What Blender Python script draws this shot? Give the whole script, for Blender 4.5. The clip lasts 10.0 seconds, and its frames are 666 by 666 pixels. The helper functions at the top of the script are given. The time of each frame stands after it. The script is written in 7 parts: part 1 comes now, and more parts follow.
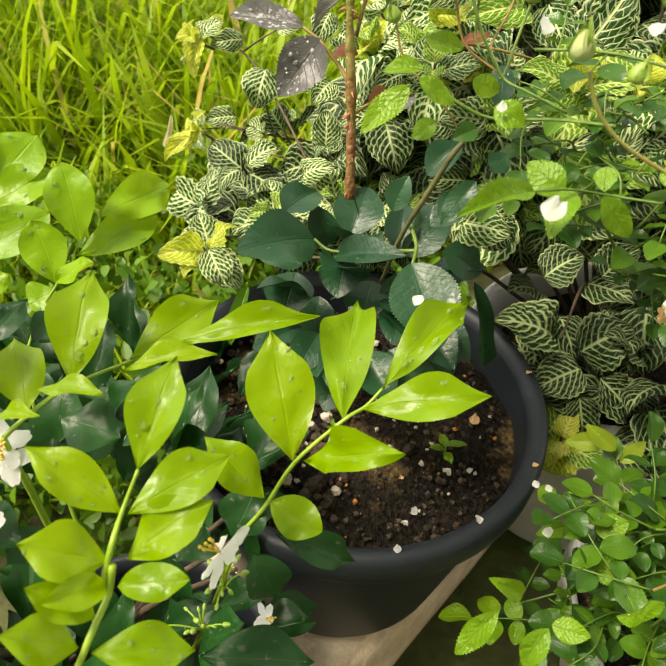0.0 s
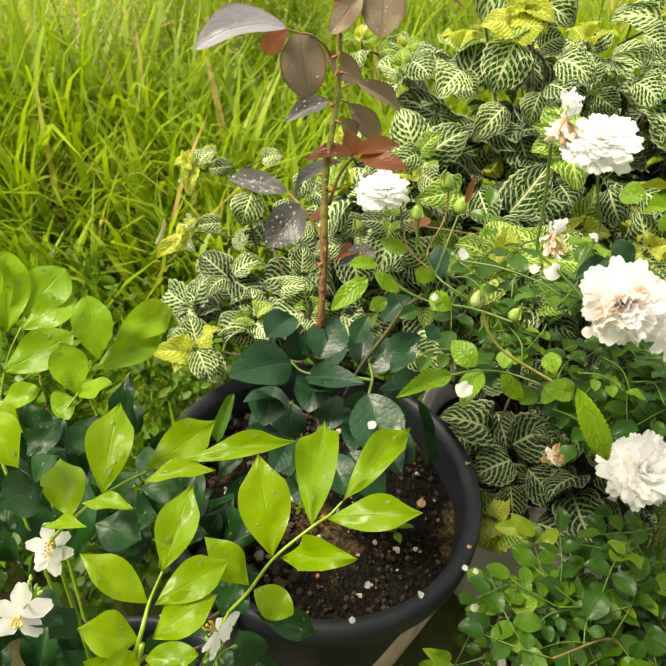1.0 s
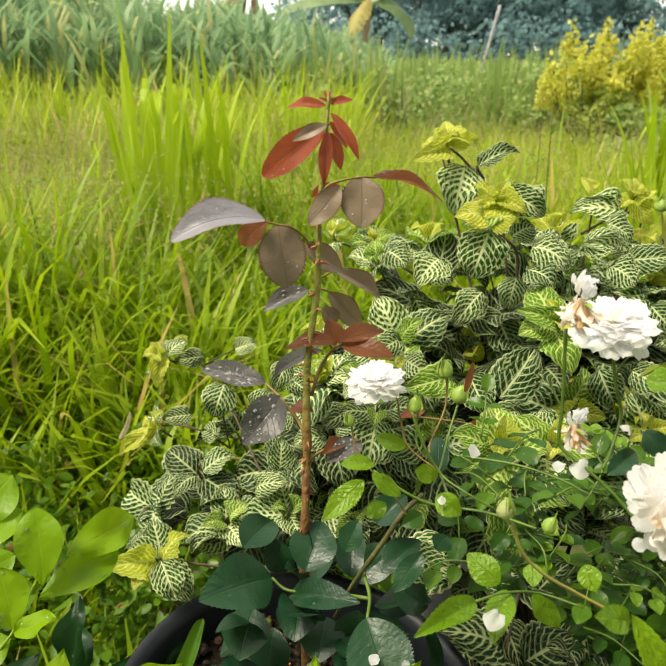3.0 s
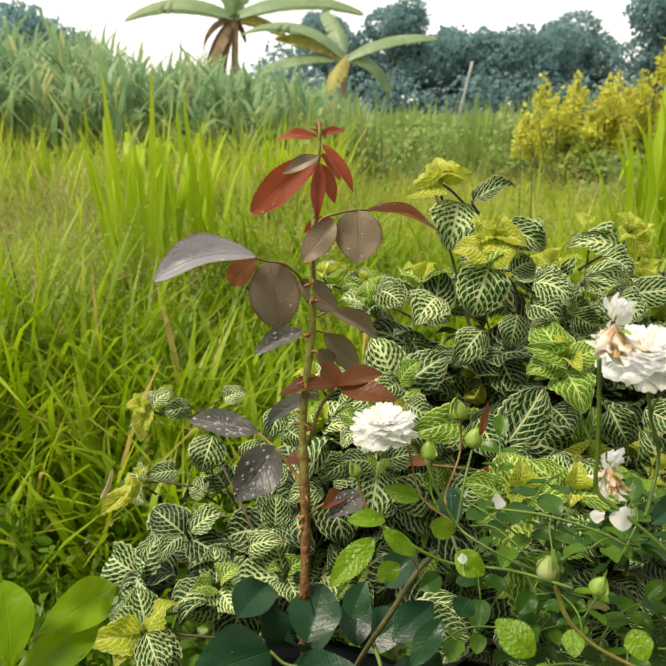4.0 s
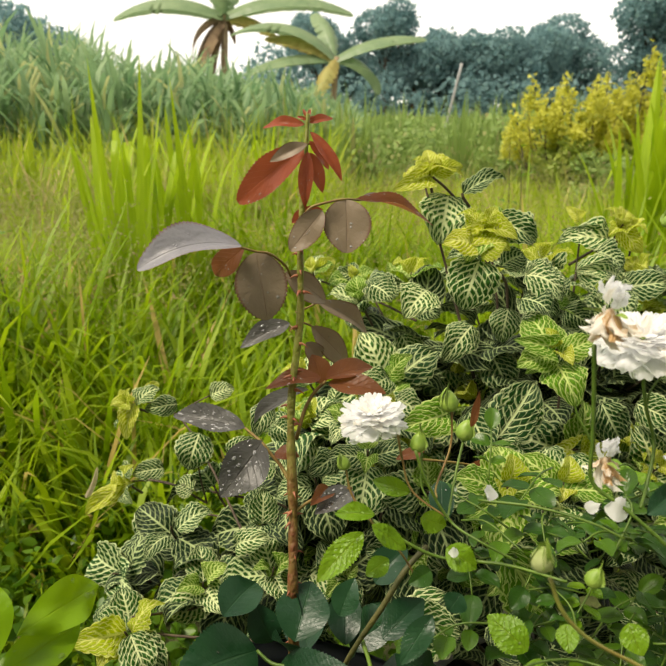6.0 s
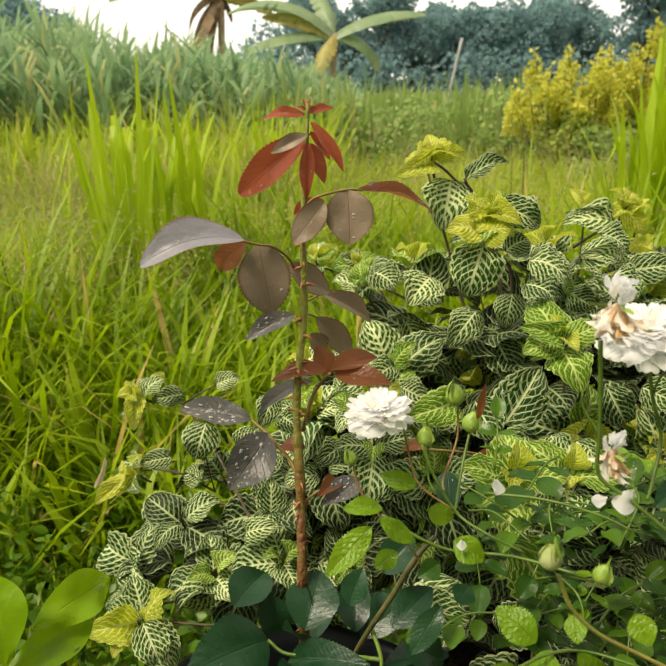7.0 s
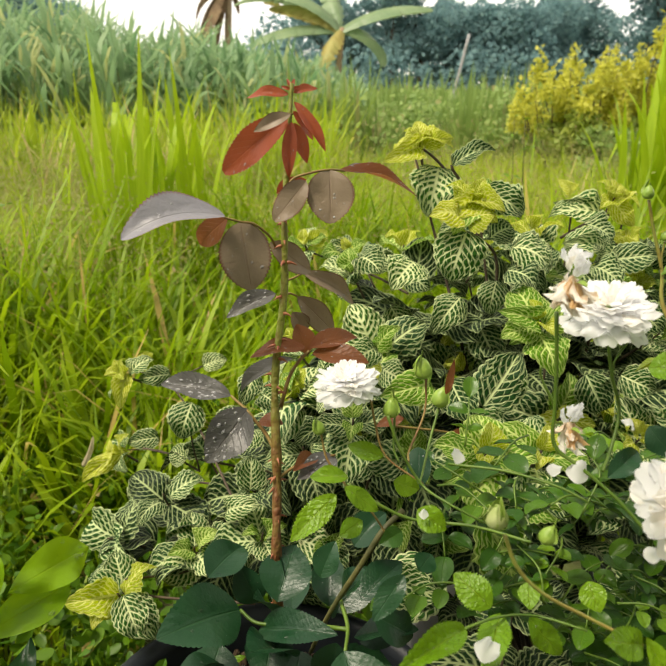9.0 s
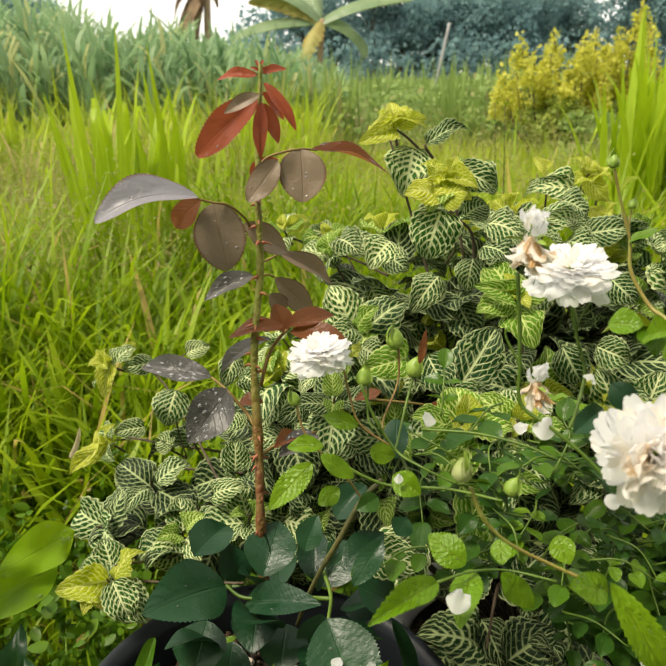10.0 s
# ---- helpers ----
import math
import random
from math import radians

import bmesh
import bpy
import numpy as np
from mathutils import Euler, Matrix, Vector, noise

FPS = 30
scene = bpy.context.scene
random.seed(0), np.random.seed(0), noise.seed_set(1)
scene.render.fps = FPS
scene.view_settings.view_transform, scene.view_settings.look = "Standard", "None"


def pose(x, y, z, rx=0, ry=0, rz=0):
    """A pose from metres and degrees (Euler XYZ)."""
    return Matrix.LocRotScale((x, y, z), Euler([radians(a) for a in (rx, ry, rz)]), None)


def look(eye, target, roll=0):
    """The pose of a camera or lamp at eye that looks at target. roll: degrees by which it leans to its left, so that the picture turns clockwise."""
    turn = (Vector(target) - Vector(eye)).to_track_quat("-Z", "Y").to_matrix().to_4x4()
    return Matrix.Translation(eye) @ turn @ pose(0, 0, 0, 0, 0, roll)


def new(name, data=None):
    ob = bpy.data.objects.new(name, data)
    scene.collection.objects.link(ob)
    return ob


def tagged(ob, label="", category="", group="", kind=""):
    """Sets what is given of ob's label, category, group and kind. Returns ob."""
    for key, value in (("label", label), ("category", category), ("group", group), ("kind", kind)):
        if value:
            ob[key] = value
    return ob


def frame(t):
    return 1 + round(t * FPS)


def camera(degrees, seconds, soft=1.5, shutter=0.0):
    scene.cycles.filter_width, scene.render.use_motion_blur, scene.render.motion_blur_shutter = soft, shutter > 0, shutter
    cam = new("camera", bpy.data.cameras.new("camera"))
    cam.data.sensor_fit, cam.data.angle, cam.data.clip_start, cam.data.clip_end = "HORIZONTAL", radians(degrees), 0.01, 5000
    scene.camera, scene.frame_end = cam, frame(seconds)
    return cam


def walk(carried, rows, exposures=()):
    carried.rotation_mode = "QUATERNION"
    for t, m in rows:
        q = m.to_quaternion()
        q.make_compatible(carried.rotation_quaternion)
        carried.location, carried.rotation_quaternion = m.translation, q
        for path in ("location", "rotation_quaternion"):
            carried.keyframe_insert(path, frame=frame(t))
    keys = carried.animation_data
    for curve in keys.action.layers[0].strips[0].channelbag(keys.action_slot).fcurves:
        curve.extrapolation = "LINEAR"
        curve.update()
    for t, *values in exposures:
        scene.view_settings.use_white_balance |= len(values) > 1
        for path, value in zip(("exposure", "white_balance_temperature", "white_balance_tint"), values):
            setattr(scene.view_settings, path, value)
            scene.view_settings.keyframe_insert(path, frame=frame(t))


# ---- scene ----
cam = camera(53.8, 10.0)
PATH = [
    (0, (0.017, 0.037, 0.856), (0.025, 1.528, -0.477), -2.7),
    (0.3, (0.016, 0.014, 0.882), (0.150, 1.527, -0.420), 1.1),
    (0.5, (0.018, 0.01, 0.903), (0.152, 1.554, -0.361), 1.1),
    (1, (0.012, -0.009, 0.97), (0.131, 1.563, -0.261), 1.5),
    (1.5, (0.008, -0.023, 1.011), (0.116, 1.624, -0.118), 0.8),
    (2, (0.009, -0.03, 1.012), (0.114, 1.68, -0.02), 0.3),
    (2.5, (0.012, -0.029, 0.996), (0.127, 1.677, -0.041), 0.3),
    (2.6, (0.011, -0.025, 0.987), (0.137, 1.687, -0.039), 0.4),
    (2.8, (0.012, -0.002, 0.962), (0.2167, 1.802, 0.132), 0.4),
    (3, (0.002, 0.04, 0.953), (0.235, 1.878, 0.198), 1.2),
    (3.2, (-0.013, 0.066, 0.935), (0.243, 1.919, 0.227), 1.6),
    (4.3, (0.0, 0.072, 0.935), (0.286, 1.957, 0.33), -0.1),
    (4.5, (-0.003, 0.07, 0.933), (0.284, 1.956, 0.332), 0.6),
    (5, (-0.002, 0.065, 0.936), (0.295, 1.949, 0.333), -0.9),
    (5.5, (-0.002, 0.073, 0.933), (0.304, 1.953, 0.324), 0.4),
    (5.7, (-0.002, 0.078, 0.924), (0.313, 1.957, 0.317), 0.7),
    (6.8, (0.009, 0.08, 0.933), (0.31, 1.959, 0.318), -1.1),
    (7, (0.0, 0.082, 0.933), (0.298, 1.944, 0.269), -0.8),
    (7.5, (-0.001, 0.076, 0.94), (0.334, 1.914, 0.227), -0.5),
    (8, (0.002, 0.069, 0.938), (0.269, 1.93, 0.257), -0.2),
    (8.5, (0.013, 0.063, 0.934), (0.279, 1.925, 0.253), -0.3),
    (9, (0.014, 0.069, 0.924), (0.309, 1.927, 0.245), 0.5),
    (9.5, (0.012, 0.067, 0.922), (0.34, 1.919, 0.242), -0.0),
    (10, (0.022, 0.058, 0.915), (0.345, 1.905, 0.217), -1.0),
]
walk(cam, [(t, look(eye, target, roll)) for t, eye, target, roll in PATH], exposures=[(0, 1.45, 7600, 11), (0.5, 1.5, 7600, 11), (1.0, 1.33, 7600, 11), (2.0, 0.98, 7350, 11), (2.5, 0.98, 7350, 11), (3.2, 1.0, 7350, 11), (4.3, 0.68, 7350, 11), (5.7, 0.68, 7400, 11), (7.0, 0.7, 7800, 11), (8.0, 0.85, 7800, 11), (8.6, 0.8, 7450, 11), (10, 0.8, 7350, 11)])

cam.data.dof.use_dof = True
cam.data.dof.focus_distance, cam.data.dof.aperture_fstop = 0.45, 19.0

# ---- light: bright hazy overcast ----
SUN_EL, SUN_AZ = radians(62), radians(-105)
world = bpy.data.worlds.new("sky")
scene.world = world
world.use_nodes = True
wt = world.node_tree
sky = wt.nodes.new("ShaderNodeTexSky")
sky.sky_type = 'NISHITA'
sky.sun_disc = False
sky.sun_elevation, sky.sun_rotation = SUN_EL, SUN_AZ
sky.air_density, sky.dust_density, sky.ozone_density = 1.0, 0.8, 1.0
soften = wt.nodes.new("ShaderNodeHueSaturation")
soften.inputs["Saturation"].default_value = 0.12
soften.inputs["Value"].default_value = 1.1
wt.links.new(sky.outputs[0], soften.inputs["Color"])
back = wt.nodes["Background"]
wt.links.new(soften.outputs[0], back.inputs[0])
back.inputs[1].default_value = 0.15
sun = new("sun", bpy.data.lights.new("sun", 'SUN'))
sun.data.energy, sun.data.angle, sun.data.color = 2.4, radians(20), (1.0, 0.95, 0.85)
sun_from = Vector((math.cos(SUN_EL) * math.sin(SUN_AZ), math.cos(SUN_EL) * math.cos(SUN_AZ), math.sin(SUN_EL)))
sun.matrix_world = look(sun_from * 20, (0, 0, 0))


# ---- materials ----
class Nodes:
    """A small writer of node trees."""

    def __init__(self, name):
        self.m = bpy.data.materials.new(name)
        self.m.use_nodes = True
        self.t = self.m.node_tree
        self.b = self.t.nodes["Principled BSDF"]
        self.out = self.t.nodes["Material Output"]

    def put(self, sock, v):
        if isinstance(v, bpy.types.NodeSocket):
            self.t.links.new(v, sock)
        elif isinstance(v, tuple) and len(v) == 3 and sock.type == 'RGBA':
            sock.default_value = (*v, 1)
        else:
            sock.default_value = v

    def node(self, kind, out=0, **ins):
        n = self.t.nodes.new("ShaderNode" + kind)
        if kind == "TexVoronoi":
            n.feature, n.voronoi_dimensions = 'DISTANCE_TO_EDGE', '2D'
        for k, v in ins.items():
            self.put(n.inputs[int(k[1:]) if k[0] == "i" and k[1:].isdigit() else k.replace("_", " ")], v)
        return n.outputs[out]

    def math(self, op, a, b=0.0, c=None):
        n = self.t.nodes.new("ShaderNodeMath")
        n.operation = op
        self.put(n.inputs[0], a)
        self.put(n.inputs[1], b)
        if c is not None:
            self.put(n.inputs[2], c)
        return n.outputs[0]

    def mix(self, f, a, b):
        n = self.t.nodes.new("ShaderNodeMix")
        n.data_type = 'RGBA'
        self.put(n.inputs[0], f)
        self.put(n.inputs[6], a)
        self.put(n.inputs[7], b)
        return n.outputs[2]

    def smooth(self, v, a, b):
        n = self.t.nodes.new("ShaderNodeMapRange")
        n.interpolation_type = 'SMOOTHSTEP'
        self.put(n.inputs[0], v)
        n.inputs[1].default_value, n.inputs[2].default_value = a, b
        return n.outputs[0]

    def noise(self, scale, detail=3.0, vec=None, rough=0.55):
        vec = vec or self.node("TexCoord", 3)
        return self.node("TexNoise", 0, Vector=vec, Scale=scale, Detail=detail, Roughness=rough)

    def bump(self, h, strength=0.3, dist=0.002):
        self.put(self.b.inputs["Normal"], self.node("Bump", 0, Strength=strength, Distance=dist, Height=h))

    def base(self, color, rough=0.5, **more):
        self.put(self.b.inputs["Base Color"], color)
        self.put(self.b.inputs["Roughness"], rough)
        for k, v in more.items():
            self.put(self.b.inputs[k.replace("_", " ")], v)

    def translucent(self, color, share):
        tr = self.node("BsdfTranslucent", 0, Color=color)
        n = self.t.nodes.new("ShaderNodeMixShader")
        n.inputs[0].default_value = share
        self.t.links.new(self.b.outputs[0], n.inputs[1])
        self.t.links.new(tr, n.inputs[2])
        self.t.links.new(n.outputs[0], self.out.inputs[0])


def leaf_material(name, dark, light, glow, rough=0.3, share=0.3, veins=6.0, vein_gain=0.25, gloss=0.4, ridge=0.45, lump=0.0, rim=None):
    """A plain green leaf: midrib, faint side veins, blotches, a wet gloss."""
    k = Nodes(name)
    uv = k.node("UVMap")
    sep = k.t.nodes.new("ShaderNodeSeparateXYZ")
    k.t.links.new(uv, sep.inputs[0])
    ax = k.math('ABSOLUTE', k.math('SUBTRACT', k.math('MULTIPLY', sep.outputs[0], 2.0), 1.0))
    phase = k.math('FRACT', k.math('MULTIPLY', k.math('SUBTRACT', sep.outputs[1], k.math('MULTIPLY', ax, 0.28)), veins))
    side = k.smooth(k.math('ABSOLUTE', k.math('SUBTRACT', phase, 0.5)), 0.06, 0.0)
    rib = k.smooth(ax, 0.055, 0.015)
    vein = k.math('MAXIMUM', rib, k.math('MULTIPLY', side, 0.55 if ridge > 0.6 else 0.15))
    rnd = k.node("ObjectInfo", 5)
    geo = k.node("NewGeometry")
    blot = k.noise(60.0, 3.0, geo)
    f = k.math('ADD', k.math('MULTIPLY', rnd, 0.55), k.math('MULTIPLY', k.math('SUBTRACT', blot, 0.3), 0.7))
    col = k.mix(f, dark, light)
    col = k.mix(k.math('MULTIPLY', vein, vein_gain), col, glow)
    fine = k.noise(700.0, 2.0, geo)
    if ridge > 0.5:
        fine = k.math('ADD', fine, k.math('MULTIPLY', k.noise(260.0, 2.0, geo), 2.2))
    if rim:
        col = k.mix(k.smooth(ax, 0.86, 1.0), col, rim)
    k.base(col, k.math('ADD', rough, k.math('MULTIPLY', k.math('SUBTRACT', blot, 0.5), 0.45)), Specular_IOR_Level=gloss)
    relief = k.math('ADD', k.math('MULTIPLY', vein, -1.0), k.math('MULTIPLY', fine, 0.35))
    if lump:
        swell = k.math('ADD', k.noise(95.0, 2.0, geo), k.math('MULTIPLY', k.noise(34.0, 1.0, geo), 1.6))
        relief = k.math('ADD', relief, k.math('MULTIPLY', swell, lump))
    if ridge > 0.8:
        quilt = k.node("TexVoronoi", 0, Vector=geo, Scale=420.0)
        relief = k.math('SUBTRACT', relief, k.math('MULTIPLY', quilt, 0.45))
    k.bump(relief, ridge, 0.0006 if ridge < 0.7 else 0.001)
    k.translucent(k.mix(0.6, col, glow), share)
    return k.m


def veined_material(name, dark, mid, pale, share=0.25, amount=1.0, thick=0.16, net=0.8):
    """A leaf with arching pale veins, joined by a finer pale net round dark cells."""
    k = Nodes(name)
    uv = k.node("UVMap")
    sep = k.t.nodes.new("ShaderNodeSeparateXYZ")
    k.t.links.new(uv, sep.inputs[0])
    rnd = k.node("ObjectInfo", 5)
    shift = k.node("CombineXYZ", 0, X=k.math('MULTIPLY', rnd, 37.0), Y=k.math('MULTIPLY', rnd, 11.0), Z=0.0)
    vec = k.node("VectorMath", 0, i0=uv, i1=shift)
    wob = k.math('MULTIPLY', k.math('SUBTRACT', k.noise(4.0, 2.0, vec), 0.5), 0.07)
    across = k.math('SUBTRACT', k.math('MULTIPLY', sep.outputs[0], 2.0), 1.0)
    ax = k.math('ABSOLUTE', across)
    lift = k.math('MULTIPLY', k.math('POWER', ax, 1.35), 0.46)
    along = k.math('MULTIPLY', k.math('ADD', k.math('SUBTRACT', sep.outputs[1], lift), wob), 7.0)
    half = k.math('SIGN', across)
    along = k.math('ADD', along, k.math('MULTIPLY', half, 0.12))
    dist = k.math('MULTIPLY', k.math('ABSOLUTE', k.math('SUBTRACT', k.math('FRACT', along), 0.5)), 2.0)
    rough = k.noise(9.0, 2.0, vec)
    limit = k.math('MULTIPLY', k.math('MULTIPLY_ADD', k.math('MULTIPLY', rnd, rnd), 1.5, 0.75), thick)
    limit = k.math('MULTIPLY', limit, k.math('MULTIPLY_ADD', rough, 1.6, 0.2))
    limit = k.math('MULTIPLY', limit, k.math('MULTIPLY_ADD', ax, -0.5, 1.3))
    side = k.smooth(k.math('SUBTRACT', dist, limit), 0.34, -0.10)
    grid = k.node("CombineXYZ", 0, X=k.math('ADD', along, 0.3), Y=k.math('ADD', k.math('MULTIPLY', across, 4.6), k.math('MULTIPLY', rnd, 19.0)), Z=0.0)
    web = k.node("TexVoronoi", 0, Vector=grid, Scale=1.0, Randomness=0.7)
    cross = k.math('MULTIPLY', k.smooth(k.math('SUBTRACT', web, k.math('MULTIPLY', limit, 0.20)), 0.075, 0.0), net)
    edge = k.math('MULTIPLY', k.smooth(ax, 0.90, 0.98), 0.8)
    rib = k.smooth(ax, 0.085, 0.03)
    white = k.math('MULTIPLY', k.math('MAXIMUM', k.math('MAXIMUM', side, cross), k.math('MAXIMUM', edge, rib)), amount)
    geo = k.node("NewGeometry")
    blot = k.noise(45.0, 3.0, geo)
    green = k.mix(k.math('ADD', k.math('MULTIPLY', rnd, 0.6), k.math('MULTIPLY', blot, 0.4)), dark, mid)
    col = k.mix(white, green, pale)
    k.base(col, k.math('MULTIPLY_ADD', blot, 0.3, 0.36), Specular_IOR_Level=0.22)
    k.bump(k.math('ADD', k.math('MULTIPLY', white, -1.0), k.math('MULTIPLY', k.noise(500.0, 2.0, geo), 0.3)), 0.8, 0.0018)
    k.translucent(k.mix(0.35, col, mid), share)
    return k.m


def plain_material(name, a, b, rough=0.6, scale=20.0, bump=0.3, dist=0.002, fine=200.0, share=0.0, **more):
    k = Nodes(name)
    n = k.noise(scale, 4.0)
    f = k.noise(fine, 2.0)
    col = k.mix(k.smooth(k.math('ADD', k.math('MULTIPLY', n, 0.75), k.math('MULTIPLY', f, 0.25)), 0.3, 0.7), a, b)
    k.base(col, rough, **more)
    k.bump(k.math('ADD', n, f), bump, dist)
    if share:
        k.translucent(col, share)
    return k.m


def blade_material(name, a, b, dry, share=0.45, rough=0.45, dry_from=0.93, patch_size=0.9):
    """Grass and small foliage in one mesh, each blade with its own tone."""
    k = Nodes(name)
    geo = k.t.nodes.new("ShaderNodeNewGeometry")
    rnd = geo.outputs["Random Per Island"]
    patch = k.noise(patch_size, 2.0, geo.outputs["Position"])
    col = k.mix(k.math('ADD', k.math('MULTIPLY', rnd, 0.6), k.math('MULTIPLY', k.math('SUBTRACT', patch, 0.3), 0.8)), a, b)
    col = k.mix(k.smooth(rnd, dry_from, dry_from + 0.01), col, dry)
    k.base(col, rough, Specular_IOR_Level=0.35)
    k.translucent(col, share)
    return k.m


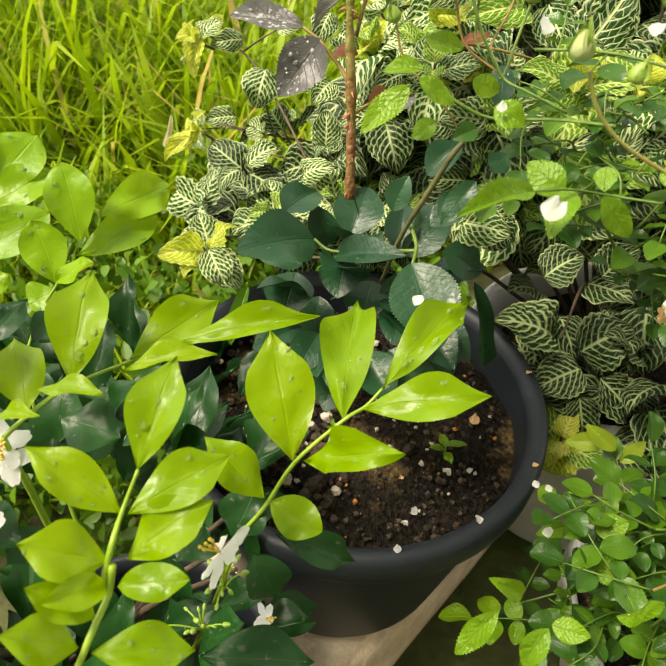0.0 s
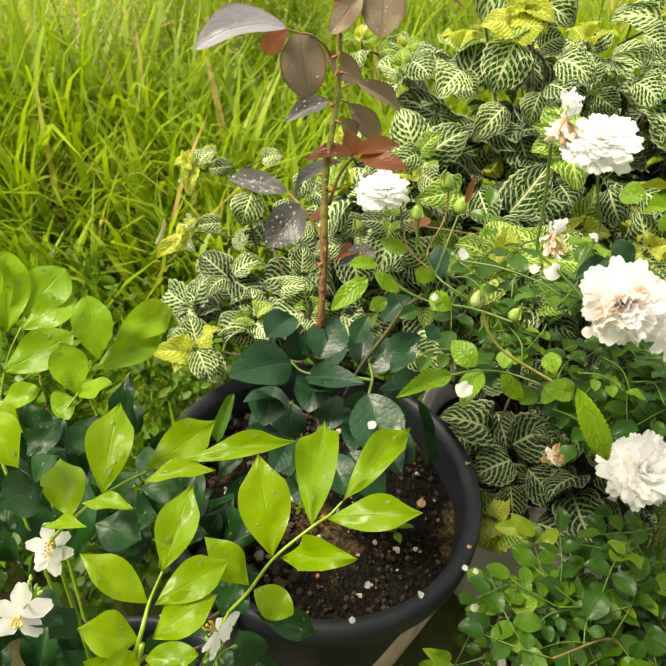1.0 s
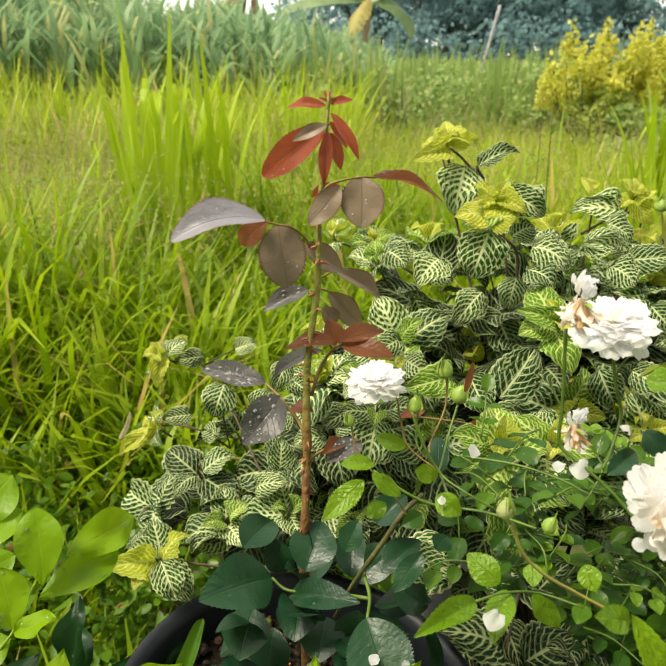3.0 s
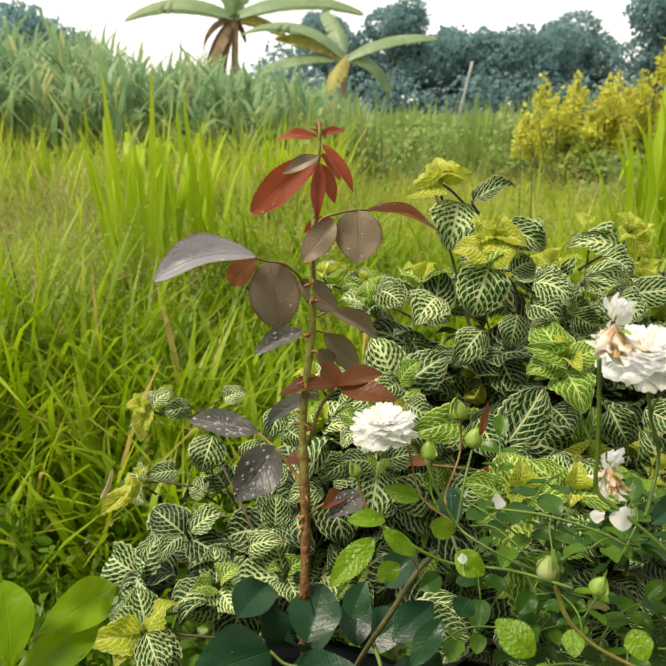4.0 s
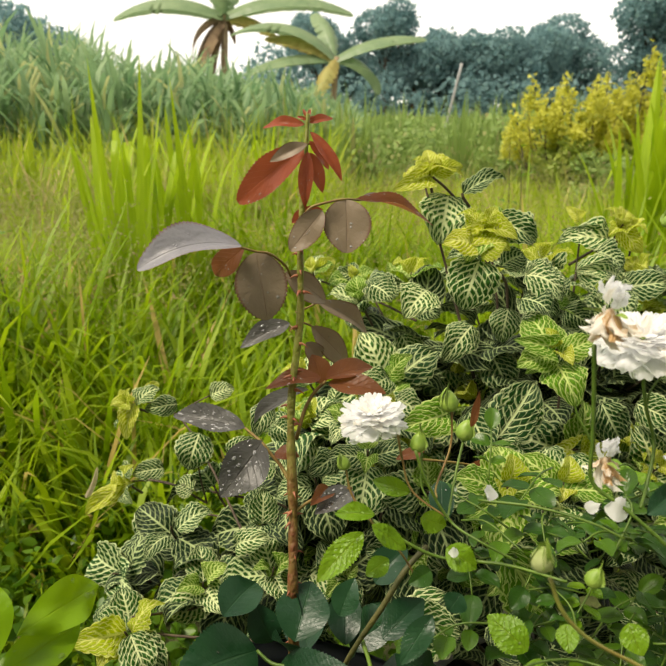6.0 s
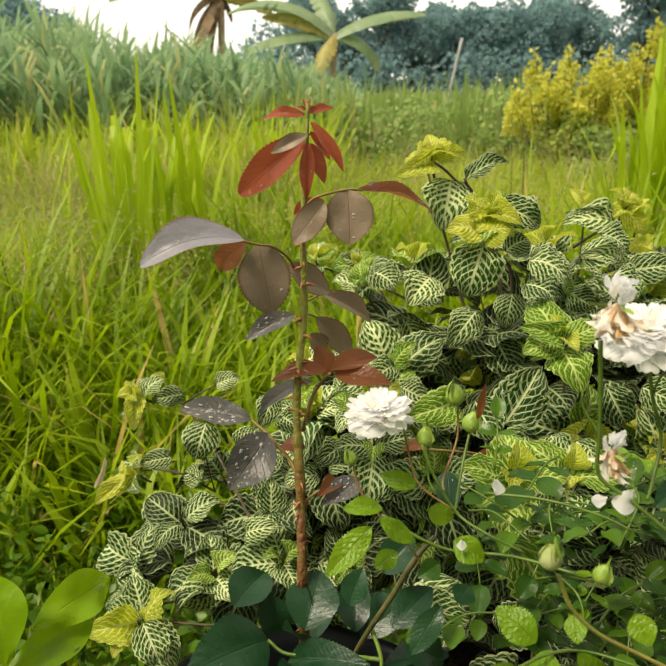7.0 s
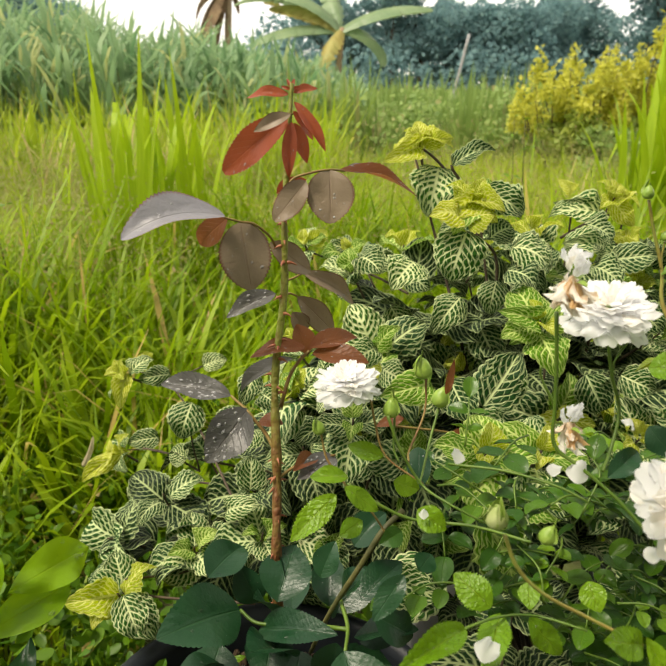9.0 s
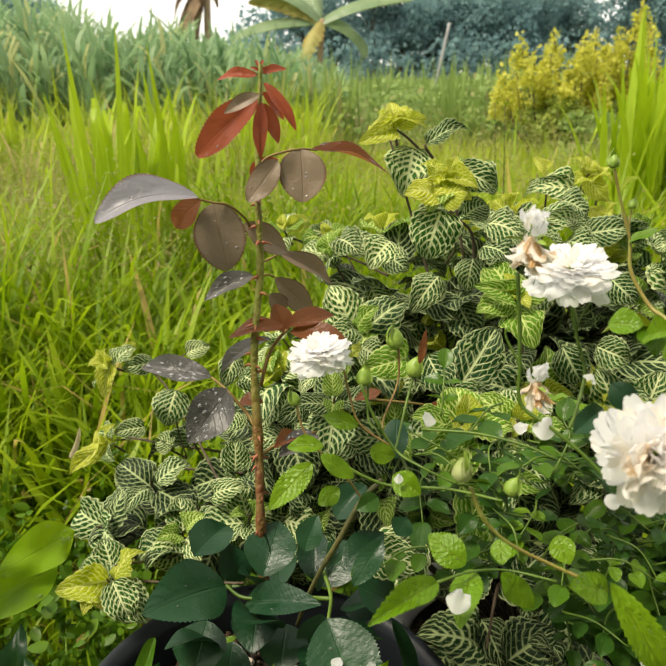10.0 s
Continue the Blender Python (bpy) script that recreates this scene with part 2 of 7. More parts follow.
MAT = {
    "lime": leaf_material("young_jasmine_leaf", (0.15, 0.29, 0.002), (0.26, 0.40, 0.003), (0.37, 0.51, 0.005), 0.38, 0.42, vein_gain=0.16, gloss=0.34, ridge=0.5, lump=3.5),
    "apple": leaf_material("green_jasmine_leaf", (0.15, 0.32, 0.006), (0.26, 0.44, 0.010), (0.38, 0.54, 0.015), 0.38, 0.40, vein_gain=0.16, gloss=0.38, ridge=0.5, lump=4.0),
    "jade": leaf_material("old_jasmine_leaf", (0.005, 0.036, 0.006), (0.012, 0.068, 0.010), (0.035, 0.105, 0.017), 0.40, 0.12, gloss=0.30, ridge=0.4, lump=3.0),
    "red": leaf_material("red_rose_leaf", (0.27, 0.058, 0.026), (0.43, 0.098, 0.044), (0.54, 0.13, 0.05), 0.36, 0.38, 9.0, 0.16, 0.4, 0.62, 4.0),
    "bronze": leaf_material("bronze_rose_leaf", (0.215, 0.165, 0.110), (0.31, 0.24, 0.165), (0.17, 0.080, 0.045), 0.42, 0.16, 9.0, 0.2, 0.4, 0.6, 2.5, (0.15, 0.05, 0.028)),
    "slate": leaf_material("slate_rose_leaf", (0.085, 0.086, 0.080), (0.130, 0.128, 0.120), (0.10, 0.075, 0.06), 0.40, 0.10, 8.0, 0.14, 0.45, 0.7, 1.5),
    # Glaucous leaf top, paled grey-lilac to put the sky's sheen into its colour.
    "skysheen": leaf_material("sky_sheen_rose_leaf", (0.22, 0.22, 0.245), (0.34, 0.34, 0.37), (0.22, 0.17, 0.16), 0.42, 0.12, 7.0, 0.04, 0.5, 0.55, 4.0, (0.20, 0.11, 0.10)),
    "deep": leaf_material("dark_rose_leaf", (0.006, 0.038, 0.014), (0.015, 0.068, 0.022), (0.035, 0.095, 0.030), 0.36, 0.12, 8.0, 0.25, 0.40, 0.55, 1.4),
    "fresh": leaf_material("fresh_rose_leaf", (0.034, 0.110, 0.004), (0.085, 0.195, 0.007), (0.18, 0.30, 0.015), 0.36, 0.24, 8.0, 0.25, 0.40, 0.65, 1.6),
    "bright": leaf_material("bright_rose_leaf", (0.095, 0.220, 0.008), (0.19, 0.345, 0.010), (0.31, 0.45, 0.02), 0.38, 0.28, 8.0, 0.45, 0.4, 0.95, 2.5),
    "olive_leaf": leaf_material("olive_rose_leaf", (0.105, 0.165, 0.008), (0.19, 0.26, 0.012), (0.30, 0.34, 0.02), 0.38, 0.3, 8.0, 0.4, 0.4, 0.95, 2.5),
    "lemon": leaf_material("new_rose_leaf", (0.20, 0.30, 0.02), (0.30, 0.40, 0.03), (0.42, 0.48, 0.05), 0.38, 0.35, 8.0, 0.4),
    # Darker copy of the fresh rose leaf, with shade put into its green.
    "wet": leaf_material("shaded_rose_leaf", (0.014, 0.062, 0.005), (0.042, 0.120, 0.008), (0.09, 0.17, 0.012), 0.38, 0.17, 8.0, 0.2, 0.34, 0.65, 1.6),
    "veined": veined_material("white_veined_leaf", (0.006, 0.040, 0.009), (0.022, 0.102, 0.012), (0.68, 0.79, 0.40), 0.24, 0.95, 0.10, 0.7),
    "young": veined_material("young_veined_leaf", (0.30, 0.42, 0.006), (0.60, 0.66, 0.010), (0.88, 0.90, 0.29), 0.44, 0.95, 0.13, 0.85),
    "midveined": veined_material("green_veined_leaf", (0.065, 0.21, 0.008), (0.17, 0.37, 0.012), (0.70, 0.83, 0.28), 0.35, 0.95, 0.12, 0.8),
    "rust": leaf_material("rust_rose_leaf", (0.15, 0.050, 0.021), (0.23, 0.083, 0.033), (0.46, 0.17, 0.055), 0.38, 0.42, 8.0, 0.2, 0.36, 0.75, 1.5),
    # Far weeds: haze put into both greens, lighter and less saturated.
    "hazeweed": blade_material("tall_weed", (0.22, 0.36, 0.09), (0.44, 0.56, 0.18), (0.55, 0.51, 0.27), 0.52, 0.5, 0.95),
    "hazeleaf": blade_material("hazed_weed_leaf", (0.24, 0.38, 0.11), (0.46, 0.58, 0.20), (0.52, 0.52, 0.23), 0.55, 0.5, 0.95, 2.2),
    "seeds": blade_material("grass_seed", (0.30, 0.33, 0.09), (0.46, 0.45, 0.18), (0.40, 0.30, 0.16), 0.5, 0.6, 0.85),
    "oldcane": plain_material("old_cane", (0.055, 0.06, 0.018), (0.115, 0.105, 0.03), 0.6, 60.0, 0.5),
    "tancane": plain_material("orange_green_cane", (0.24, 0.17, 0.04), (0.25, 0.28, 0.05), 0.5, 40.0, 0.3),
    "stained": plain_material("stained_petal", (0.60, 0.36, 0.13), (0.95, 0.91, 0.82), 0.75, 1.5, 0.2, 0.02, 6.0, share=0.4),
    "meadow": blade_material("meadow_grass", (0.27, 0.39, 0.022), (0.50, 0.59, 0.055), (0.58, 0.48, 0.2), 0.52, 0.5, 0.9),
    "pale": veined_material("pale_veined_leaf", (0.011, 0.068, 0.009), (0.040, 0.158, 0.013), (0.79, 0.87, 0.46), 0.28, 0.97, 0.13, 0.8),
    # Older veined leaf, darkened further: the shrub's inner shade put into its colour.
    "shadeveined": veined_material("shaded_old_veined_leaf", (0.003, 0.017, 0.004), (0.008, 0.038, 0.006), (0.46, 0.56, 0.26), 0.10, 0.9, 0.085, 0.45),
    "petal": plain_material("white_petal", (0.955, 0.96, 0.965), (0.98, 0.985, 0.99), 0.7, 4.0, 0.05, 0.003, share=0.66),
    "cream": plain_material("cream_petal", (0.93, 0.89, 0.80), (0.96, 0.94, 0.89), 0.8, 60.0, 0.1, 0.0003, share=0.5),
    "brown": plain_material("withered_petal", (0.52, 0.29, 0.10), (0.78, 0.56, 0.30), 0.7, 90.0, 0.3, 0.001, share=0.3),
    "cane": plain_material("green_cane", (0.050, 0.110, 0.008), (0.105, 0.180, 0.016), 0.5, 60.0),
    "redcane": plain_material("reddish_cane", (0.19, 0.10, 0.03), (0.25, 0.19, 0.045), 0.6, 60.0),
    "thorn": plain_material("red_thorn", (0.26, 0.060, 0.030), (0.36, 0.14, 0.06), 0.45, 60.0),
    "palebud": plain_material("opening_bud", (0.36, 0.46, 0.13), (0.58, 0.64, 0.30), 0.5, 60.0, share=0.3),
    "yellowed": plain_material("yellowed_blade", (0.40, 0.36, 0.05), (0.58, 0.48, 0.10), 0.6, 6.0, 0.1, share=0.45),
    "straw": plain_material("dry_straw", (0.52, 0.43, 0.25), (0.70, 0.62, 0.42), 0.7, 8.0, 0.1, share=0.4),
    "green": plain_material("jasmine_stem", (0.17, 0.30, 0.02), (0.26, 0.38, 0.03), 0.4, 60.0),
    "bark": plain_material("woody_stem", (0.045, 0.030, 0.018), (0.10, 0.07, 0.04), 0.75, 80.0, 0.6),
    "bud": plain_material("green_bud", (0.16, 0.28, 0.03), (0.28, 0.40, 0.07), 0.45, 90.0),
    "yellow": plain_material("stamen", (0.60, 0.42, 0.03), (0.75, 0.55, 0.06), 0.5, 300.0),
    "pot": plain_material("black_plastic", (0.013, 0.017, 0.022), (0.021, 0.027, 0.033), 0.46, 9.0, 0.12, 0.001, 400.0, Specular_IOR_Level=0.35),
    "whitepot": plain_material("white_plastic", (0.62, 0.60, 0.57), (0.74, 0.72, 0.69), 0.45, 9.0, 0.1),
    "earth": plain_material("grassy_earth", (0.045, 0.036, 0.018), (0.10, 0.13, 0.03), 0.9, 2.2, 0.8, 0.01, 40.0),
    "slab": plain_material("tan_block", (0.62, 0.44, 0.29), (0.93, 0.76, 0.57), 0.85, 22.0, 0.6, 0.003, 240.0),
    "grass": blade_material("field_grass", (0.115, 0.250, 0.007), (0.43, 0.56, 0.018), (0.56, 0.42, 0.13), 0.5, 0.45, 0.95),
    # Far grass and cane, their greens paled and greyed to carry distance haze.
    "hazegrass": blade_material("far_grass", (0.20, 0.33, 0.08), (0.36, 0.47, 0.14), (0.44, 0.42, 0.2), 0.5),
    "hazecane": blade_material("hazed_cane_grass", (0.13, 0.27, 0.12), (0.38, 0.52, 0.27), (0.46, 0.50, 0.22), 0.5, 0.5, 0.90),
    "clump": plain_material("broad_blade", (0.33, 0.49, 0.018), (0.48, 0.63, 0.030), 0.45, 8.0, 0.1, share=0.5),
    "weed": blade_material("low_weed", (0.040, 0.125, 0.008), (0.140, 0.265, 0.014), (0.28, 0.22, 0.06), 0.35, 0.4, 0.97),
    # Banana green made paler and bluer, so the colour holds some haze.
    "banana": plain_material("banana_leaf", (0.19, 0.30, 0.15), (0.31, 0.42, 0.22), 0.45, 3.0, 0.1, share=0.4),
    "bananayellow": plain_material("yellowing_banana_leaf", (0.42, 0.34, 0.10), (0.50, 0.48, 0.16), 0.6, 3.0, 0.2, share=0.4),
    "bananadry": plain_material("dry_banana_leaf", (0.16, 0.10, 0.06), (0.32, 0.22, 0.12), 0.8, 5.0, 0.2, share=0.2),
    "bananastem": plain_material("banana_stem", (0.22, 0.14, 0.08), (0.34, 0.26, 0.15), 0.7, 4.0, 0.2),
    "golden": blade_material("golden_foliage", (0.54, 0.55, 0.07), (0.84, 0.83, 0.19), (0.44, 0.48, 0.09), 0.6, 0.5, 0.9),
    "olive": blade_material("olive_foliage", (0.20, 0.30, 0.05), (0.46, 0.52, 0.09), (0.28, 0.36, 0.07), 0.5, 0.5, 0.9),
    # Distance haze mixed into the tree foliage: paler and bluer than its green.
    "woods": blade_material("hazed_wood_foliage", (0.125, 0.255, 0.27), (0.31, 0.475, 0.46), (0.26, 0.42, 0.38), 0.55, 0.9, patch_size=0.22),
    # Pale face of the added unseen wall, which bounces light onto the plants.
    "wall": plain_material("added_wall_paint", (0.66, 0.65, 0.62), (0.72, 0.71, 0.68), 0.8, 3.0, 0.2),
    "pole": plain_material("grey_pole", (0.26, 0.27, 0.27), (0.38, 0.38, 0.37), 0.7, 10.0),
}
dropk = Nodes("water_drop")
clear = dropk.node("BsdfTransparent", 0, Color=(1.0, 1.0, 1.0))
dropk.base((0.85, 0.9, 0.8), 0.06)
gleam = dropk.b.outputs[0]
film = dropk.t.nodes.new("ShaderNodeMixShader")
dropk.put(film.inputs[0], dropk.math('ADD', dropk.node("Fresnel", 0, IOR=1.33), 0.02))
dropk.put(film.inputs[1], clear)
dropk.put(film.inputs[2], gleam)
dropk.put(dropk.out.inputs[0], film.outputs[0])
MAT["drop"] = dropk.m
# White mixed into these clear drops stands in for their bright glints.
beadk = Nodes("bright_drop")
beadk.base((0.92, 0.94, 0.95), 0.08)
veil = beadk.t.nodes.new("ShaderNodeMixShader")
beadk.put(veil.inputs[0], beadk.math('ADD', beadk.node("Fresnel", 0, IOR=1.4), 0.22))
beadk.put(veil.inputs[1], beadk.node("BsdfTransparent", 0, Color=(1.0, 1.0, 1.0)))
beadk.put(veil.inputs[2], beadk.b.outputs[0])
beadk.put(beadk.out.inputs[0], veil.outputs[0])
MAT["bead"] = beadk.m
soilk = Nodes("potting_soil")
spot = soilk.node("TexCoord", 3)
# Tan noise patches: paler soil, with its lit look put into the colour.
patchy = soilk.smooth(soilk.math('ADD', soilk.noise(9.0, 3.0, spot), soilk.math('MULTIPLY', soilk.noise(60.0, 3.0, spot), 0.25)), 0.69, 0.80)
crumb = soilk.smooth(soilk.noise(210.0, 3.0, spot), 0.35, 0.7)
soilk.base(soilk.mix(patchy, soilk.mix(crumb, (0.004, 0.003, 0.002), (0.022, 0.016, 0.008)), soilk.mix(crumb, (0.07, 0.045, 0.018), (0.20, 0.14, 0.06))), 0.85, Specular_IOR_Level=0.2)
soilk.bump(soilk.math('ADD', soilk.noise(26.0, 4.0, spot), soilk.noise(240.0, 2.0, spot)), 1.0, 0.010)
MAT["soil"] = soilk.m
stemk = Nodes("rose_stem")
where = stemk.node("NewGeometry")
height = stemk.t.nodes.new("ShaderNodeSeparateXYZ")
stemk.put(height.inputs[0], where)
age = stemk.smooth(stemk.math('ADD', height.outputs[2], stemk.math('MULTIPLY', stemk.noise(30.0, 3.0, where), 0.16)), 0.70, 0.86)
mottle = stemk.smooth(stemk.noise(160.0, 4.0, where), 0.35, 0.65)
old = stemk.mix(mottle, (0.17, 0.060, 0.022), (0.19, 0.12, 0.032))
green = stemk.mix(mottle, (0.17, 0.15, 0.020), (0.20, 0.235, 0.028))
stemk.base(stemk.mix(age, old, green), 0.5)
stemk.bump(stemk.math('ADD', stemk.noise(220.0, 3.0, where), stemk.noise(70.0, 2.0, where)), 1.0, 0.0022)
MAT["stemrose"] = stemk.m


# ---- helpers ----
def mesh_of(name, verts, faces, mats, smooth=True, uvs=None, slots=None):
    me = bpy.data.meshes.new(name)
    me.from_pydata(verts, [], faces)
    for m in mats:
        me.materials.append(m)
    if smooth:
        me.polygons.foreach_set("use_smooth", np.ones(len(me.polygons), bool))
    if slots is not None:
        me.polygons.foreach_set("material_index", np.array(slots, np.int32))
    if uvs is not None:
        layer = me.uv_layers.new(name="UVMap")
        idx = np.empty(len(me.loops), np.int32)
        me.loops.foreach_get("vertex_index", idx)
        layer.data.foreach_set("uv", np.asarray(uvs, np.float32)[idx].ravel())
    me.update()
    return me


ORIGIN = {}


def thing(name, loc, label, category, group="", kind=""):
    """An Empty at the base of a thing, which parents its parts."""
    ob = new(name)
    ob.location = loc
    ob.empty_display_size = 0.02
    ORIGIN[ob.name] = Matrix.Translation(loc)
    return tagged(ob, label, category, group, kind)


def part(name, me, parent, m=None, label="", mat=None):
    """A mesh object under a thing or part, posed in world space."""
    ob = new(name, me)
    m = m or Matrix.Identity(4)
    ob.parent = parent
    ob.matrix_basis = ORIGIN[parent.name].inverted() @ m
    ORIGIN[ob.name] = m
    if mat is not None:
        ob.material_slots[0].link = 'OBJECT'
        ob.material_slots[0].material = mat
    return tagged(ob, label)


def tube_data(points, r0, r1, sides=8, bumps=0.0, per=5):
    """Vertices and faces of a tapered round stem along a smooth line."""
    p = [Vector(q) for q in points]
    p = [p[0] * 2 - p[1]] + p + [p[-1] * 2 - p[-2]]
    line = []
    for i in range(1, len(p) - 2):
        for j in range(per):
            u = j / per
            a, b, c, d = p[i - 1:i + 3]
            line.append(0.5 * (2 * b + (c - a) * u + (2 * a - 5 * b + 4 * c - d) * u * u + (3 * b - a - 3 * c + d) * u ** 3))
    line.append(p[-2])
    vs, fs = [], []
    n = len(line)
    side = Vector((1, 0, 0))
    for i, q in enumerate(line):
        way = (line[min(i + 1, n - 1)] - line[max(i - 1, 0)]).normalized()
        side = (side - way * side.dot(way)).normalized() if abs(side.dot(way)) < 0.95 else way.orthogonal().normalized()
        up = way.cross(side)
        r = r0 + (r1 - r0) * i / (n - 1)
        r *= 1 + bumps * noise.noise(q * 60)
        for k in range(sides):
            a = 2 * math.pi * k / sides
            vs.append(q + side * (r * math.cos(a)) + up * (r * math.sin(a)))
    for i in range(n - 1):
        for k in range(sides):
            k2 = (k + 1) % sides
            fs.append((i * sides + k, i * sides + k2, (i + 1) * sides + k2, (i + 1) * sides + k))
    fs.append(tuple(range(sides))[::-1])
    fs.append(tuple((n - 1) * sides + k for k in range(sides)))
    return [tuple(v) for v in vs], fs


def stem(plant, points, r0, r1, mat, name="stem", bumps=0.12):
    vs, fs = tube_data(points, r0, r1, 7, bumps)
    return part(name, mesh_of(name, vs, fs, [MAT[mat]]), plant)


def spin(profile, steps=48, wobble=0.0):
    """A turned shape from (radius, height) pairs."""
    vs, fs = [], []
    for r, z in profile:
        for k in range(steps):
            a = 2 * math.pi * k / steps
            w = 1 + wobble * math.sin(3 * a + 1)
            vs.append((r * w * math.cos(a), r * w * math.sin(a), z))
    for i in range(len(profile) - 1):
        for k in range(steps):
            k2 = (k + 1) % steps
            fs.append((i * steps + k, i * steps + k2, (i + 1) * steps + k2, (i + 1) * steps + k))
    return vs, fs


def width_at(kind, v):
    if kind in ("jasmine", "jasround", "jasob"):
        if kind == "jasob":
            return math.sin(math.pi * v ** 1.3) ** 0.72 if 0 < v < 1 else 0.0
        if kind == "jasround":
            return math.sin(math.pi * v ** 1.05) ** 0.75 if 0 < v < 1 else 0.0
        w = math.sin(math.pi * min(1, v ** 1.12)) ** 0.9 if v < 1 else 0.0
        return w * (1 if v < 0.72 else 1 - 0.42 * ((v - 0.72) / 0.28) ** 0.8)
    if kind == "strap":
        return min(1, v * 6) * (1 - v) ** 0.35
    if kind == "var":
        return math.sin(math.pi * v ** 0.70) ** 0.62 if 0 < v < 1 else 0.0
    if kind == "round":
        return math.sin(math.pi * v ** 0.9) ** 0.6 if 0 < v < 1 else 0.0
    return math.sin(math.pi * v ** 0.85) ** 0.8 if 0 < v < 1 else 0.0


def leaf_mesh(kind, seed, coarse=False):
    """A leaf one unit long and two wide, its base at the origin, y along it."""
    rng = random.Random(seed)
    teeth = {"roselong": 26, "rose": 22, "round": 20, "rosewet": 22, "rosebig": 26, "wrose": 13, "wrosefine": 18, "var": 14, "varnew": 12}.get(kind, 0)
    shape = {"roselong": "round", "rosewet": "rose", "rosebig": "rose", "wrose": "round", "wrosefine": "rose", "varnew": "var"}.get(kind, kind)
    nl = teeth * 2 if teeth else 24
    if shape == "var":
        nl = 12 if coarse else 28
    fold = rng.uniform(0.05, 0.16) if kind not in ("round", "var") else rng.uniform(-0.02, 0.06)
    curl = rng.uniform(0.10, 0.30) + (0.12 if kind == "roselong" else 0.0)
    twist = rng.uniform(-0.12, 0.12)
    wave = rng.uniform(0.02, 0.05)
    if kind == "jasob":
        fold, wave, curl = rng.uniform(0.02, 0.08), 0.03, 0.12
    if kind in ("jasmine", "jasround"):
        fold, wave = rng.uniform(0.03, 0.10), rng.uniform(0.03, 0.07)
    if kind == "var":
        fold, wave, curl = rng.uniform(0.04, 0.30), rng.uniform(0.07, 0.15), rng.uniform(0.15, 0.65)
    if kind == "varnew":
        fold, wave, curl = rng.uniform(0.15, 0.40), rng.uniform(0.10, 0.18), rng.uniform(0.3, 0.6)
    if kind in ("wrose", "wrosefine"):
        fold, wave = rng.uniform(0.04, 0.22), rng.uniform(0.03, 0.07)
    bend = rng.uniform(-0.05, 0.05)
    ph = rng.uniform(0, 6)
    cols = (-1, -0.66, -0.33, 0, 0.33, 0.66, 1)
    if kind == "wrose":
        cols = (-1, -0.5, 0, 0.5, 1)
    if shape == "var":
        cols = (-1, -0.5, 0, 0.5, 1) if coarse else tuple(c / 5 for c in range(-5, 6))
    vs, fs, uvs, slots = [], [], [], []
    if kind in ("wrosefine", "rosebig"):
        cols = tuple(c / 5 for c in range(-5, 6))
    depth = {"wrose": 0.035, "wrosefine": 0.075, "rosebig": 0.035, "var": 0.085, "varnew": 0.12}.get(kind, 0.038)

    def surf(a, v, w):
        x = a * w
        z = fold * abs(x) + curl * 4 * v * (1 - v) * 0.35 + twist * x * (v - 0.3) + wave * math.sin(7 * v + ph) * abs(a) * w
        if shape == "var":
            lobe = math.cos(2 * math.pi * ((v - 0.46 * abs(a) ** 1.35) * 7.0 + (0.12 if a > 0 else -0.12)))
            z += (0 if coarse else 0.036) * lobe * min(1, abs(a) * 2) * (1 - 0.6 * abs(a) ** 3) - 0.16 * x * x
            z -= (0.55 if kind == "varnew" else 0.34) * max(0.0, v - 0.55) ** 2 * 2.0
        if kind in ("wrosefine", "rosebig"):
            z += (0.010 if kind == "wrosefine" else 0.006) * math.cos(2 * math.pi * (v - 0.28 * abs(a)) * 8) * min(1, 3 * abs(a)) * (1 - abs(a) ** 3)
        if kind in ("jasmine", "jasround", "jasob"):
            z += 0.022 * math.sin(11 * v + 2 * ph) * math.sin(4 * a + ph) + 0.03 * abs(a) ** 3 * math.sin(9 * v - ph)
        return (x + bend * math.sin(math.pi * v), v, z)

    for i in range(nl + 1):
        v = i / nl
        w = width_at(shape, v)
        if shape == "var":
            w *= 1 + depth * (abs(math.sin(i * math.pi / 4)) - 0.5) + (0.05 if kind == "varnew" else 0.035) * math.sin(9 * v + ph)
        elif teeth and 0 < i < nl:
            w *= 1 + (depth if i % 2 else -depth)
        for a in cols:
            x, y, z = surf(a, v, w)
            if teeth and shape != "var" and abs(a) == 1 and i % 2 and 0 < i < nl:
                y += 0.35 / nl
            vs.append((x, y, z))
            uvs.append((0.5 + 0.5 * a, v))
    c = len(cols)
    for i in range(nl):
        for j in range(c - 1):
            fs.append((i * c + j, i * c + j + 1, (i + 1) * c + j + 1, (i + 1) * c + j))
            slots.append(0)
    drops = {"roselong": 130, "rosewet": 60, "jasmine": 14, "jasround": 11, "jasob": 11, "rosebig": 4, "round": 34, "rose": 28, "wrose": 2, "wrosefine": 7}.get(kind, 0)
    for _ in range(drops):
        v, a = rng.uniform(0.12, 0.92), rng.uniform(-0.85, 0.85)
        margin = kind in ("rose", "round", "roselong") and rng.random() < 0.6
        if margin:
            a = 0.97 if a > 0 else -0.97
        w = width_at(shape, v)
        x, y, z = surf(a, v, w)
        big = 0.25 if margin else rng.random() ** 3 * 1.5
        ry = (0.024 if kind == "rosewet" else 0.008 if kind == "roselong" else 0.016 if kind in ("rosebig", "round", "rose", "roselong") else 0.026) * (0.35 + 0.9 * big)
        rx, rz = ry * (4.0 if kind[:3] == "jas" else 2.9), ry * (0.26 if kind[:3] == "jas" else 0.4)
        at = len(vs)
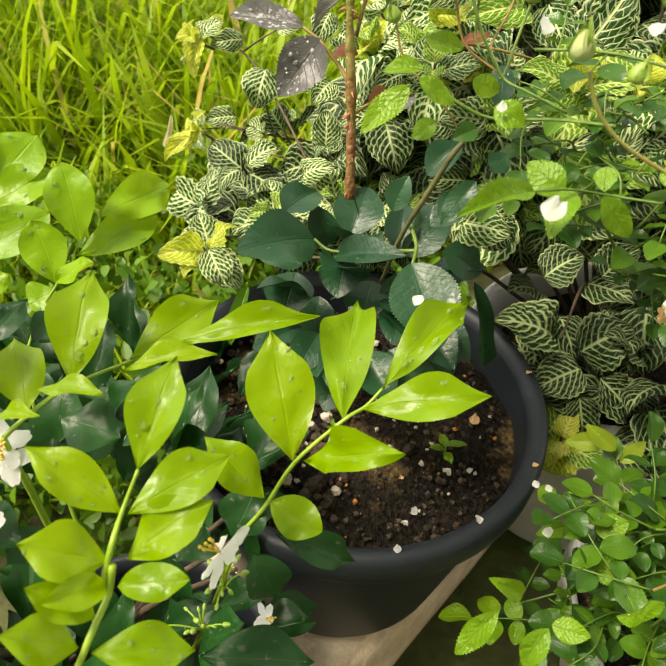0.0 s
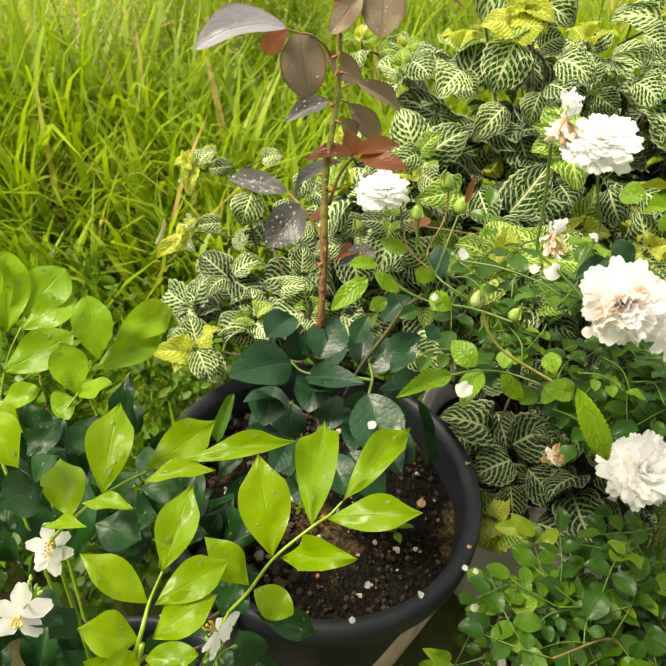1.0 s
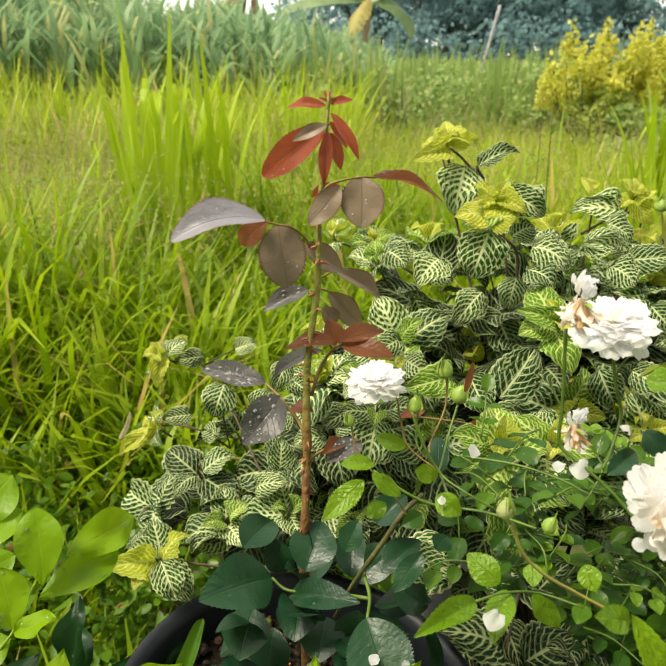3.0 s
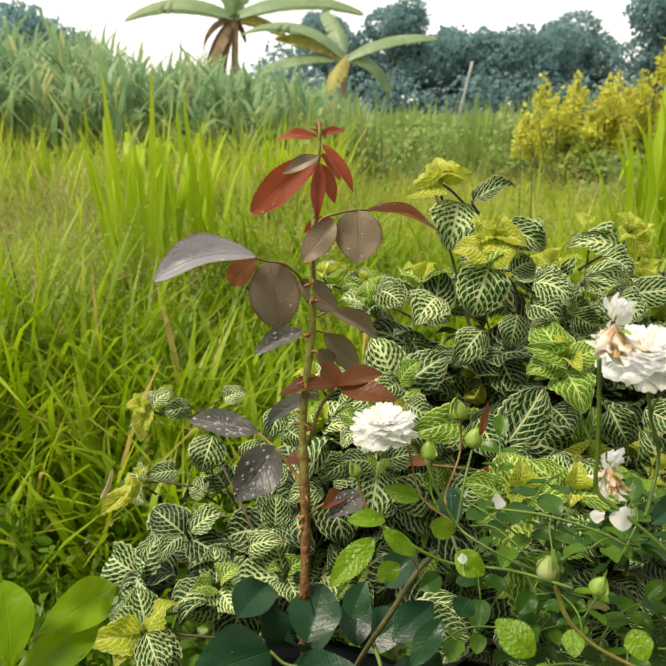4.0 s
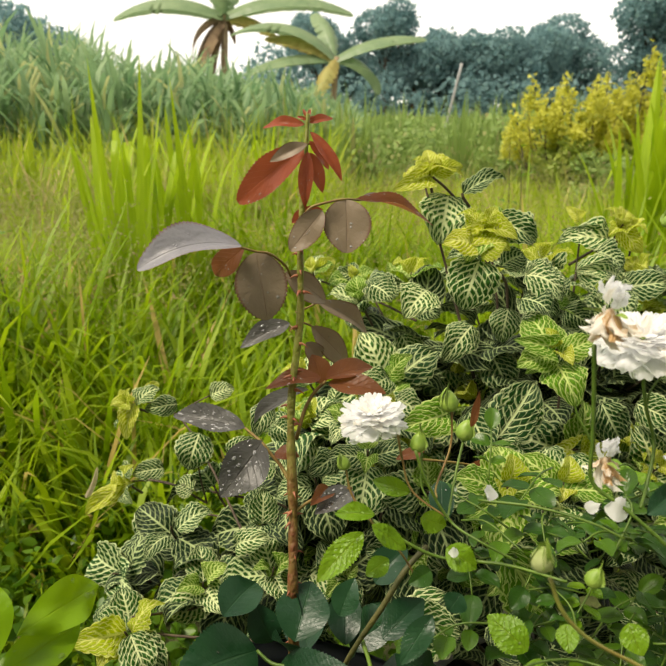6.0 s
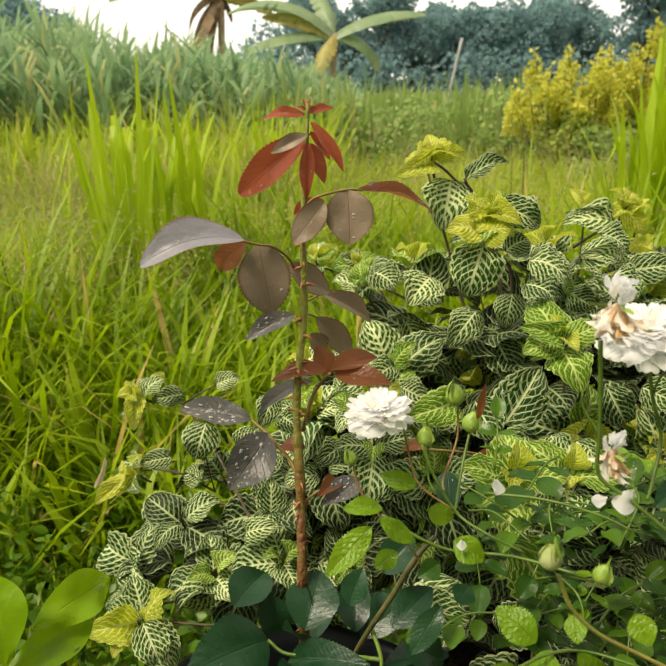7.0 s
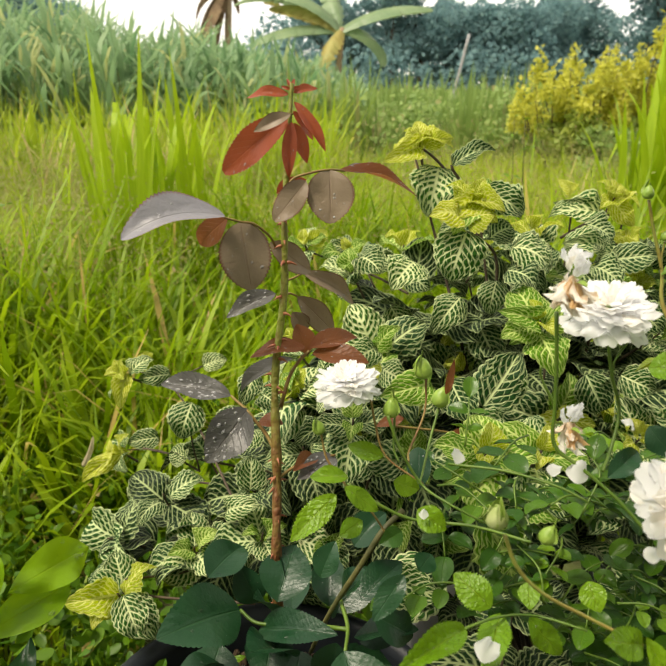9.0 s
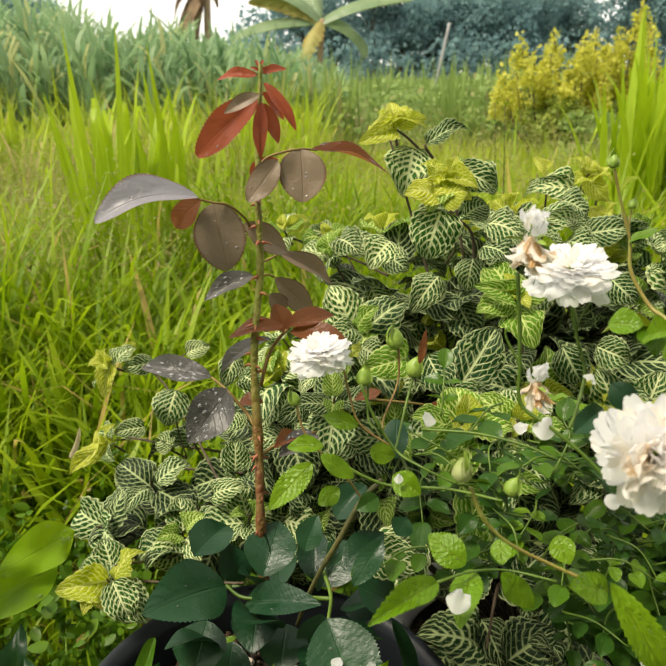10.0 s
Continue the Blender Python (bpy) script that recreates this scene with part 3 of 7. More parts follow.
        for ring, (q, h) in enumerate(((1.0, 0.0), (0.75, 0.62), (0.0, 1.0))):
            for k in range(6 if ring < 2 else 1):
                t = k * math.pi / 3 + 0.4
                vs.append((x + rx * q * math.cos(t), y + ry * q * math.sin(t), z + rz * h))
                uvs.append((0.5 + x * 0.5, y))
        for k in range(6):
            k2 = (k + 1) % 6
            fs.append((at + k, at + k2, at + 6 + k2, at + 6 + k))
            fs.append((at + 6 + k, at + 6 + k2, at + 12))
            slots += [1, 1]
    return mesh_of(kind + "_leaf", vs, fs, [MAT["fresh"], MAT["bead" if kind in ("rose", "round", "rosewet", "roselong") else "drop"]], True, uvs, slots)


LEAF = {k: [leaf_mesh(k, 17 * i + len(k)) for i in range(6)] for k in
        ("jasmine", "jasround", "jasob", "rose", "roselong", "rosewet", "rosebig", "round", "wrose", "wrosefine", "var", "varnew", "strap")}
turn_of = random.Random(5)


def leaf_pose(base, tip, width, turn):
    b, t = Vector(base), Vector(tip)
    way = (t - b).normalized()
    ref = Vector((0, 0, 1)) if abs(way.z) < 0.9 else Vector((0, -1, 0))
    x = way.cross(ref).normalized()
    z = x.cross(way)
    a = radians(turn)
    x, z = x * math.cos(a) - z * math.sin(a), z * math.cos(a) + x * math.sin(a)
    length = (t - b).length
    m = Matrix((x * width / 2, way * length, z * length)).transposed().to_4x4()
    m.translation = b
    return m


def leaf_facing(plant, base, tip, width, normal, kind, mat):
    """A leaf whose upper side looks along normal."""
    b, t = Vector(base), Vector(tip)
    length = (t - b).length
    way = (t - b).normalized()
    x = way.cross(Vector(normal)).normalized()
    m = Matrix((x * width / 2, way * length, x.cross(way) * length)).transposed().to_4x4()
    m.translation = b
    return part("leaf", turn_of.choice(LEAF[kind]), plant, m, "", MAT[mat])


def leaf(plant, base, tip, width, turn, kind, mat, name="leaf"):
    me = turn_of.choice(LEAF[kind])
    return part(name, me, plant, leaf_pose(base, tip, width, turn), "", MAT[mat])


def petal_mesh(seed, ruffle=0.12, cup=0.5):
    """A petal one unit long, narrow at the foot, with a frilled broad end."""
    rng = random.Random(seed)
    vs, fs = [], []
    ph = rng.uniform(0, 6)
    for i in range(8):
        v = i / 7
        w = 0.16 + 0.84 * math.sin(min(1.0, v ** 1.1) * math.pi * 0.78) ** 0.7
        for j in range(9):
            a = -1 + j / 4
            y = v * (1 - 0.34 * a ** 4 * v * v) - (0.04 if j == 4 and i == 7 else 0)
            z = cup * (v * v * 0.45 - 0.35 * (a * w) ** 2 * (1 - v * 0.5)) + ruffle * math.sin(4.5 * a + ph) * v * v + ruffle * 0.5 * math.sin(7 * a - ph) * v ** 3
            vs.append((a * w * 0.55, y, z))
    for i in range(7):
        for j in range(8):
            q = i * 9 + j
            fs.append((q, q + 1, q + 10, q + 9))
    return mesh_of("petal", vs, fs, [MAT["petal"]])


PETAL = [petal_mesh(i, 0.024 + 0.012 * (i % 4), 0.10 + 0.05 * (i % 3)) for i in range(6)]


CRUMPLED = [petal_mesh(40 + i, 0.16 + 0.04 * (i % 3), 0.8 + 0.2 * (i % 2)) for i in range(6)]


def ball_data(center, rx, rz, n=10, rings=7, point=0.0):
    vs, fs = [], []
    for i in range(rings + 1):
        t = math.pi * i / rings
        r = math.sin(t) * rx * (1 - point * (1 - math.cos(t)) / 2 * 0.9)
        z = -math.cos(t) * rz
        for k in range(n):
            a = 2 * math.pi * k / n
            vs.append((center[0] + r * math.cos(a), center[1] + r * math.sin(a), center[2] + z))
    for i in range(rings):
        for k in range(n):
            k2 = (k + 1) % n
            fs.append((i * n + k, i * n + k2, (i + 1) * n + k2, (i + 1) * n + k))
    return vs, fs


def axis_pose(at, axis, size=1.0):
    m = Vector(axis).to_track_quat("Z", "Y").to_matrix().to_4x4()
    return Matrix.Translation(at) @ m @ Matrix.Scale(size, 4)


FLAT = ((15, 1.0, -24), (17, 1.0, -12), (18, 0.98, -3), (17, 0.91, 6), (15, 0.80, 15), (12, 0.67, 26), (9, 0.53, 38), (7, 0.40, 54), (5, 0.28, 72))
ROUND = ((13, 1.0, -35), (14, 1.0, -12), (14, 1.0, 8), (14, 0.95, 24), (12, 0.88, 40), (9, 0.78, 56), (6, 0.66, 74))


def rose_flower(plant, at, axis, radius, seed, tone="petal", rings=FLAT, name="flower", mixed="cream", share=0.06, label="", shapes=None, heart="cream", heart_share=0.3):
    """A small double rose: a green cup with rings of frilled petals; heart: the tone of some inner petals."""
    rng = random.Random(seed)
    m = axis_pose(at, axis)
    vs, fs = ball_data((0, 0, -0.1 * radius), radius * 0.20, radius * 0.26)
    cup = part(name, mesh_of("flower_cup", vs, fs, [MAT["bud"]]), plant, m, label)
    for level, (count, reach, rise) in enumerate(rings):
        for k in range(count):
            a = 2 * math.pi * (k + 0.5 * (level % 2) + rng.uniform(-0.3, 0.3)) / count
            up = radians(rise + rng.uniform(-12, 12))
            r = radius * reach * rng.uniform(0.86, 1.10)
            out = Vector((math.cos(a), math.sin(a), 0))
            way = out * math.cos(up) + Vector((0, 0, 1)) * math.sin(up)
            nrm = -out * math.sin(up) + Vector((0, 0, 1)) * math.cos(up)
            x = way.cross(nrm)
            s = r * rng.uniform(0.38, 0.60)
            q = Matrix((x * s, way * r, nrm * r * 0.9)).transposed().to_4x4()
            q.translation = out * radius * 0.06 + Vector((0, 0, 0.0022 * (rise + 20) * radius))
            inner = level >= len(rings) - 3
            pick = heart if inner and rng.random() < heart_share else mixed if rng.random() < share else tone
            part("petal", rng.choice(shapes or PETAL), cup, m @ q, "", MAT[pick])
    return cup


def withered_flower(plant, at, size, seed, label):
    """A collapsed bloom: a crumpled white tuft above limp brown petals that hang down."""
    rng = random.Random(seed)
    m = Matrix.Translation(at)
    vs, fs = ball_data((0, 0, 0), size * 0.22, size * 0.3)
    cup = part("flower", mesh_of("flower_cup", vs, fs, [MAT["stained"]]), plant, m, label)
    for k in range(34):
        low = k < 20
        core = k < 4
        a = rng.uniform(-2.2, -0.9) if core else rng.uniform(0, 6.28)
        up = radians(rng.uniform(-84, -70) if core else rng.uniform(-86, -58) if low else rng.uniform(30, 88))
        way = Vector((math.cos(a) * math.cos(up), math.sin(a) * math.cos(up), math.sin(up)))
        length = size * (1.15 if core else rng.uniform(0.8, 1.35) if low else rng.uniform(0.6, 0.95))
        base = Vector((math.cos(a), math.sin(a), 0)) * size * (0.50 if core else 0.30 if low else rng.uniform(0.0, 0.4)) + Vector((0, 0, 0.1 * size if core else rng.uniform(-0.4, 0.5) * size if low else rng.uniform(0.3, 0.9) * size))
        tone = "brown" if core else ("stained" if rng.random() < 0.5 else "cream") if low else ("petal" if rng.random() < 0.9 else "cream")
        part("petal", rng.choice(CRUMPLED), cup, m @ leaf_pose(base, base + way * length, length * rng.uniform(0.8, 1.2), rng.uniform(-60, 60)), "", MAT[tone])
    for k in range(3):
        a = 2.1 * k + 0.6
        out = Vector((math.cos(a), math.sin(a), 0.1))
        part("sepal", LEAF["strap"][k], cup, m @ leaf_pose(out * size * 0.3, out * size * 1.2, size * 0.35, 20), "", MAT["bud"])
    return cup


def bud(plant, at, axis, length, seed, tone="bud"):
    rng = random.Random(seed)
    m = axis_pose(at, axis)
    length *= 0.63
    vs, fs = ball_data((0, 0, 0), length * 0.60, length * 0.56, 14, 10, 0.55)
    body = part("bud", mesh_of("bud", vs, fs, [MAT[tone]]), plant, m)
    for k in range(5):
        a = 2 * math.pi * k / 5 + rng.uniform(-0.2, 0.2)
        out = Vector((math.cos(a), math.sin(a), 0))
        b = out * length * 0.44 + Vector((0, 0, -length * 0.30))
        t = out * length * rng.uniform(0.02, 0.16) + Vector((0, 0, length * (1.1 if k == 0 else rng.uniform(0.55, 0.82))))
        part("sepal", LEAF["strap"][k], body, m @ leaf_pose(b, t, length * 0.30, rng.uniform(-20, 20)), "", MAT["bud"])
    return body


# ---- ground, field and distance ----
def ground_height(x, y):
    far = np.clip((np.hypot(x, y) - 9) / 50, 0, 1)
    return 1.6 * far + 0.05 * np.sin(x * 0.6 + 1) * np.sin(y * 0.5) * np.clip((y - 1.5) / 2, 0, 1)


def build_ground():
    ring = np.concatenate(([0.0], np.geomspace(0.3, 900, 46)))
    vs = [(0.0, 0.0, 0.0)]
    n = 72
    for r in ring[1:]:
        for k in range(n):
            a = 2 * math.pi * k / n
            x, y = r * math.cos(a), r * math.sin(a)
            vs.append((x, y, float(ground_height(x, y))))
    fs = [(0, 1 + k, 1 + (k + 1) % n) for k in range(n)]
    for i in range(len(ring) - 2):
        for k in range(n):
            k2 = (k + 1) % n
            fs.append((1 + i * n + k, 1 + (i + 1) * n + k, 1 + (i + 1) * n + k2, 1 + i * n + k2))
    ob = new("ground", mesh_of("ground", vs, fs, [MAT["earth"]]))
    tagged(ob, "dark bare earth under a grassy field", "ground", "", "structure")


build_ground()


def blades(name, x, y, height, width, lean, mat, label, category, z0=None, curve=0.5, flat=0.0):
    """Many bent grass blades in one mesh."""
    rng = np.random.default_rng(len(name) + len(x))
    n = len(x)
    z = ground_height(x, y) - 0.01 if z0 is None else z0
    yaw = rng.uniform(0, 2 * np.pi, n)
    ll = lean * rng.uniform(0.2, 1.0, n) * height
    dx, dy = np.cos(yaw), np.sin(yaw)
    px, py = -dy, dx
    levels = ((0.0, 0.7), (0.38, 1.0), (0.74, 0.75), (1.0, 0.0))
    pts = np.empty((n, 7, 3), np.float32)
    droop = rng.uniform(0.0, curve, n)
    i = 0
    for v, w in levels:
        out = ll * v ** 1.8
        up = height * (v - droop * 0.55 * v ** 3)
        cx, cy, cz = x + dx * out, y + dy * out, z + up
        if w:
            for s in (-1, 1):
                pts[:, i] = np.stack((cx + px * width * w * s * 0.5, cy + py * width * w * s * 0.5, cz), 1)
                i += 1
        else:
            pts[:, i] = np.stack((cx, cy, cz), 1)
    base = (np.arange(n) * 7)[:, None]
    quads = np.concatenate((base + [0, 1, 3, 2], base + [2, 3, 5, 4]), 0)
    tris = base + [4, 5, 6]
    me = bpy.data.meshes.new(name)
    me.vertices.add(n * 7)
    me.vertices.foreach_set("co", pts.ravel())
    loops = np.concatenate((quads.ravel(), tris.ravel())).astype(np.int32)
    me.loops.add(len(loops))
    me.loops.foreach_set("vertex_index", loops)
    me.polygons.add(n * 3)
    starts = np.concatenate((np.arange(2 * n) * 4, 8 * n + np.arange(n) * 3)).astype(np.int32)
    me.polygons.foreach_set("loop_start", starts)
    me.polygons.foreach_set("use_smooth", np.ones(3 * n, bool))
    me.materials.append(mat)
    me.update(calc_edges=True)
    return tagged(new(name, me), label, category, "", "stuff")


def scatter(n, x0, x1, y0, y1, seed, fan=True):
    """Random places in the fan that lies before the camera."""
    rng = np.random.default_rng(seed)
    u = rng.random(n)
    y = np.sqrt(y0 ** 2 + u * (y1 ** 2 - y0 ** 2)) if fan else y0 + u * (y1 - y0)
    x = (x0 + rng.random(n) * (x1 - x0)) * (y if fan else 1)
    return x, y, rng


def seed_heads(name, x, y, tall, count, size, mat, label):
    """Loose flower heads of grass: fine stalks that carry small spikelets."""
    rng = np.random.default_rng(len(x))
    n = len(x)
    z = ground_height(x, y)
    lean = rng.normal(0, 0.12, (n, 2)) * tall[:, None]
    foot = np.stack((x, y, z), 1)
    top = np.stack((x + lean[:, 0], y + lean[:, 1], z + tall), 1)
    w = np.array([0.0012, 0, 0])
    stalk = np.stack((foot - w, foot + w, top), 1).reshape(-1, 3)
    u = 1 - 0.34 * rng.random((n, count, 1))
    spread = 0.22 * tall[:, None, None] * (1.04 - u) * 2.4
    at = foot[:, None] + (top - foot)[:, None] * u + rng.normal(size=(n, count, 3)) * spread
    way = rng.normal(size=(n, count, 3)) + np.array([0, 0, 0.5])
    way /= np.linalg.norm(way, axis=2)[..., None]
    side = np.cross(way, rng.normal(size=(n, count, 3)))
    side /= np.linalg.norm(side, axis=2)[..., None]
    s = size * (0.6 + 0.8 * rng.random((n, count, 1)))
    grains = np.stack((at - way * s, at + side * s * 0.35, at + way * s, at - side * s * 0.35), 2).reshape(-1, 3)
    m = n * count
    tri = np.arange(3 * n).reshape(-1, 3)
    base = 3 * n + (np.arange(m) * 4)[:, None]
    fs = tri.tolist() + (base + [0, 1, 2, 3]).tolist()
    ob = new(name, mesh_of(name, np.concatenate((stalk, grains)).tolist(), fs, [mat], False))
    return tagged(ob, label, "grass", "", "stuff")


def build_field():
    x, y, r = scatter(36000, -1.15, 1.15, 0.8, 3.2, 1)
    tuft = r.integers(0, 900, 36000)
    loose = r.random(36000) < 0.35
    x = np.where(loose, x, x[tuft] + r.normal(0, 0.045, 36000))
    y = np.where(loose, y, y[tuft] + r.normal(0, 0.045, 36000))
    keep = ~((x > -0.36) & (x < 0.85) & (y < 1.15)) & (y > 0.95 + 0.15 * r.random(len(x)))
    x, y = x[keep], y[keep]
    n = len(x)
    tall = 0.17 + 0.50 * r.random(n) ** 1.4
    tall *= 0.70 + 0.55 * (np.sin(x * 3 + 1) * np.sin(y * 2.4) * 0.5 + 0.5)
    tall *= np.clip(0.45 + (y - 0.9) * 0.6, 0.45, 1.0)
    blades("near_grass", x, y, tall, 0.006 + 0.017 * r.random(n) ** 1.8, 0.80, MAT["grass"], "bright yellow-green wild grass, long and uncut", "grass", None, 0.9)
    x, y, r = scatter(800, -0.8, 0.9, 1.5, 8.0, 7)
    blades("tall_grass_stalks", x, y, 0.50 + 0.35 * r.random(len(x)), 0.005 + 0.010 * r.random(len(x)), 0.7, MAT["grass"], "scattered taller grass blades standing above the field", "grass", None, 1.0)
    x, y, r = scatter(2000, -0.75, 0.95, 1.9, 5.5, 17)
    seed_heads("seeding_grass", x, y, 0.38 + 0.26 * r.random(len(x)), 20, 0.0075, MAT["seeds"], "fine seeding grass with loose pale flower heads")
    x, y, r = scatter(900, -0.75, -0.05, 1.9, 4.2, 19)
    seed_heads("loose_seeding_grass", x, y, 0.42 + 0.28 * r.random(len(x)), 26, 0.006, MAT["seeds"], "patch of loose seeding grass among the blades")
    x, y, r = scatter(1700, -0.75, 0.95, 4.5, 9.5, 18)
    seed_heads("far_seeding_grass", x, y, 0.45 + 0.30 * r.random(len(x)), 14, 0.011, MAT["seeds"], "hazy stand of seeding grass across the meadow")
    r = np.random.default_rng(29)
    x, y = r.uniform(-5.0, 5.0, 16000), r.uniform(-1.4, 3.2, 16000)
    keep = (np.abs(x - 0.1) > 0.75 + 0.25 * r.random(16000)) & (np.abs(x) > 1.0 * y - 0.2)
    x, y = x[keep], y[keep]
    blades("side_grass", x, y, 0.10 + 0.24 * r.random(len(x)), 0.008 + 0.012 * r.random(len(x)), 0.85, MAT["grass"], "yellow-green grass beside the pots", "grass")
    x, y = r.uniform(-0.95, -0.16, 2600), r.uniform(0.62, 1.45, 2600)
    blades("near_grass_fringe", x, y, 0.06 + 0.16 * r.random(2600), 0.004 + 0.006 * r.random(2600), 0.9, MAT["grass"], "yellow-green grass among the low weeds", "grass")
    x, y, r = scatter(42000, -0.85, 0.95, 3.0, 8.4, 2)
    n = len(x)
    tall = (0.20 + 0.34 * r.random(n)) * (0.75 + 0.5 * (np.sin(x * 1.3 + 2) * np.sin(y * 1.1) * 0.5 + 0.5))
    blades("field_grass", x, y, tall, 0.006 + 0.007 * r.random(n), 0.8, MAT["meadow"], "long yellow-green meadow grass", "grass", None, 0.9)
    x, y, r = scatter(16000, -0.9, 0.95, 8.5, 34.0, 3)
    n = len(x)
    tall = (0.40 + 0.45 * r.random(n)) * (0.85 + 0.35 * np.sin(x * 0.7) * np.sin(y * 0.4))
    blades("far_grass", x, y, tall, 0.05 + 0.06 * r.random(n), 0.5, MAT["hazegrass"], "tall green grass across the far field, paled for haze", "grass")


build_field()


def leaf_cloud(lobes, n, size, seed, shell=0.55, oval=False):
    """Small folded leaves scattered through the outer part of several lobes: vertices and faces."""
    rng = np.random.default_rng(seed)
    lobes = np.array(lobes, float)
    weight = lobes[:, 3] * lobes[:, 4] * lobes[:, 5]
    pick = rng.choice(len(lobes), n, p=weight / weight.sum())
    d = rng.normal(size=(n, 3))
    d /= np.linalg.norm(d, axis=1)[:, None]
    rad = shell + (1 - shell) * rng.random(n) ** 0.6
    rad *= 1 + 0.16 * np.sin(d[:, 0] * 7 + pick) * np.sin(d[:, 2] * 8 + 2 * pick)
    c = lobes[pick, :3] + d * rad[:, None] * lobes[pick, 3:]
    way = rng.normal(size=(n, 3)) + d * 0.6 - np.array([0, 0, 0.3])
    way /= np.linalg.norm(way, axis=1)[:, None]
    side = np.cross(way, rng.normal(size=(n, 3)))
    side /= np.linalg.norm(side, axis=1)[:, None]
    up = np.cross(side, way)
    s = size * (0.55 + 0.9 * rng.random(n))[:, None]
    if oval:
        ring = ((0.0, 0.0), (0.16, 0.22), (0.45, 0.34), (0.78, 0.24), (1.0, 0.0), (0.78, -0.24), (0.45, -0.34), (0.16, -0.22))
        vs = np.stack([c + way * s * u + side * s * v + up * s * (0.3 * abs(v) - 0.35 * u * u) for u, v in ring], 1).reshape(-1, 3)
        base = (np.arange(n) * 8)[:, None]
        fs = np.concatenate((base + [0, 1, 2, 3], base + [0, 3, 4, 5], base + [0, 5, 6, 7]), 0)
        return vs.tolist(), fs.tolist()
    vs = np.stack((c, c + way * s * 0.5 + side * s * 0.32 + up * s * 0.08, c + way * s, c + way * s * 0.5 - side * s * 0.32 + up * s * 0.08), 1).reshape(-1, 3)
    base = (np.arange(n) * 4)[:, None]
    fs = np.concatenate((base + [0, 1, 2], base + [0, 2, 3]), 0)
    return vs.tolist(), fs.tolist()


def joined(*pieces):
    vs, fs = [], []
    for v, f in pieces:
        at = len(vs)
        vs += list(v)
        fs += [tuple(i + at for i in q) for q in f]
    return vs, fs


def far_tree(x, y, height, spread, seed, label):
    rng = random.Random(seed)
    z = float(ground_height(x, y)) - 0.2
    tree = thing("tree", (x, y, z), label, "tree", "trees at the edge of the field")
    r = height * 0.03
    vs, fs = tube_data([(x, y, z), (x + 0.1, y, z + height * 0.3), (x - 0.2, y, z + height * 0.62)], r, r * 0.5, 8)
    limbs = [(vs, fs)]
    lobes = []
    for k in range(9):
        a, h = rng.uniform(0, 6.3), rng.uniform(0.28, 0.88)
        reach = spread * rng.uniform(0.3, 0.85) * (1.1 - 0.5 * h)
        px, py, pz = x + reach * math.cos(a), y + reach * math.sin(a), z + height * h
        size = spread * rng.uniform(0.42, 0.72)
        lobes.append((px, py, min(pz, z + height - size * 0.7), size, size, size * rng.uniform(0.6, 0.85)))
        limbs.append(tube_data([(x, y, z + height * 0.3), ((x + px) / 2, (y + py) / 2, z + height * (0.3 + h) / 2), (px, py, pz)], r * 0.4, r * 0.12, 6))
    vs, fs = joined(*limbs)
    part("trunk", mesh_of("trunk", vs, fs, [MAT["bark"]]), tree)
    vs, fs = leaf_cloud(lobes, 8200, spread * 0.11, seed, 0.70)
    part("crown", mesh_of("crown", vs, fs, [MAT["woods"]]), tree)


def build_woods():
    rng = random.Random(11)
    spots = ((-24, 62, 7.4, 4.6), (-17.5, 60, 8.0, 4.2), (-13.5, 61, 6.4, 3.6), (8.8, 62, 9.6, 2.4), (11.4, 62, 9.0, 2.2), (14.4, 60, 9.4, 2.6), (17.0, 60, 10.0, 2.8), (20.2, 61, 7.4, 3.2),
             (23.1, 60, 7.4, 3.0), (25.9, 60, 9.0, 3.2), (28.4, 61, 7.6, 3.2), (31.6, 64, 8.8, 2.4), (34.3, 65, 10.0, 2.8), (38.4, 58, 12.2, 3.4), (42.5, 58, 13.5, 4.6))
    for i, (x, y, h, s) in enumerate(spots):
        far_tree(x, y, h, s, 40 + i, "tall dark green broadleaf tree at the field's edge")
    lobes = [(-48 + 2.6 * i + rng.uniform(-1, 1), 66 + rng.uniform(-2, 3), 1.8 + (2.2 if i > 20 else 0.0), rng.uniform(2.6, 3.8), 3.0, rng.uniform(3.2, 4.4)) for i in range(42)]
    for i in range(64):
        x = -26 + 1.2 * i + rng.uniform(-0.5, 0.5)
        y = 55.5 + rng.uniform(-1.5, 1.5)
        high = rng.uniform(1.2, 2.3)
        lobes.append((x, y, float(ground_height(x, y)) + high * 0.55, rng.uniform(1.2, 1.9), 1.2, high))
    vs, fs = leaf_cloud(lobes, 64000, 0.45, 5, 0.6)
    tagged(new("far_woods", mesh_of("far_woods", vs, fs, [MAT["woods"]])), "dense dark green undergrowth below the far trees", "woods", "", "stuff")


build_woods()


def dry_leaf(base, tip, width):
    ob = new("dry_leaf", turn_of.choice(LEAF["strap"]))
    ob.matrix_basis = leaf_pose(base, tip, width, 25)
    ob.material_slots[0].link = 'OBJECT'
    ob.material_slots[0].material = MAT["straw"]
    tagged(ob, "dead straw-coloured leaf caught among the weeds", "dry leaf", "dry leaves in the grass")


dry_leaf((-0.187, 0.842, 0.475), (-0.168, 0.838, 0.520), 0.009)


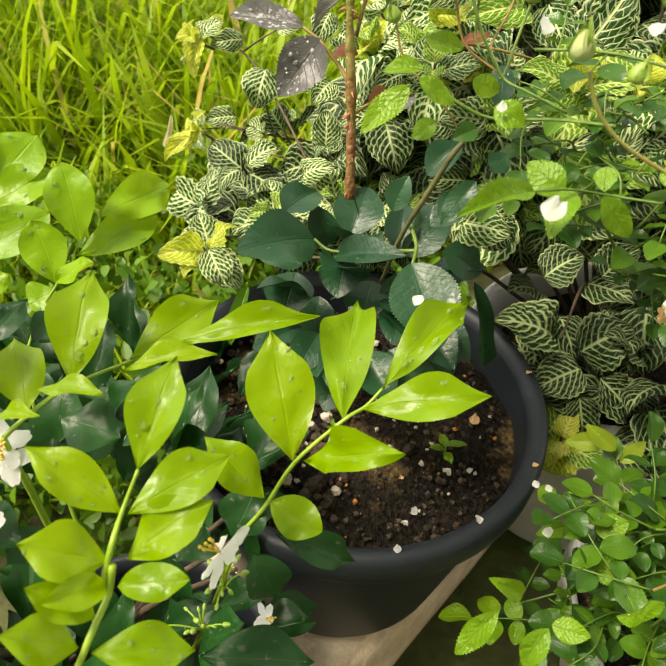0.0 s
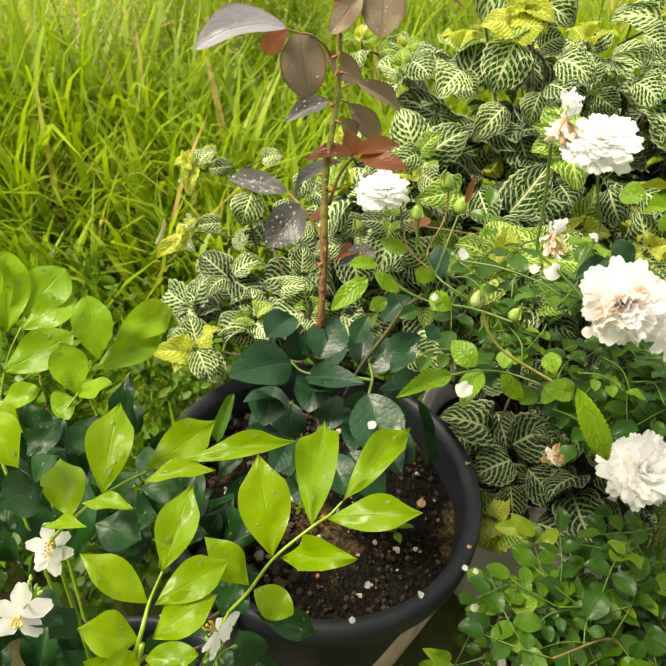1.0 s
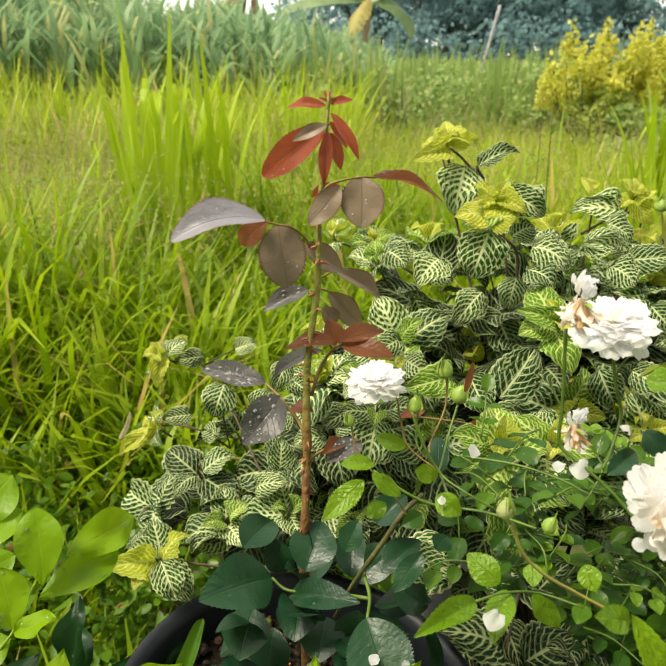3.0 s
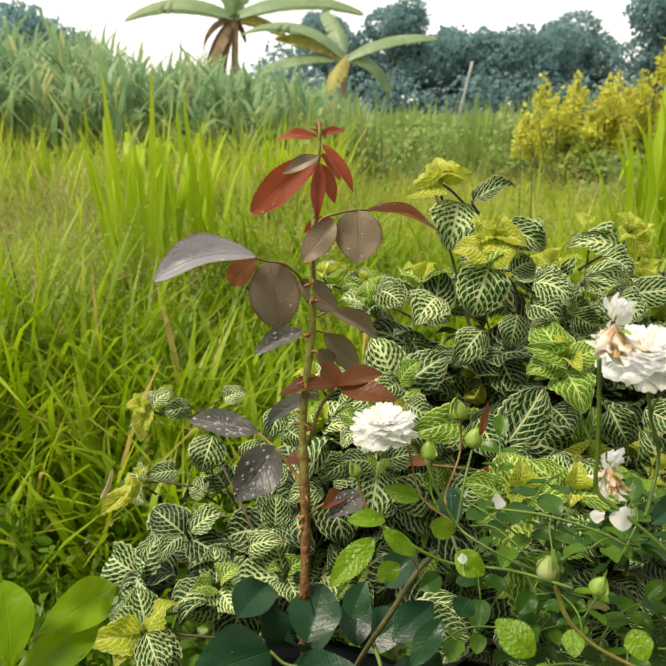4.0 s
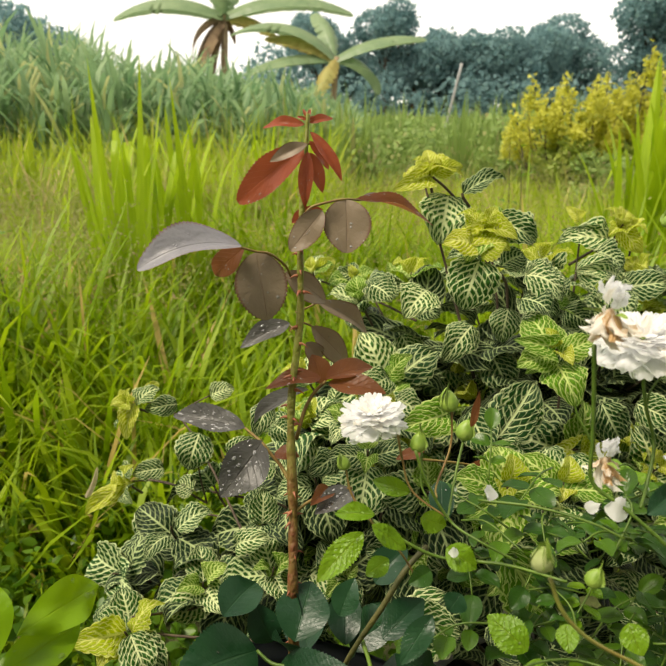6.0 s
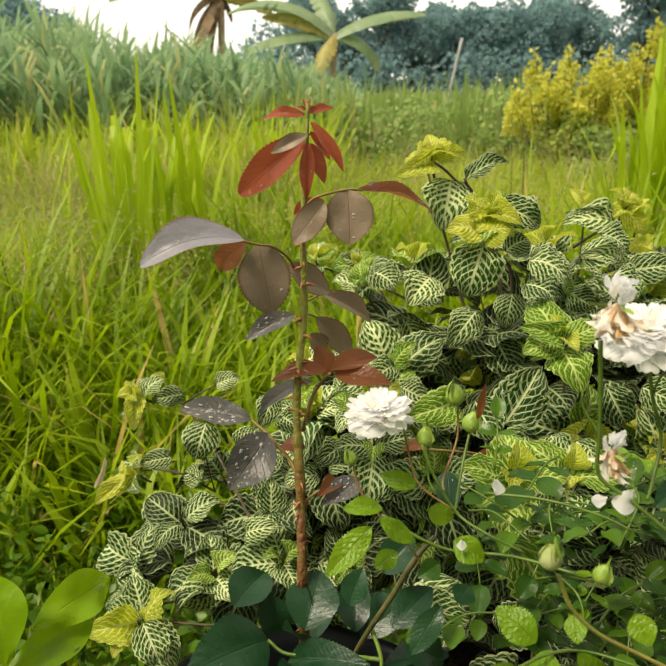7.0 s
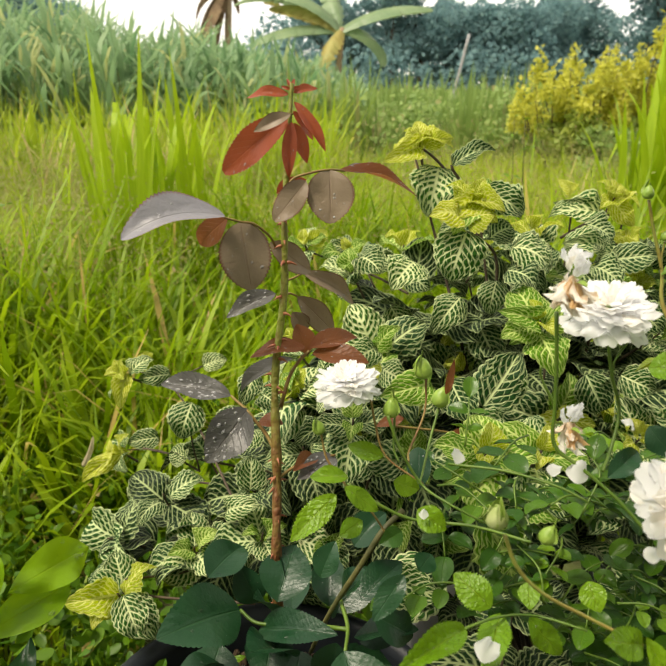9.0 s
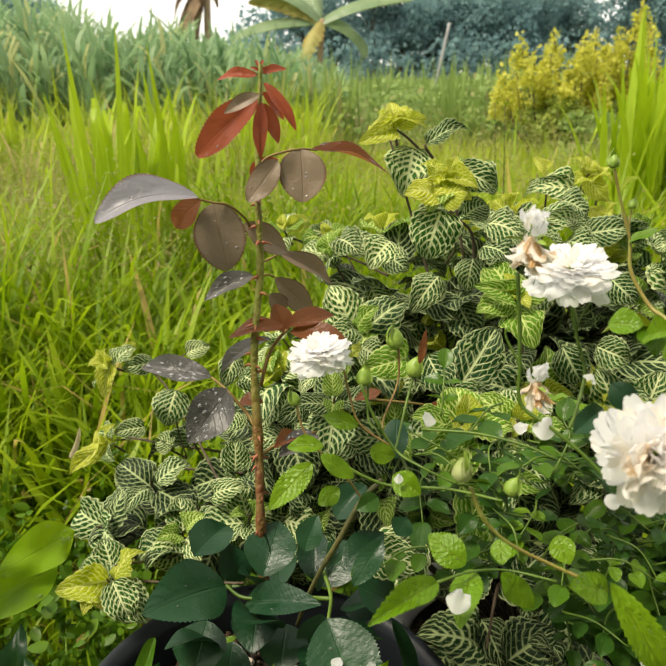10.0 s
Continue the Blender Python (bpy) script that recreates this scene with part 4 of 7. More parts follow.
def build_cane():
    """The stand of tall broad grass at the far side of the field, rising to one side, and the weeds beside it."""
    rng = np.random.default_rng(8)
    n = 1500
    y = 7.2 + rng.random(n) * 6.5
    x = (-0.62 + rng.random(n) * 0.82) * y
    edge = np.clip((0.20 * y - x) / (0.55 * y), 0.0, 1.0)
    edge *= np.clip((y - 5.5) / 3.0, 0.4, 1)
    tall = (0.80 + 0.26 * (1 - edge) + (0.10 + 0.122 * y) * edge ** 0.62) * (0.58 + 0.48 * rng.random(n))
    each = 12
    share = np.tile(np.linspace(0.05, 0.92, each), n) + 0.04 * rng.random(n * each)
    x, y, tall = np.repeat(x, each), np.repeat(y, each), np.repeat(tall, each)
    z = ground_height(x, y) + tall * share * 0.8
    blades("tall_cane_grass", x, y, tall * (0.50 - 0.20 * share) + 0.1, 0.025 + 0.045 * rng.random(n * each), 1.0, MAT["hazecane"], "stand of tall cane grass with arching leaves, tinted blue-green for haze", "cane grass", z, 1.4)
    n = 6000
    y = 6.6 + rng.random(n) * 7.0
    x = (-0.62 + rng.random(n) * 0.72) * y
    blades("cane_undergrowth", x, y, 0.35 + 0.5 * rng.random(n), 0.02 + 0.03 * rng.random(n), 0.8, MAT["hazeweed"], "tangled green undergrowth at the foot of the cane", "weeds", None, 1.2)
    n = 7600
    y = 4.8 + rng.random(n) * 3.6
    x = (-0.62 + rng.random(n) * 0.78) * y
    blades("tall_meadow_grass", x, y, 0.45 + 0.120 * y * rng.random(n) ** 1.2, 0.008 + 0.020 * rng.random(n) ** 1.5, 0.55, MAT["meadow"], "tall yellow-green meadow grass before the cane", "grass", None, 0.9)
    n = 3600
    y = 5.4 + rng.random(n) * 1.8
    x = (0.10 + rng.random(n) * 0.66) * y
    blades("grass_before_weeds", x, y, 0.26 + 0.34 * rng.random(n), 0.008 + 0.014 * rng.random(n) ** 1.5, 0.6, MAT["meadow"], "yellow-green grass at the edge of the tall weeds", "grass", None, 0.9)
    n = 15000
    y = 7.0 + 6.5 * rng.random(n) ** 1.7
    x = (0.0 + rng.random(n) * 0.78) * y
    tall = (0.66 + 0.026 * y + 0.22 * np.sin(x * 2.3 + 1) * np.sin(y * 1.9 + 0.5 * x)) * (0.50 + 0.62 * rng.random(n))
    blades("tall_weeds", x, y, tall, 0.012 + 0.024 * rng.random(n) ** 1.5, 0.6, MAT["hazeweed"], "tall green weeds along the far side of the field", "weeds", None, 1.2)
    n = 800
    group = rng.integers(0, 40, n)
    y = (7.0 + 2.2 * rng.random(40))[group]
    x = (0.04 + 0.62 * rng.random(40))[group] * y + rng.normal(0, 0.10, n)
    blades("reedy_blades", x, y, 0.92 + 0.50 * rng.random(n), 0.026 + 0.03 * rng.random(n), 0.22, MAT["hazegrass"], "thin upright reedy blades above the weeds", "weeds", None, 0.3)
    lobes = []
    for k in range(170):
        d = 6.7 + 2.6 * rng.random()
        size = 0.10 + 0.16 * rng.random()
        lobes.append(((0.02 + 0.68 * rng.random()) * d, d, 0.25 + 0.62 * rng.random(), size * 1.3, size, size))
    vs, fs = leaf_cloud(lobes, 7500, 0.060, 15, 0.2, True)
    tagged(new("leafy_weeds", mesh_of("leafy_weeds", vs, fs, [MAT["hazeleaf"]])), "leafy green weeds tangled in the far grass", "weeds", "", "stuff")
    lobes = [(3.0 + 1.7 * rng.random(), 5.2 + 0.5 * rng.random(), 0.20 + 0.40 * rng.random(), 0.16, 0.16, 0.14) for k in range(46)]
    vs, fs = leaf_cloud(lobes, 4600, 0.045, 16, 0.2, True)
    tagged(new("weeds_by_shrub", mesh_of("weeds_by_shrub", vs, fs, [MAT["hazeleaf"]])), "green leafy weeds round the foot of the yellow shrub", "weeds", "", "stuff")


build_cane()


def blade_mesh(seed, folded=False):
    """A broad grass blade one unit high."""
    rng = random.Random(seed)
    vs, fs = [], []
    lean, droop = rng.uniform(0.02, 0.20), rng.uniform(0.0, 0.2)
    for i in range(13):
        v = i / 12
        w = 0.5 * min(1, 0.45 + v * 1.6) * (1 - v ** 3.2) + 0.004
        y = lean * v ** 2
        z = v - droop * v ** 4
        if folded and v > 0.8:
            y, z = y + 0.35 * (v - 0.8), 1.6 - v
        for a, d in ((-1, 0.18), (0, 0), (1, 0.18)):
            vs.append((a * w, y - d * w * 0.0, z))
    for i in range(12):
        for j in range(2):
            q = i * 3 + j
            fs.append((q, q + 1, q + 4, q + 3))
    return mesh_of("blade", vs, fs, [MAT["clump"]])


BLADE = [blade_mesh(i, i == 3) for i in range(8)]


def grass_clump(x, y, height, width, count, spread, seed, label, tone="clump"):
    rng = random.Random(seed)
    z = float(ground_height(x, y))
    clump = thing("grass_clump", (x, y, z), label, "grass clump", "broad-bladed clumps in the field")
    for k in range(count):
        a = rng.uniform(0, 6.28)
        r = spread * math.sqrt(rng.random())
        h = height * rng.uniform(0.74, 1.0)
        w = width * rng.uniform(0.6, 1.1)
        m = pose(x + r * math.cos(a), y + r * math.sin(a), z, rng.uniform(-6, 6), rng.uniform(-6, 6), rng.uniform(0, 360)) @ Matrix.Diagonal((w, h, h, 1))
        part("blade", rng.choice(BLADE), clump, m, "", MAT[tone])


grass_clump(-0.36, 2.6, 1.18, 0.046, 24, 0.13, 1, "clump of broad bright green upright grass blades")
grass_clump(-0.16, 2.7, 1.20, 0.042, 14, 0.07, 12, "clump of broad bright green upright grass blades")
grass_clump(0.37, 5.0, 1.12, 0.050, 8, 0.10, 13, "small clump of pale green grass blades")
grass_clump(0.08, 4.6, 0.95, 0.040, 8, 0.14, 14, "small clump of pale green grass blades")
grass_clump(-0.72, 3.1, 0.80, 0.022, 14, 0.14, 2, "clump of broad bright green upright grass blades")
grass_clump(-0.83, 2.05, 0.56, 0.016, 9, 0.06, 7, "clump of yellowing grass blades going dry", "yellowed")
grass_clump(-0.74, 2.30, 0.66, 0.015, 7, 0.05, 8, "clump of yellowing grass blades going dry", "yellowed")
grass_clump(1.82, 2.55, 1.24, 0.052, 110, 0.22, 3, "dense clump of tall broad green grass blades")
grass_clump(0.62, 5.2, 0.98, 0.045, 12, 0.16, 4, "small clump of pale green grass blades")
grass_clump(0.50, 3.6, 0.85, 0.026, 10, 0.12, 5, "small clump of pale green grass blades")


def dry_tuft(x, y):
    """A heap of pale dead straw lodged in the weeds."""
    rng = random.Random(6)
    z = float(ground_height(x, y))
    tuft = thing("dry_straw_tuft", (x, y, z), "pale dry straw tuft bent over in the weeds", "dry grass")
    for k in range(46):
        a = rng.uniform(0, 6.28)
        m = pose(x + 0.10 * math.cos(a), y + 0.10 * math.sin(a), z, rng.uniform(-14, 14), rng.uniform(-16, 16), rng.uniform(0, 360)) @ Matrix.Diagonal((0.022, 1.3, rng.uniform(0.75, 1.06), 1))
        part("blade", rng.choice(BLADE), tuft, m, "", MAT["straw"])


def weed_stalk(x, y, height, leaves, seed):
    rng = random.Random(seed)
    z = float(ground_height(x, y))
    weed = thing("weed_stalk", (x, y, z), "thin dark weed stalk with a few small leaves", "weed", "weed stalks in the meadow")
    line = [Vector((x, y, z)), Vector((x + 0.01, y, z + height * 0.5)), Vector((x - 0.012, y, z + height))]
    stem(weed, line, 0.0035, 0.0015, "oldcane")
    for k in range(leaves):
        u = 0.55 + 0.45 * k / max(1, leaves - 1)
        p = line[0].lerp(line[2], u)
        a = rng.uniform(0, 6.28)
        leaf(weed, p, p + Vector((math.cos(a), 0.4 * math.sin(a), 0.2)) * rng.uniform(0.035, 0.06), 0.026, rng.uniform(-30, 30), "jasround", "bright")


dry_tuft(1.60, 7.5)
weed_stalk(0.995, 2.2, 0.84, 5, 1)
weed_stalk(-0.62, 2.0, 0.62, 6, 2)
weed_stalk(1.35, 3.1, 0.80, 5, 3)


def banana_leaf_mesh(length, width, arch, torn, seed, mat):
    rng = random.Random(seed)
    vs, fs = [], []
    n = 44
    gaps = {i: rng.uniform(0.05, 0.6) for i in range(3, n - 2) if rng.random() < torn}
    for i in range(n + 1):
        v = i / n
        w = width * 0.5 * (math.sin(math.pi * min(1, 0.06 + v * 0.93)) ** 0.55)
        a = arch * v
        y = length * math.sin(a) / arch
        z = length * (1 - math.cos(a)) / arch * -1
        for s in (-1, -0.5, 0, 0.5, 1):
            cut = 1 - gaps.get(i, 0) * (1 if abs(s) == 1 else 0.2) * (1 if s else 0)
            hang = -0.75 * abs(s) ** 1.4 * w * (1 + 0.02 * math.sin(i * 1.3 + s))
            vs.append((s * w * cut, y, z + hang + (0.02 * length if s == 0 else 0)))
    for i in range(n):
        for j in range(4):
            q = i * 5 + j
            fs.append((q, q + 1, q + 6, q + 5))
    return mesh_of("banana_leaf", vs, fs, [MAT[mat]])


def banana(x, y, trunk, leaves, radius, label):
    z = float(ground_height(x, y)) - 0.1
    plant = thing("banana_plant", (x, y, z), label, "banana plant", "banana plants behind the field")
    vs, fs = tube_data([(x, y, z), (x - 0.02, y, z + trunk * 0.5), (x + 0.05, y, z + trunk)], radius, radius * 0.6, 12, 0.2)
    part("trunk", mesh_of("trunk", vs, fs, [MAT["bananastem"]]), plant)
    for i, (yaw, pitch, length, width, arch, torn, mat) in enumerate(leaves):
        m = pose(x + 0.03, y, z + trunk - 0.05, pitch, 0, yaw)
        part("leaf", banana_leaf_mesh(length, width, arch, torn, i + 3, mat), plant, m)


banana(0.16, 16.0, 3.0, ((92, 30, 2.45, 0.66, 1.15, 0.12, "banana"), (-88, 30, 3.0, 0.60, 0.95, 0.1, "banana"), (-75, 14, 1.3, 0.55, 1.0, 0.6, "bananayellow"), (48, 74, 1.9, 0.40, 0.5, 0.2, "banana"), (-20, 64, 2.2, 0.5, 0.9, 0.2, "banana"), (175, 55, 2.0, 0.5, 1.2, 0.3, "banana"),
    (95, 0, 1.35, 0.38, 1.9, 0.6, "bananadry"), (120, -40, 1.5, 0.36, 0.8, 0.7, "bananadry"), (70, -30, 1.3, 0.4, 0.9, 0.7, "bananadry"), (100, -62, 1.6, 0.3, 0.5, 0.7, "bananadry"), (-70, -30, 0.6, 0.25, 1.2, 0.7, "bananadry")), 0.105,
    "banana plant with arching green leaves and dry brown ones hanging")
banana(2.3, 14.0, 2.10, ((90, 52, 2.3, 0.54, 1.45, 0.1, "banana"), (80, 44, 1.5, 0.62, 1.0, 0.55, "bananayellow"), (-88, 34, 1.95, 0.44, 0.75, 0.05, "banana"), (-72, 22, 1.35, 0.50, 1.9, 0.05, "banana"), (10, 65, 1.8, 0.45, 1.0, 0.2, "banana"), (100, 10, 1.9, 0.42, 0.7, 0.2, "banana"), (150, -10, 1.2, 0.4, 1.0, 0.5, "bananayellow")), 0.095,
    "short banana plant with broad drooping leaves")


def golden_bush(x, y, seed):
    """Many leafy upright spires on thin branches, green towards the foot."""
    rng = random.Random(seed)
    z = float(ground_height(x, y))
    bush = thing("golden_shrub", (x, y, z), "yellow-leaved shrub with feathery upright spires in the grass", "shrub")
    twigs, spires, low = [], [], []
    peaks = ((-0.70, 1.36), (-0.36, 1.42), (-0.20, 1.34), (0.10, 1.28), (0.29, 1.62), (0.54, 1.22), (0.72, 1.27), (0.90, 1.20))
    for k in range(110):
        px, top = rng.choice(peaks)
        first = k < len(peaks)
        if first:
            px, top = peaks[k]
        px += 0 if first else rng.gauss(0.03, 0.13)
        h = z + (top if first else top * rng.uniform(0.55, 0.94))
        py = y + rng.uniform(-0.35, 0.35)
        lean = rng.uniform(-0.06, 0.06)
        foot = (x + 0.35 * px + rng.uniform(-0.1, 0.1), y, z)
        knee = (x + 0.8 * px, 0.5 * (y + py), z + 0.5 * (h - z))
        twigs.append(tube_data([foot, knee, (x + px + lean, py, h - 0.02)], 0.012, 0.003, 5))
        for j in range(5):
            u = j / 5
            spires.append((x + px + lean * (1 - u), py, h - 0.05 - 0.30 * u, 0.030 + 0.085 * u, 0.030 + 0.085 * u, 0.07))
    for k in range(40):
        low.append((x + rng.uniform(-0.6, 0.95), y + rng.uniform(-0.3, 0.3), z + rng.uniform(0.25, 0.75), 0.14, 0.14, 0.12))
    vs, fs = joined(*twigs)
    part("trunk", mesh_of("trunk", vs, fs, [MAT["bark"]]), bush)
    vs, fs = leaf_cloud(spires, 19000, 0.038, seed, 0.15, True)
    part("crown", mesh_of("crown", vs, fs, [MAT["golden"]]), bush)
    vs, fs = leaf_cloud(low, 6000, 0.042, seed + 1, 0.2, True)
    part("lower_foliage", mesh_of("lower_foliage", vs, fs, [MAT["olive"]]), bush, None, "greener shaded leaves towards the foot")


golden_bush(3.55, 6.0, 3)
vs, fs = tube_data([(3.85, 12.0, 0.0), (4.05, 12.0, 1.0), (4.25, 12.0, 1.95)], 0.030, 0.026, 8)
tagged(new("pole", mesh_of("pole", vs, fs, [MAT["pole"]])), "pale grey leaning wooden pole in the tall weeds", "pole")


def build_weeds():
    """Low leafy weeds on the ground behind the pots."""
    rng = random.Random(4)
    lobes = []
    for k in range(330):
        y = rng.uniform(0.50, 1.7)
        x = rng.uniform(-0.8, 0.25) * (0.55 + 0.45 * y)
        lobes.append((x, y, rng.uniform(0.04, 0.20), 0.07, 0.07, 0.05))
    vs, fs = leaf_cloud(lobes, 12500, 0.022, 9, 0.2, True)
    tagged(new("ground_weeds", mesh_of("ground_weeds", vs, fs, [MAT["weed"]])), "low leafy green weeds covering the soil", "weeds", "", "stuff")


build_weeds()

# ---- unseen wall and overhang behind the camera, added to block and bounce light ----
def plain_box(name, lo, hi, mat, label):
    x0, y0, z0 = lo
    x1, y1, z1 = hi
    vs = [(x, y, z) for z in (z0, z1) for y in (y0, y1) for x in (x0, x1)]
    fs = [(0, 2, 3, 1), (4, 5, 7, 6), (0, 1, 5, 4), (2, 6, 7, 3), (0, 4, 6, 2), (1, 3, 7, 5)]
    return tagged(new(name, mesh_of(name, vs, fs, [MAT[mat]], False)), label, "wall", "", "structure")


plain_box("light_block_wall", (-6, -1.7, -0.05), (6, -1.5, 2.7), "wall", "plain unseen wall added to block and bounce light")
plain_box("light_block_overhang", (-6.2, -1.8, 2.705), (6.2, -0.65, 2.8), "wall", "plain unseen overhang added to block sky light")

# ---- pots and their bases ----
POT = pose(0.038, 0.450, 0.423, 1.5, 5.5, 0)


def solid(name, sx, sy, sz, bevel, mat, m, label, category):
    bm = bmesh.new()
    bmesh.ops.create_cube(bm, size=1.0)
    bmesh.ops.scale(bm, vec=(sx, sy, sz), verts=bm.verts)
    bmesh.ops.bevel(bm, geom=bm.edges[:], offset=bevel, segments=3, affect='EDGES')
    bmesh.ops.subdivide_edges(bm, edges=[e for e in bm.edges if e.calc_length() > 0.05], cuts=6, use_grid_fill=True)
    for v in bm.verts:
        v.co += v.normal * 0.003 * noise.noise(v.co * 25)
    me = bpy.data.meshes.new(name)
    bm.to_mesh(me)
    bm.free()
    me.materials.append(MAT[mat])
    me.polygons.foreach_set("use_smooth", np.ones(len(me.polygons), bool))
    ob = new(name, me)
    ob.matrix_basis = m
    return tagged(ob, label, category)


solid("paving_block", 0.40, 0.24, 0.13, 0.012, "slab", pose(0.005, 0.455, 0.095, 0, 0, 45), "rough tan concrete block under the black pot", "block")


def plant_pot(m, rim, depth, mat, label, lip=0.022, rim_name="rim"):
    """A round plastic pot: rolled lip, tapered wall, inside wall."""
    pot = thing("plant_pot", m.translation, label, "plant pot")
    body = [(rim * 0.70, -depth), (rim * 0.72, -depth + 0.006), (rim * 0.92, -0.045), (rim * 0.925, -0.012)]
    inner = [(rim * 0.895, -0.012), (rim * 0.88, -0.05), (rim * 0.70, -depth + 0.012), (0.001, -depth + 0.012)]
    vs, fs = spin(inner[::-1] + [(0.001, -depth)][:0] + [])
    ring = [(rim * 0.925, -0.030), (rim * 0.985, -0.034), (rim, -0.028), (rim * 1.003, -0.016), (rim * 0.995, -0.005), (rim * 0.97, 0.0), (rim * 0.935, -0.001), (rim * 0.905, -0.006), (rim * 0.893, -0.016), (rim * 0.888, -0.040)]
    part("body", mesh_of("pot_body", *spin([(0.001, -depth)] + body), [MAT[mat]]), pot, m)
    part("inside", mesh_of("pot_inside", vs, fs, [MAT[mat]]), pot, m)
    part("rim", mesh_of("pot_rim", *spin(ring, 72), [MAT[mat]]), pot, m)
    return pot


plant_pot(POT, 0.175, 0.252, "pot", "black plastic plant pot with a rolled rim, on a tan block")
plant_pot(pose(0.33, 0.60, 0.33), 0.15, 0.30, "whitepot", "white plastic plant pot half hidden by leaves")
plant_pot(pose(0.36, 0.30, 0.26), 0.14, 0.24, "whitepot", "white plastic plant pot under the flowering rose")
plant_pot(pose(-0.16, 0.24, 0.30, 0, 0, 0), 0.13, 0.28, "pot", "black plastic plant pot under the jasmine")


def soil_bed(m, radius, sink, seed, name, label, rough=0.008):
    vs, fs = [(0, 0, 0)], []
    n, rings = 48, 18
    for i in range(1, rings + 1):
        r = radius * i / rings
        for k in range(n):
            a = 2 * math.pi * k / n
            x, y = r * math.cos(a), r * math.sin(a)
            z = rough * (noise.noise((x * 22, y * 22, seed)) + 0.6 * noise.noise((x * 70, y * 70, seed)))
            vs.append((x, y, z - 0.006 * (r / radius) ** 4))
    fs += [(0, 1 + k, 1 + (k + 1) % n) for k in range(n)]
    for i in range(rings - 1):
        for k in range(n):
            k2 = (k + 1) % n
            fs.append((1 + i * n + k, 1 + (i + 1) * n + k, 1 + (i + 1) * n + k2, 1 + i * n + k2))
    ob = new(name, mesh_of(name, vs, fs, [MAT["soil"]]))
    ob.matrix_basis = m @ pose(0, 0, -sink)
    return tagged(ob, label, "soil", "", "stuff")


soil_bed(POT, 0.156, 0.042, 3, "potting_soil", "dark damp potting soil with grit and bits of bark", 0.010)
soil_bed(pose(0.33, 0.60, 0.33), 0.130, 0.04, 5, "potting_soil", "dark potting soil in the white pot")
soil_bed(pose(0.36, 0.30, 0.26), 0.120, 0.04, 6, "potting_soil", "dark potting soil under the flowering rose")
soil_bed(pose(-0.16, 0.24, 0.30), 0.110, 0.04, 7, "potting_soil", "dark potting soil under the jasmine")


def build_grit():
    rng = random.Random(21)
    pieces = []
    for k in range(900):
        a, r = rng.uniform(0, 6.28), 0.146 * math.sqrt(rng.random())
        s = rng.uniform(0.0008, 0.0032) * (1.8 if rng.random() < 0.08 else 1)
        q = POT @ Vector((r * math.cos(a), r * math.sin(a), -0.042 + s * 0.5 + rng.uniform(-0.002, 0.007)))
        v, f = ball_data((0, 0, 0), s, s * rng.uniform(0.5, 1.0), 5, 3)
        v = [tuple(c * rng.uniform(0.65, 1.3) for c in p) for p in v]
        rot = Euler((rng.uniform(0, 3), rng.uniform(0, 3), rng.uniform(0, 6))).to_matrix()
        v = [tuple(q + rot @ Vector(p) * rng.uniform(0.8, 1.2)) for p in v]
        pieces.append((v, f))
    for k in range(150):
        a, r = rng.uniform(1.7, 4.6), 0.143 * math.sqrt(rng.random())
        s = rng.uniform(0.003, 0.0075)
        q = POT @ Vector((r * math.cos(a), r * math.sin(a), -0.042 + rng.uniform(-0.002, 0.004)))
        v, f = ball_data((0, 0, 0), s, s * rng.uniform(0.5, 0.9), 7, 5)
        pieces.append(([tuple(q + Vector(p) * (1 + 0.5 * noise.noise(Vector(p) * 300 + q * 50))) for p in v], f))
    vs, fs = joined(*pieces)
    k = Nodes("grit_mixed")
    geo = k.t.nodes.new("ShaderNodeNewGeometry")
    r = geo.outputs["Random Per Island"]
    col = k.mix(r, (0.008, 0.005, 0.003), (0.08, 0.048, 0.024))
    col = k.mix(k.smooth(r, 0.90, 0.91), col, (0.52, 0.46, 0.38))
    k.base(k.mix(k.smooth(r, 0.97, 0.975), col, (0.50, 0.20, 0.04)), 0.75)
    tagged(new("soil_grit", mesh_of("soil_grit", vs, fs, [k.m], False)), "small clods, grit and pale stones on the soil", "grit", "", "stuff")


build_grit()


def seedling(r, a, size, seed):
    rng = random.Random(seed)
    p = on_pot(r, a, -0.040)
    plant = thing("seedling", p, "tiny green seedling sprouting from the soil", "seedling", "seedlings in the pot")
    top = p + Vector((0, 0, size * 0.5))
    stem(plant, [p, p.lerp(top, 0.5), top], 0.0007, 0.0005, "green")
    for k in range(4):
        b = 1.57 * k + rng.uniform(-0.4, 0.4)
        q = top + Vector((0, 0, -size * 0.1 * k))
        leaf(plant, q, q + Vector((math.cos(b), math.sin(b), 0.35)) * size * rng.uniform(0.4, 0.7), size * 0.3, 0, "jasround", "bright")


def on_pot(r, a, z):
    return POT @ Vector((r * math.cos(a), r * math.sin(a), z))


seedling(0.095, -0.55, 0.028, 1)
seedling(0.118, 1.95, 0.030, 2)
seedling(0.030, -2.3, 0.014, 3)

# ---- the rose with bronze leaves ----
rose = thing("rose_bush", (0.035, 0.42, 0.39), "young rose with thorny stem, red new leaves and bronze ones", "rose bush")
main = [(0.040, 0.470, 0.375), (0.0375, 0.468, 0.52), (0.0365, 0.466, 0.605), (0.0395, 0.486, 0.662), (0.0415, 0.512, 0.730), (0.0510, 0.532, 0.790), (0.053, 0.542, 0.846), (0.058, 0.552, 0.900), (0.061, 0.558, 0.932)]
stem(rose, main, 0.0045, 0.0017, "stemrose", "stem", 0.45)


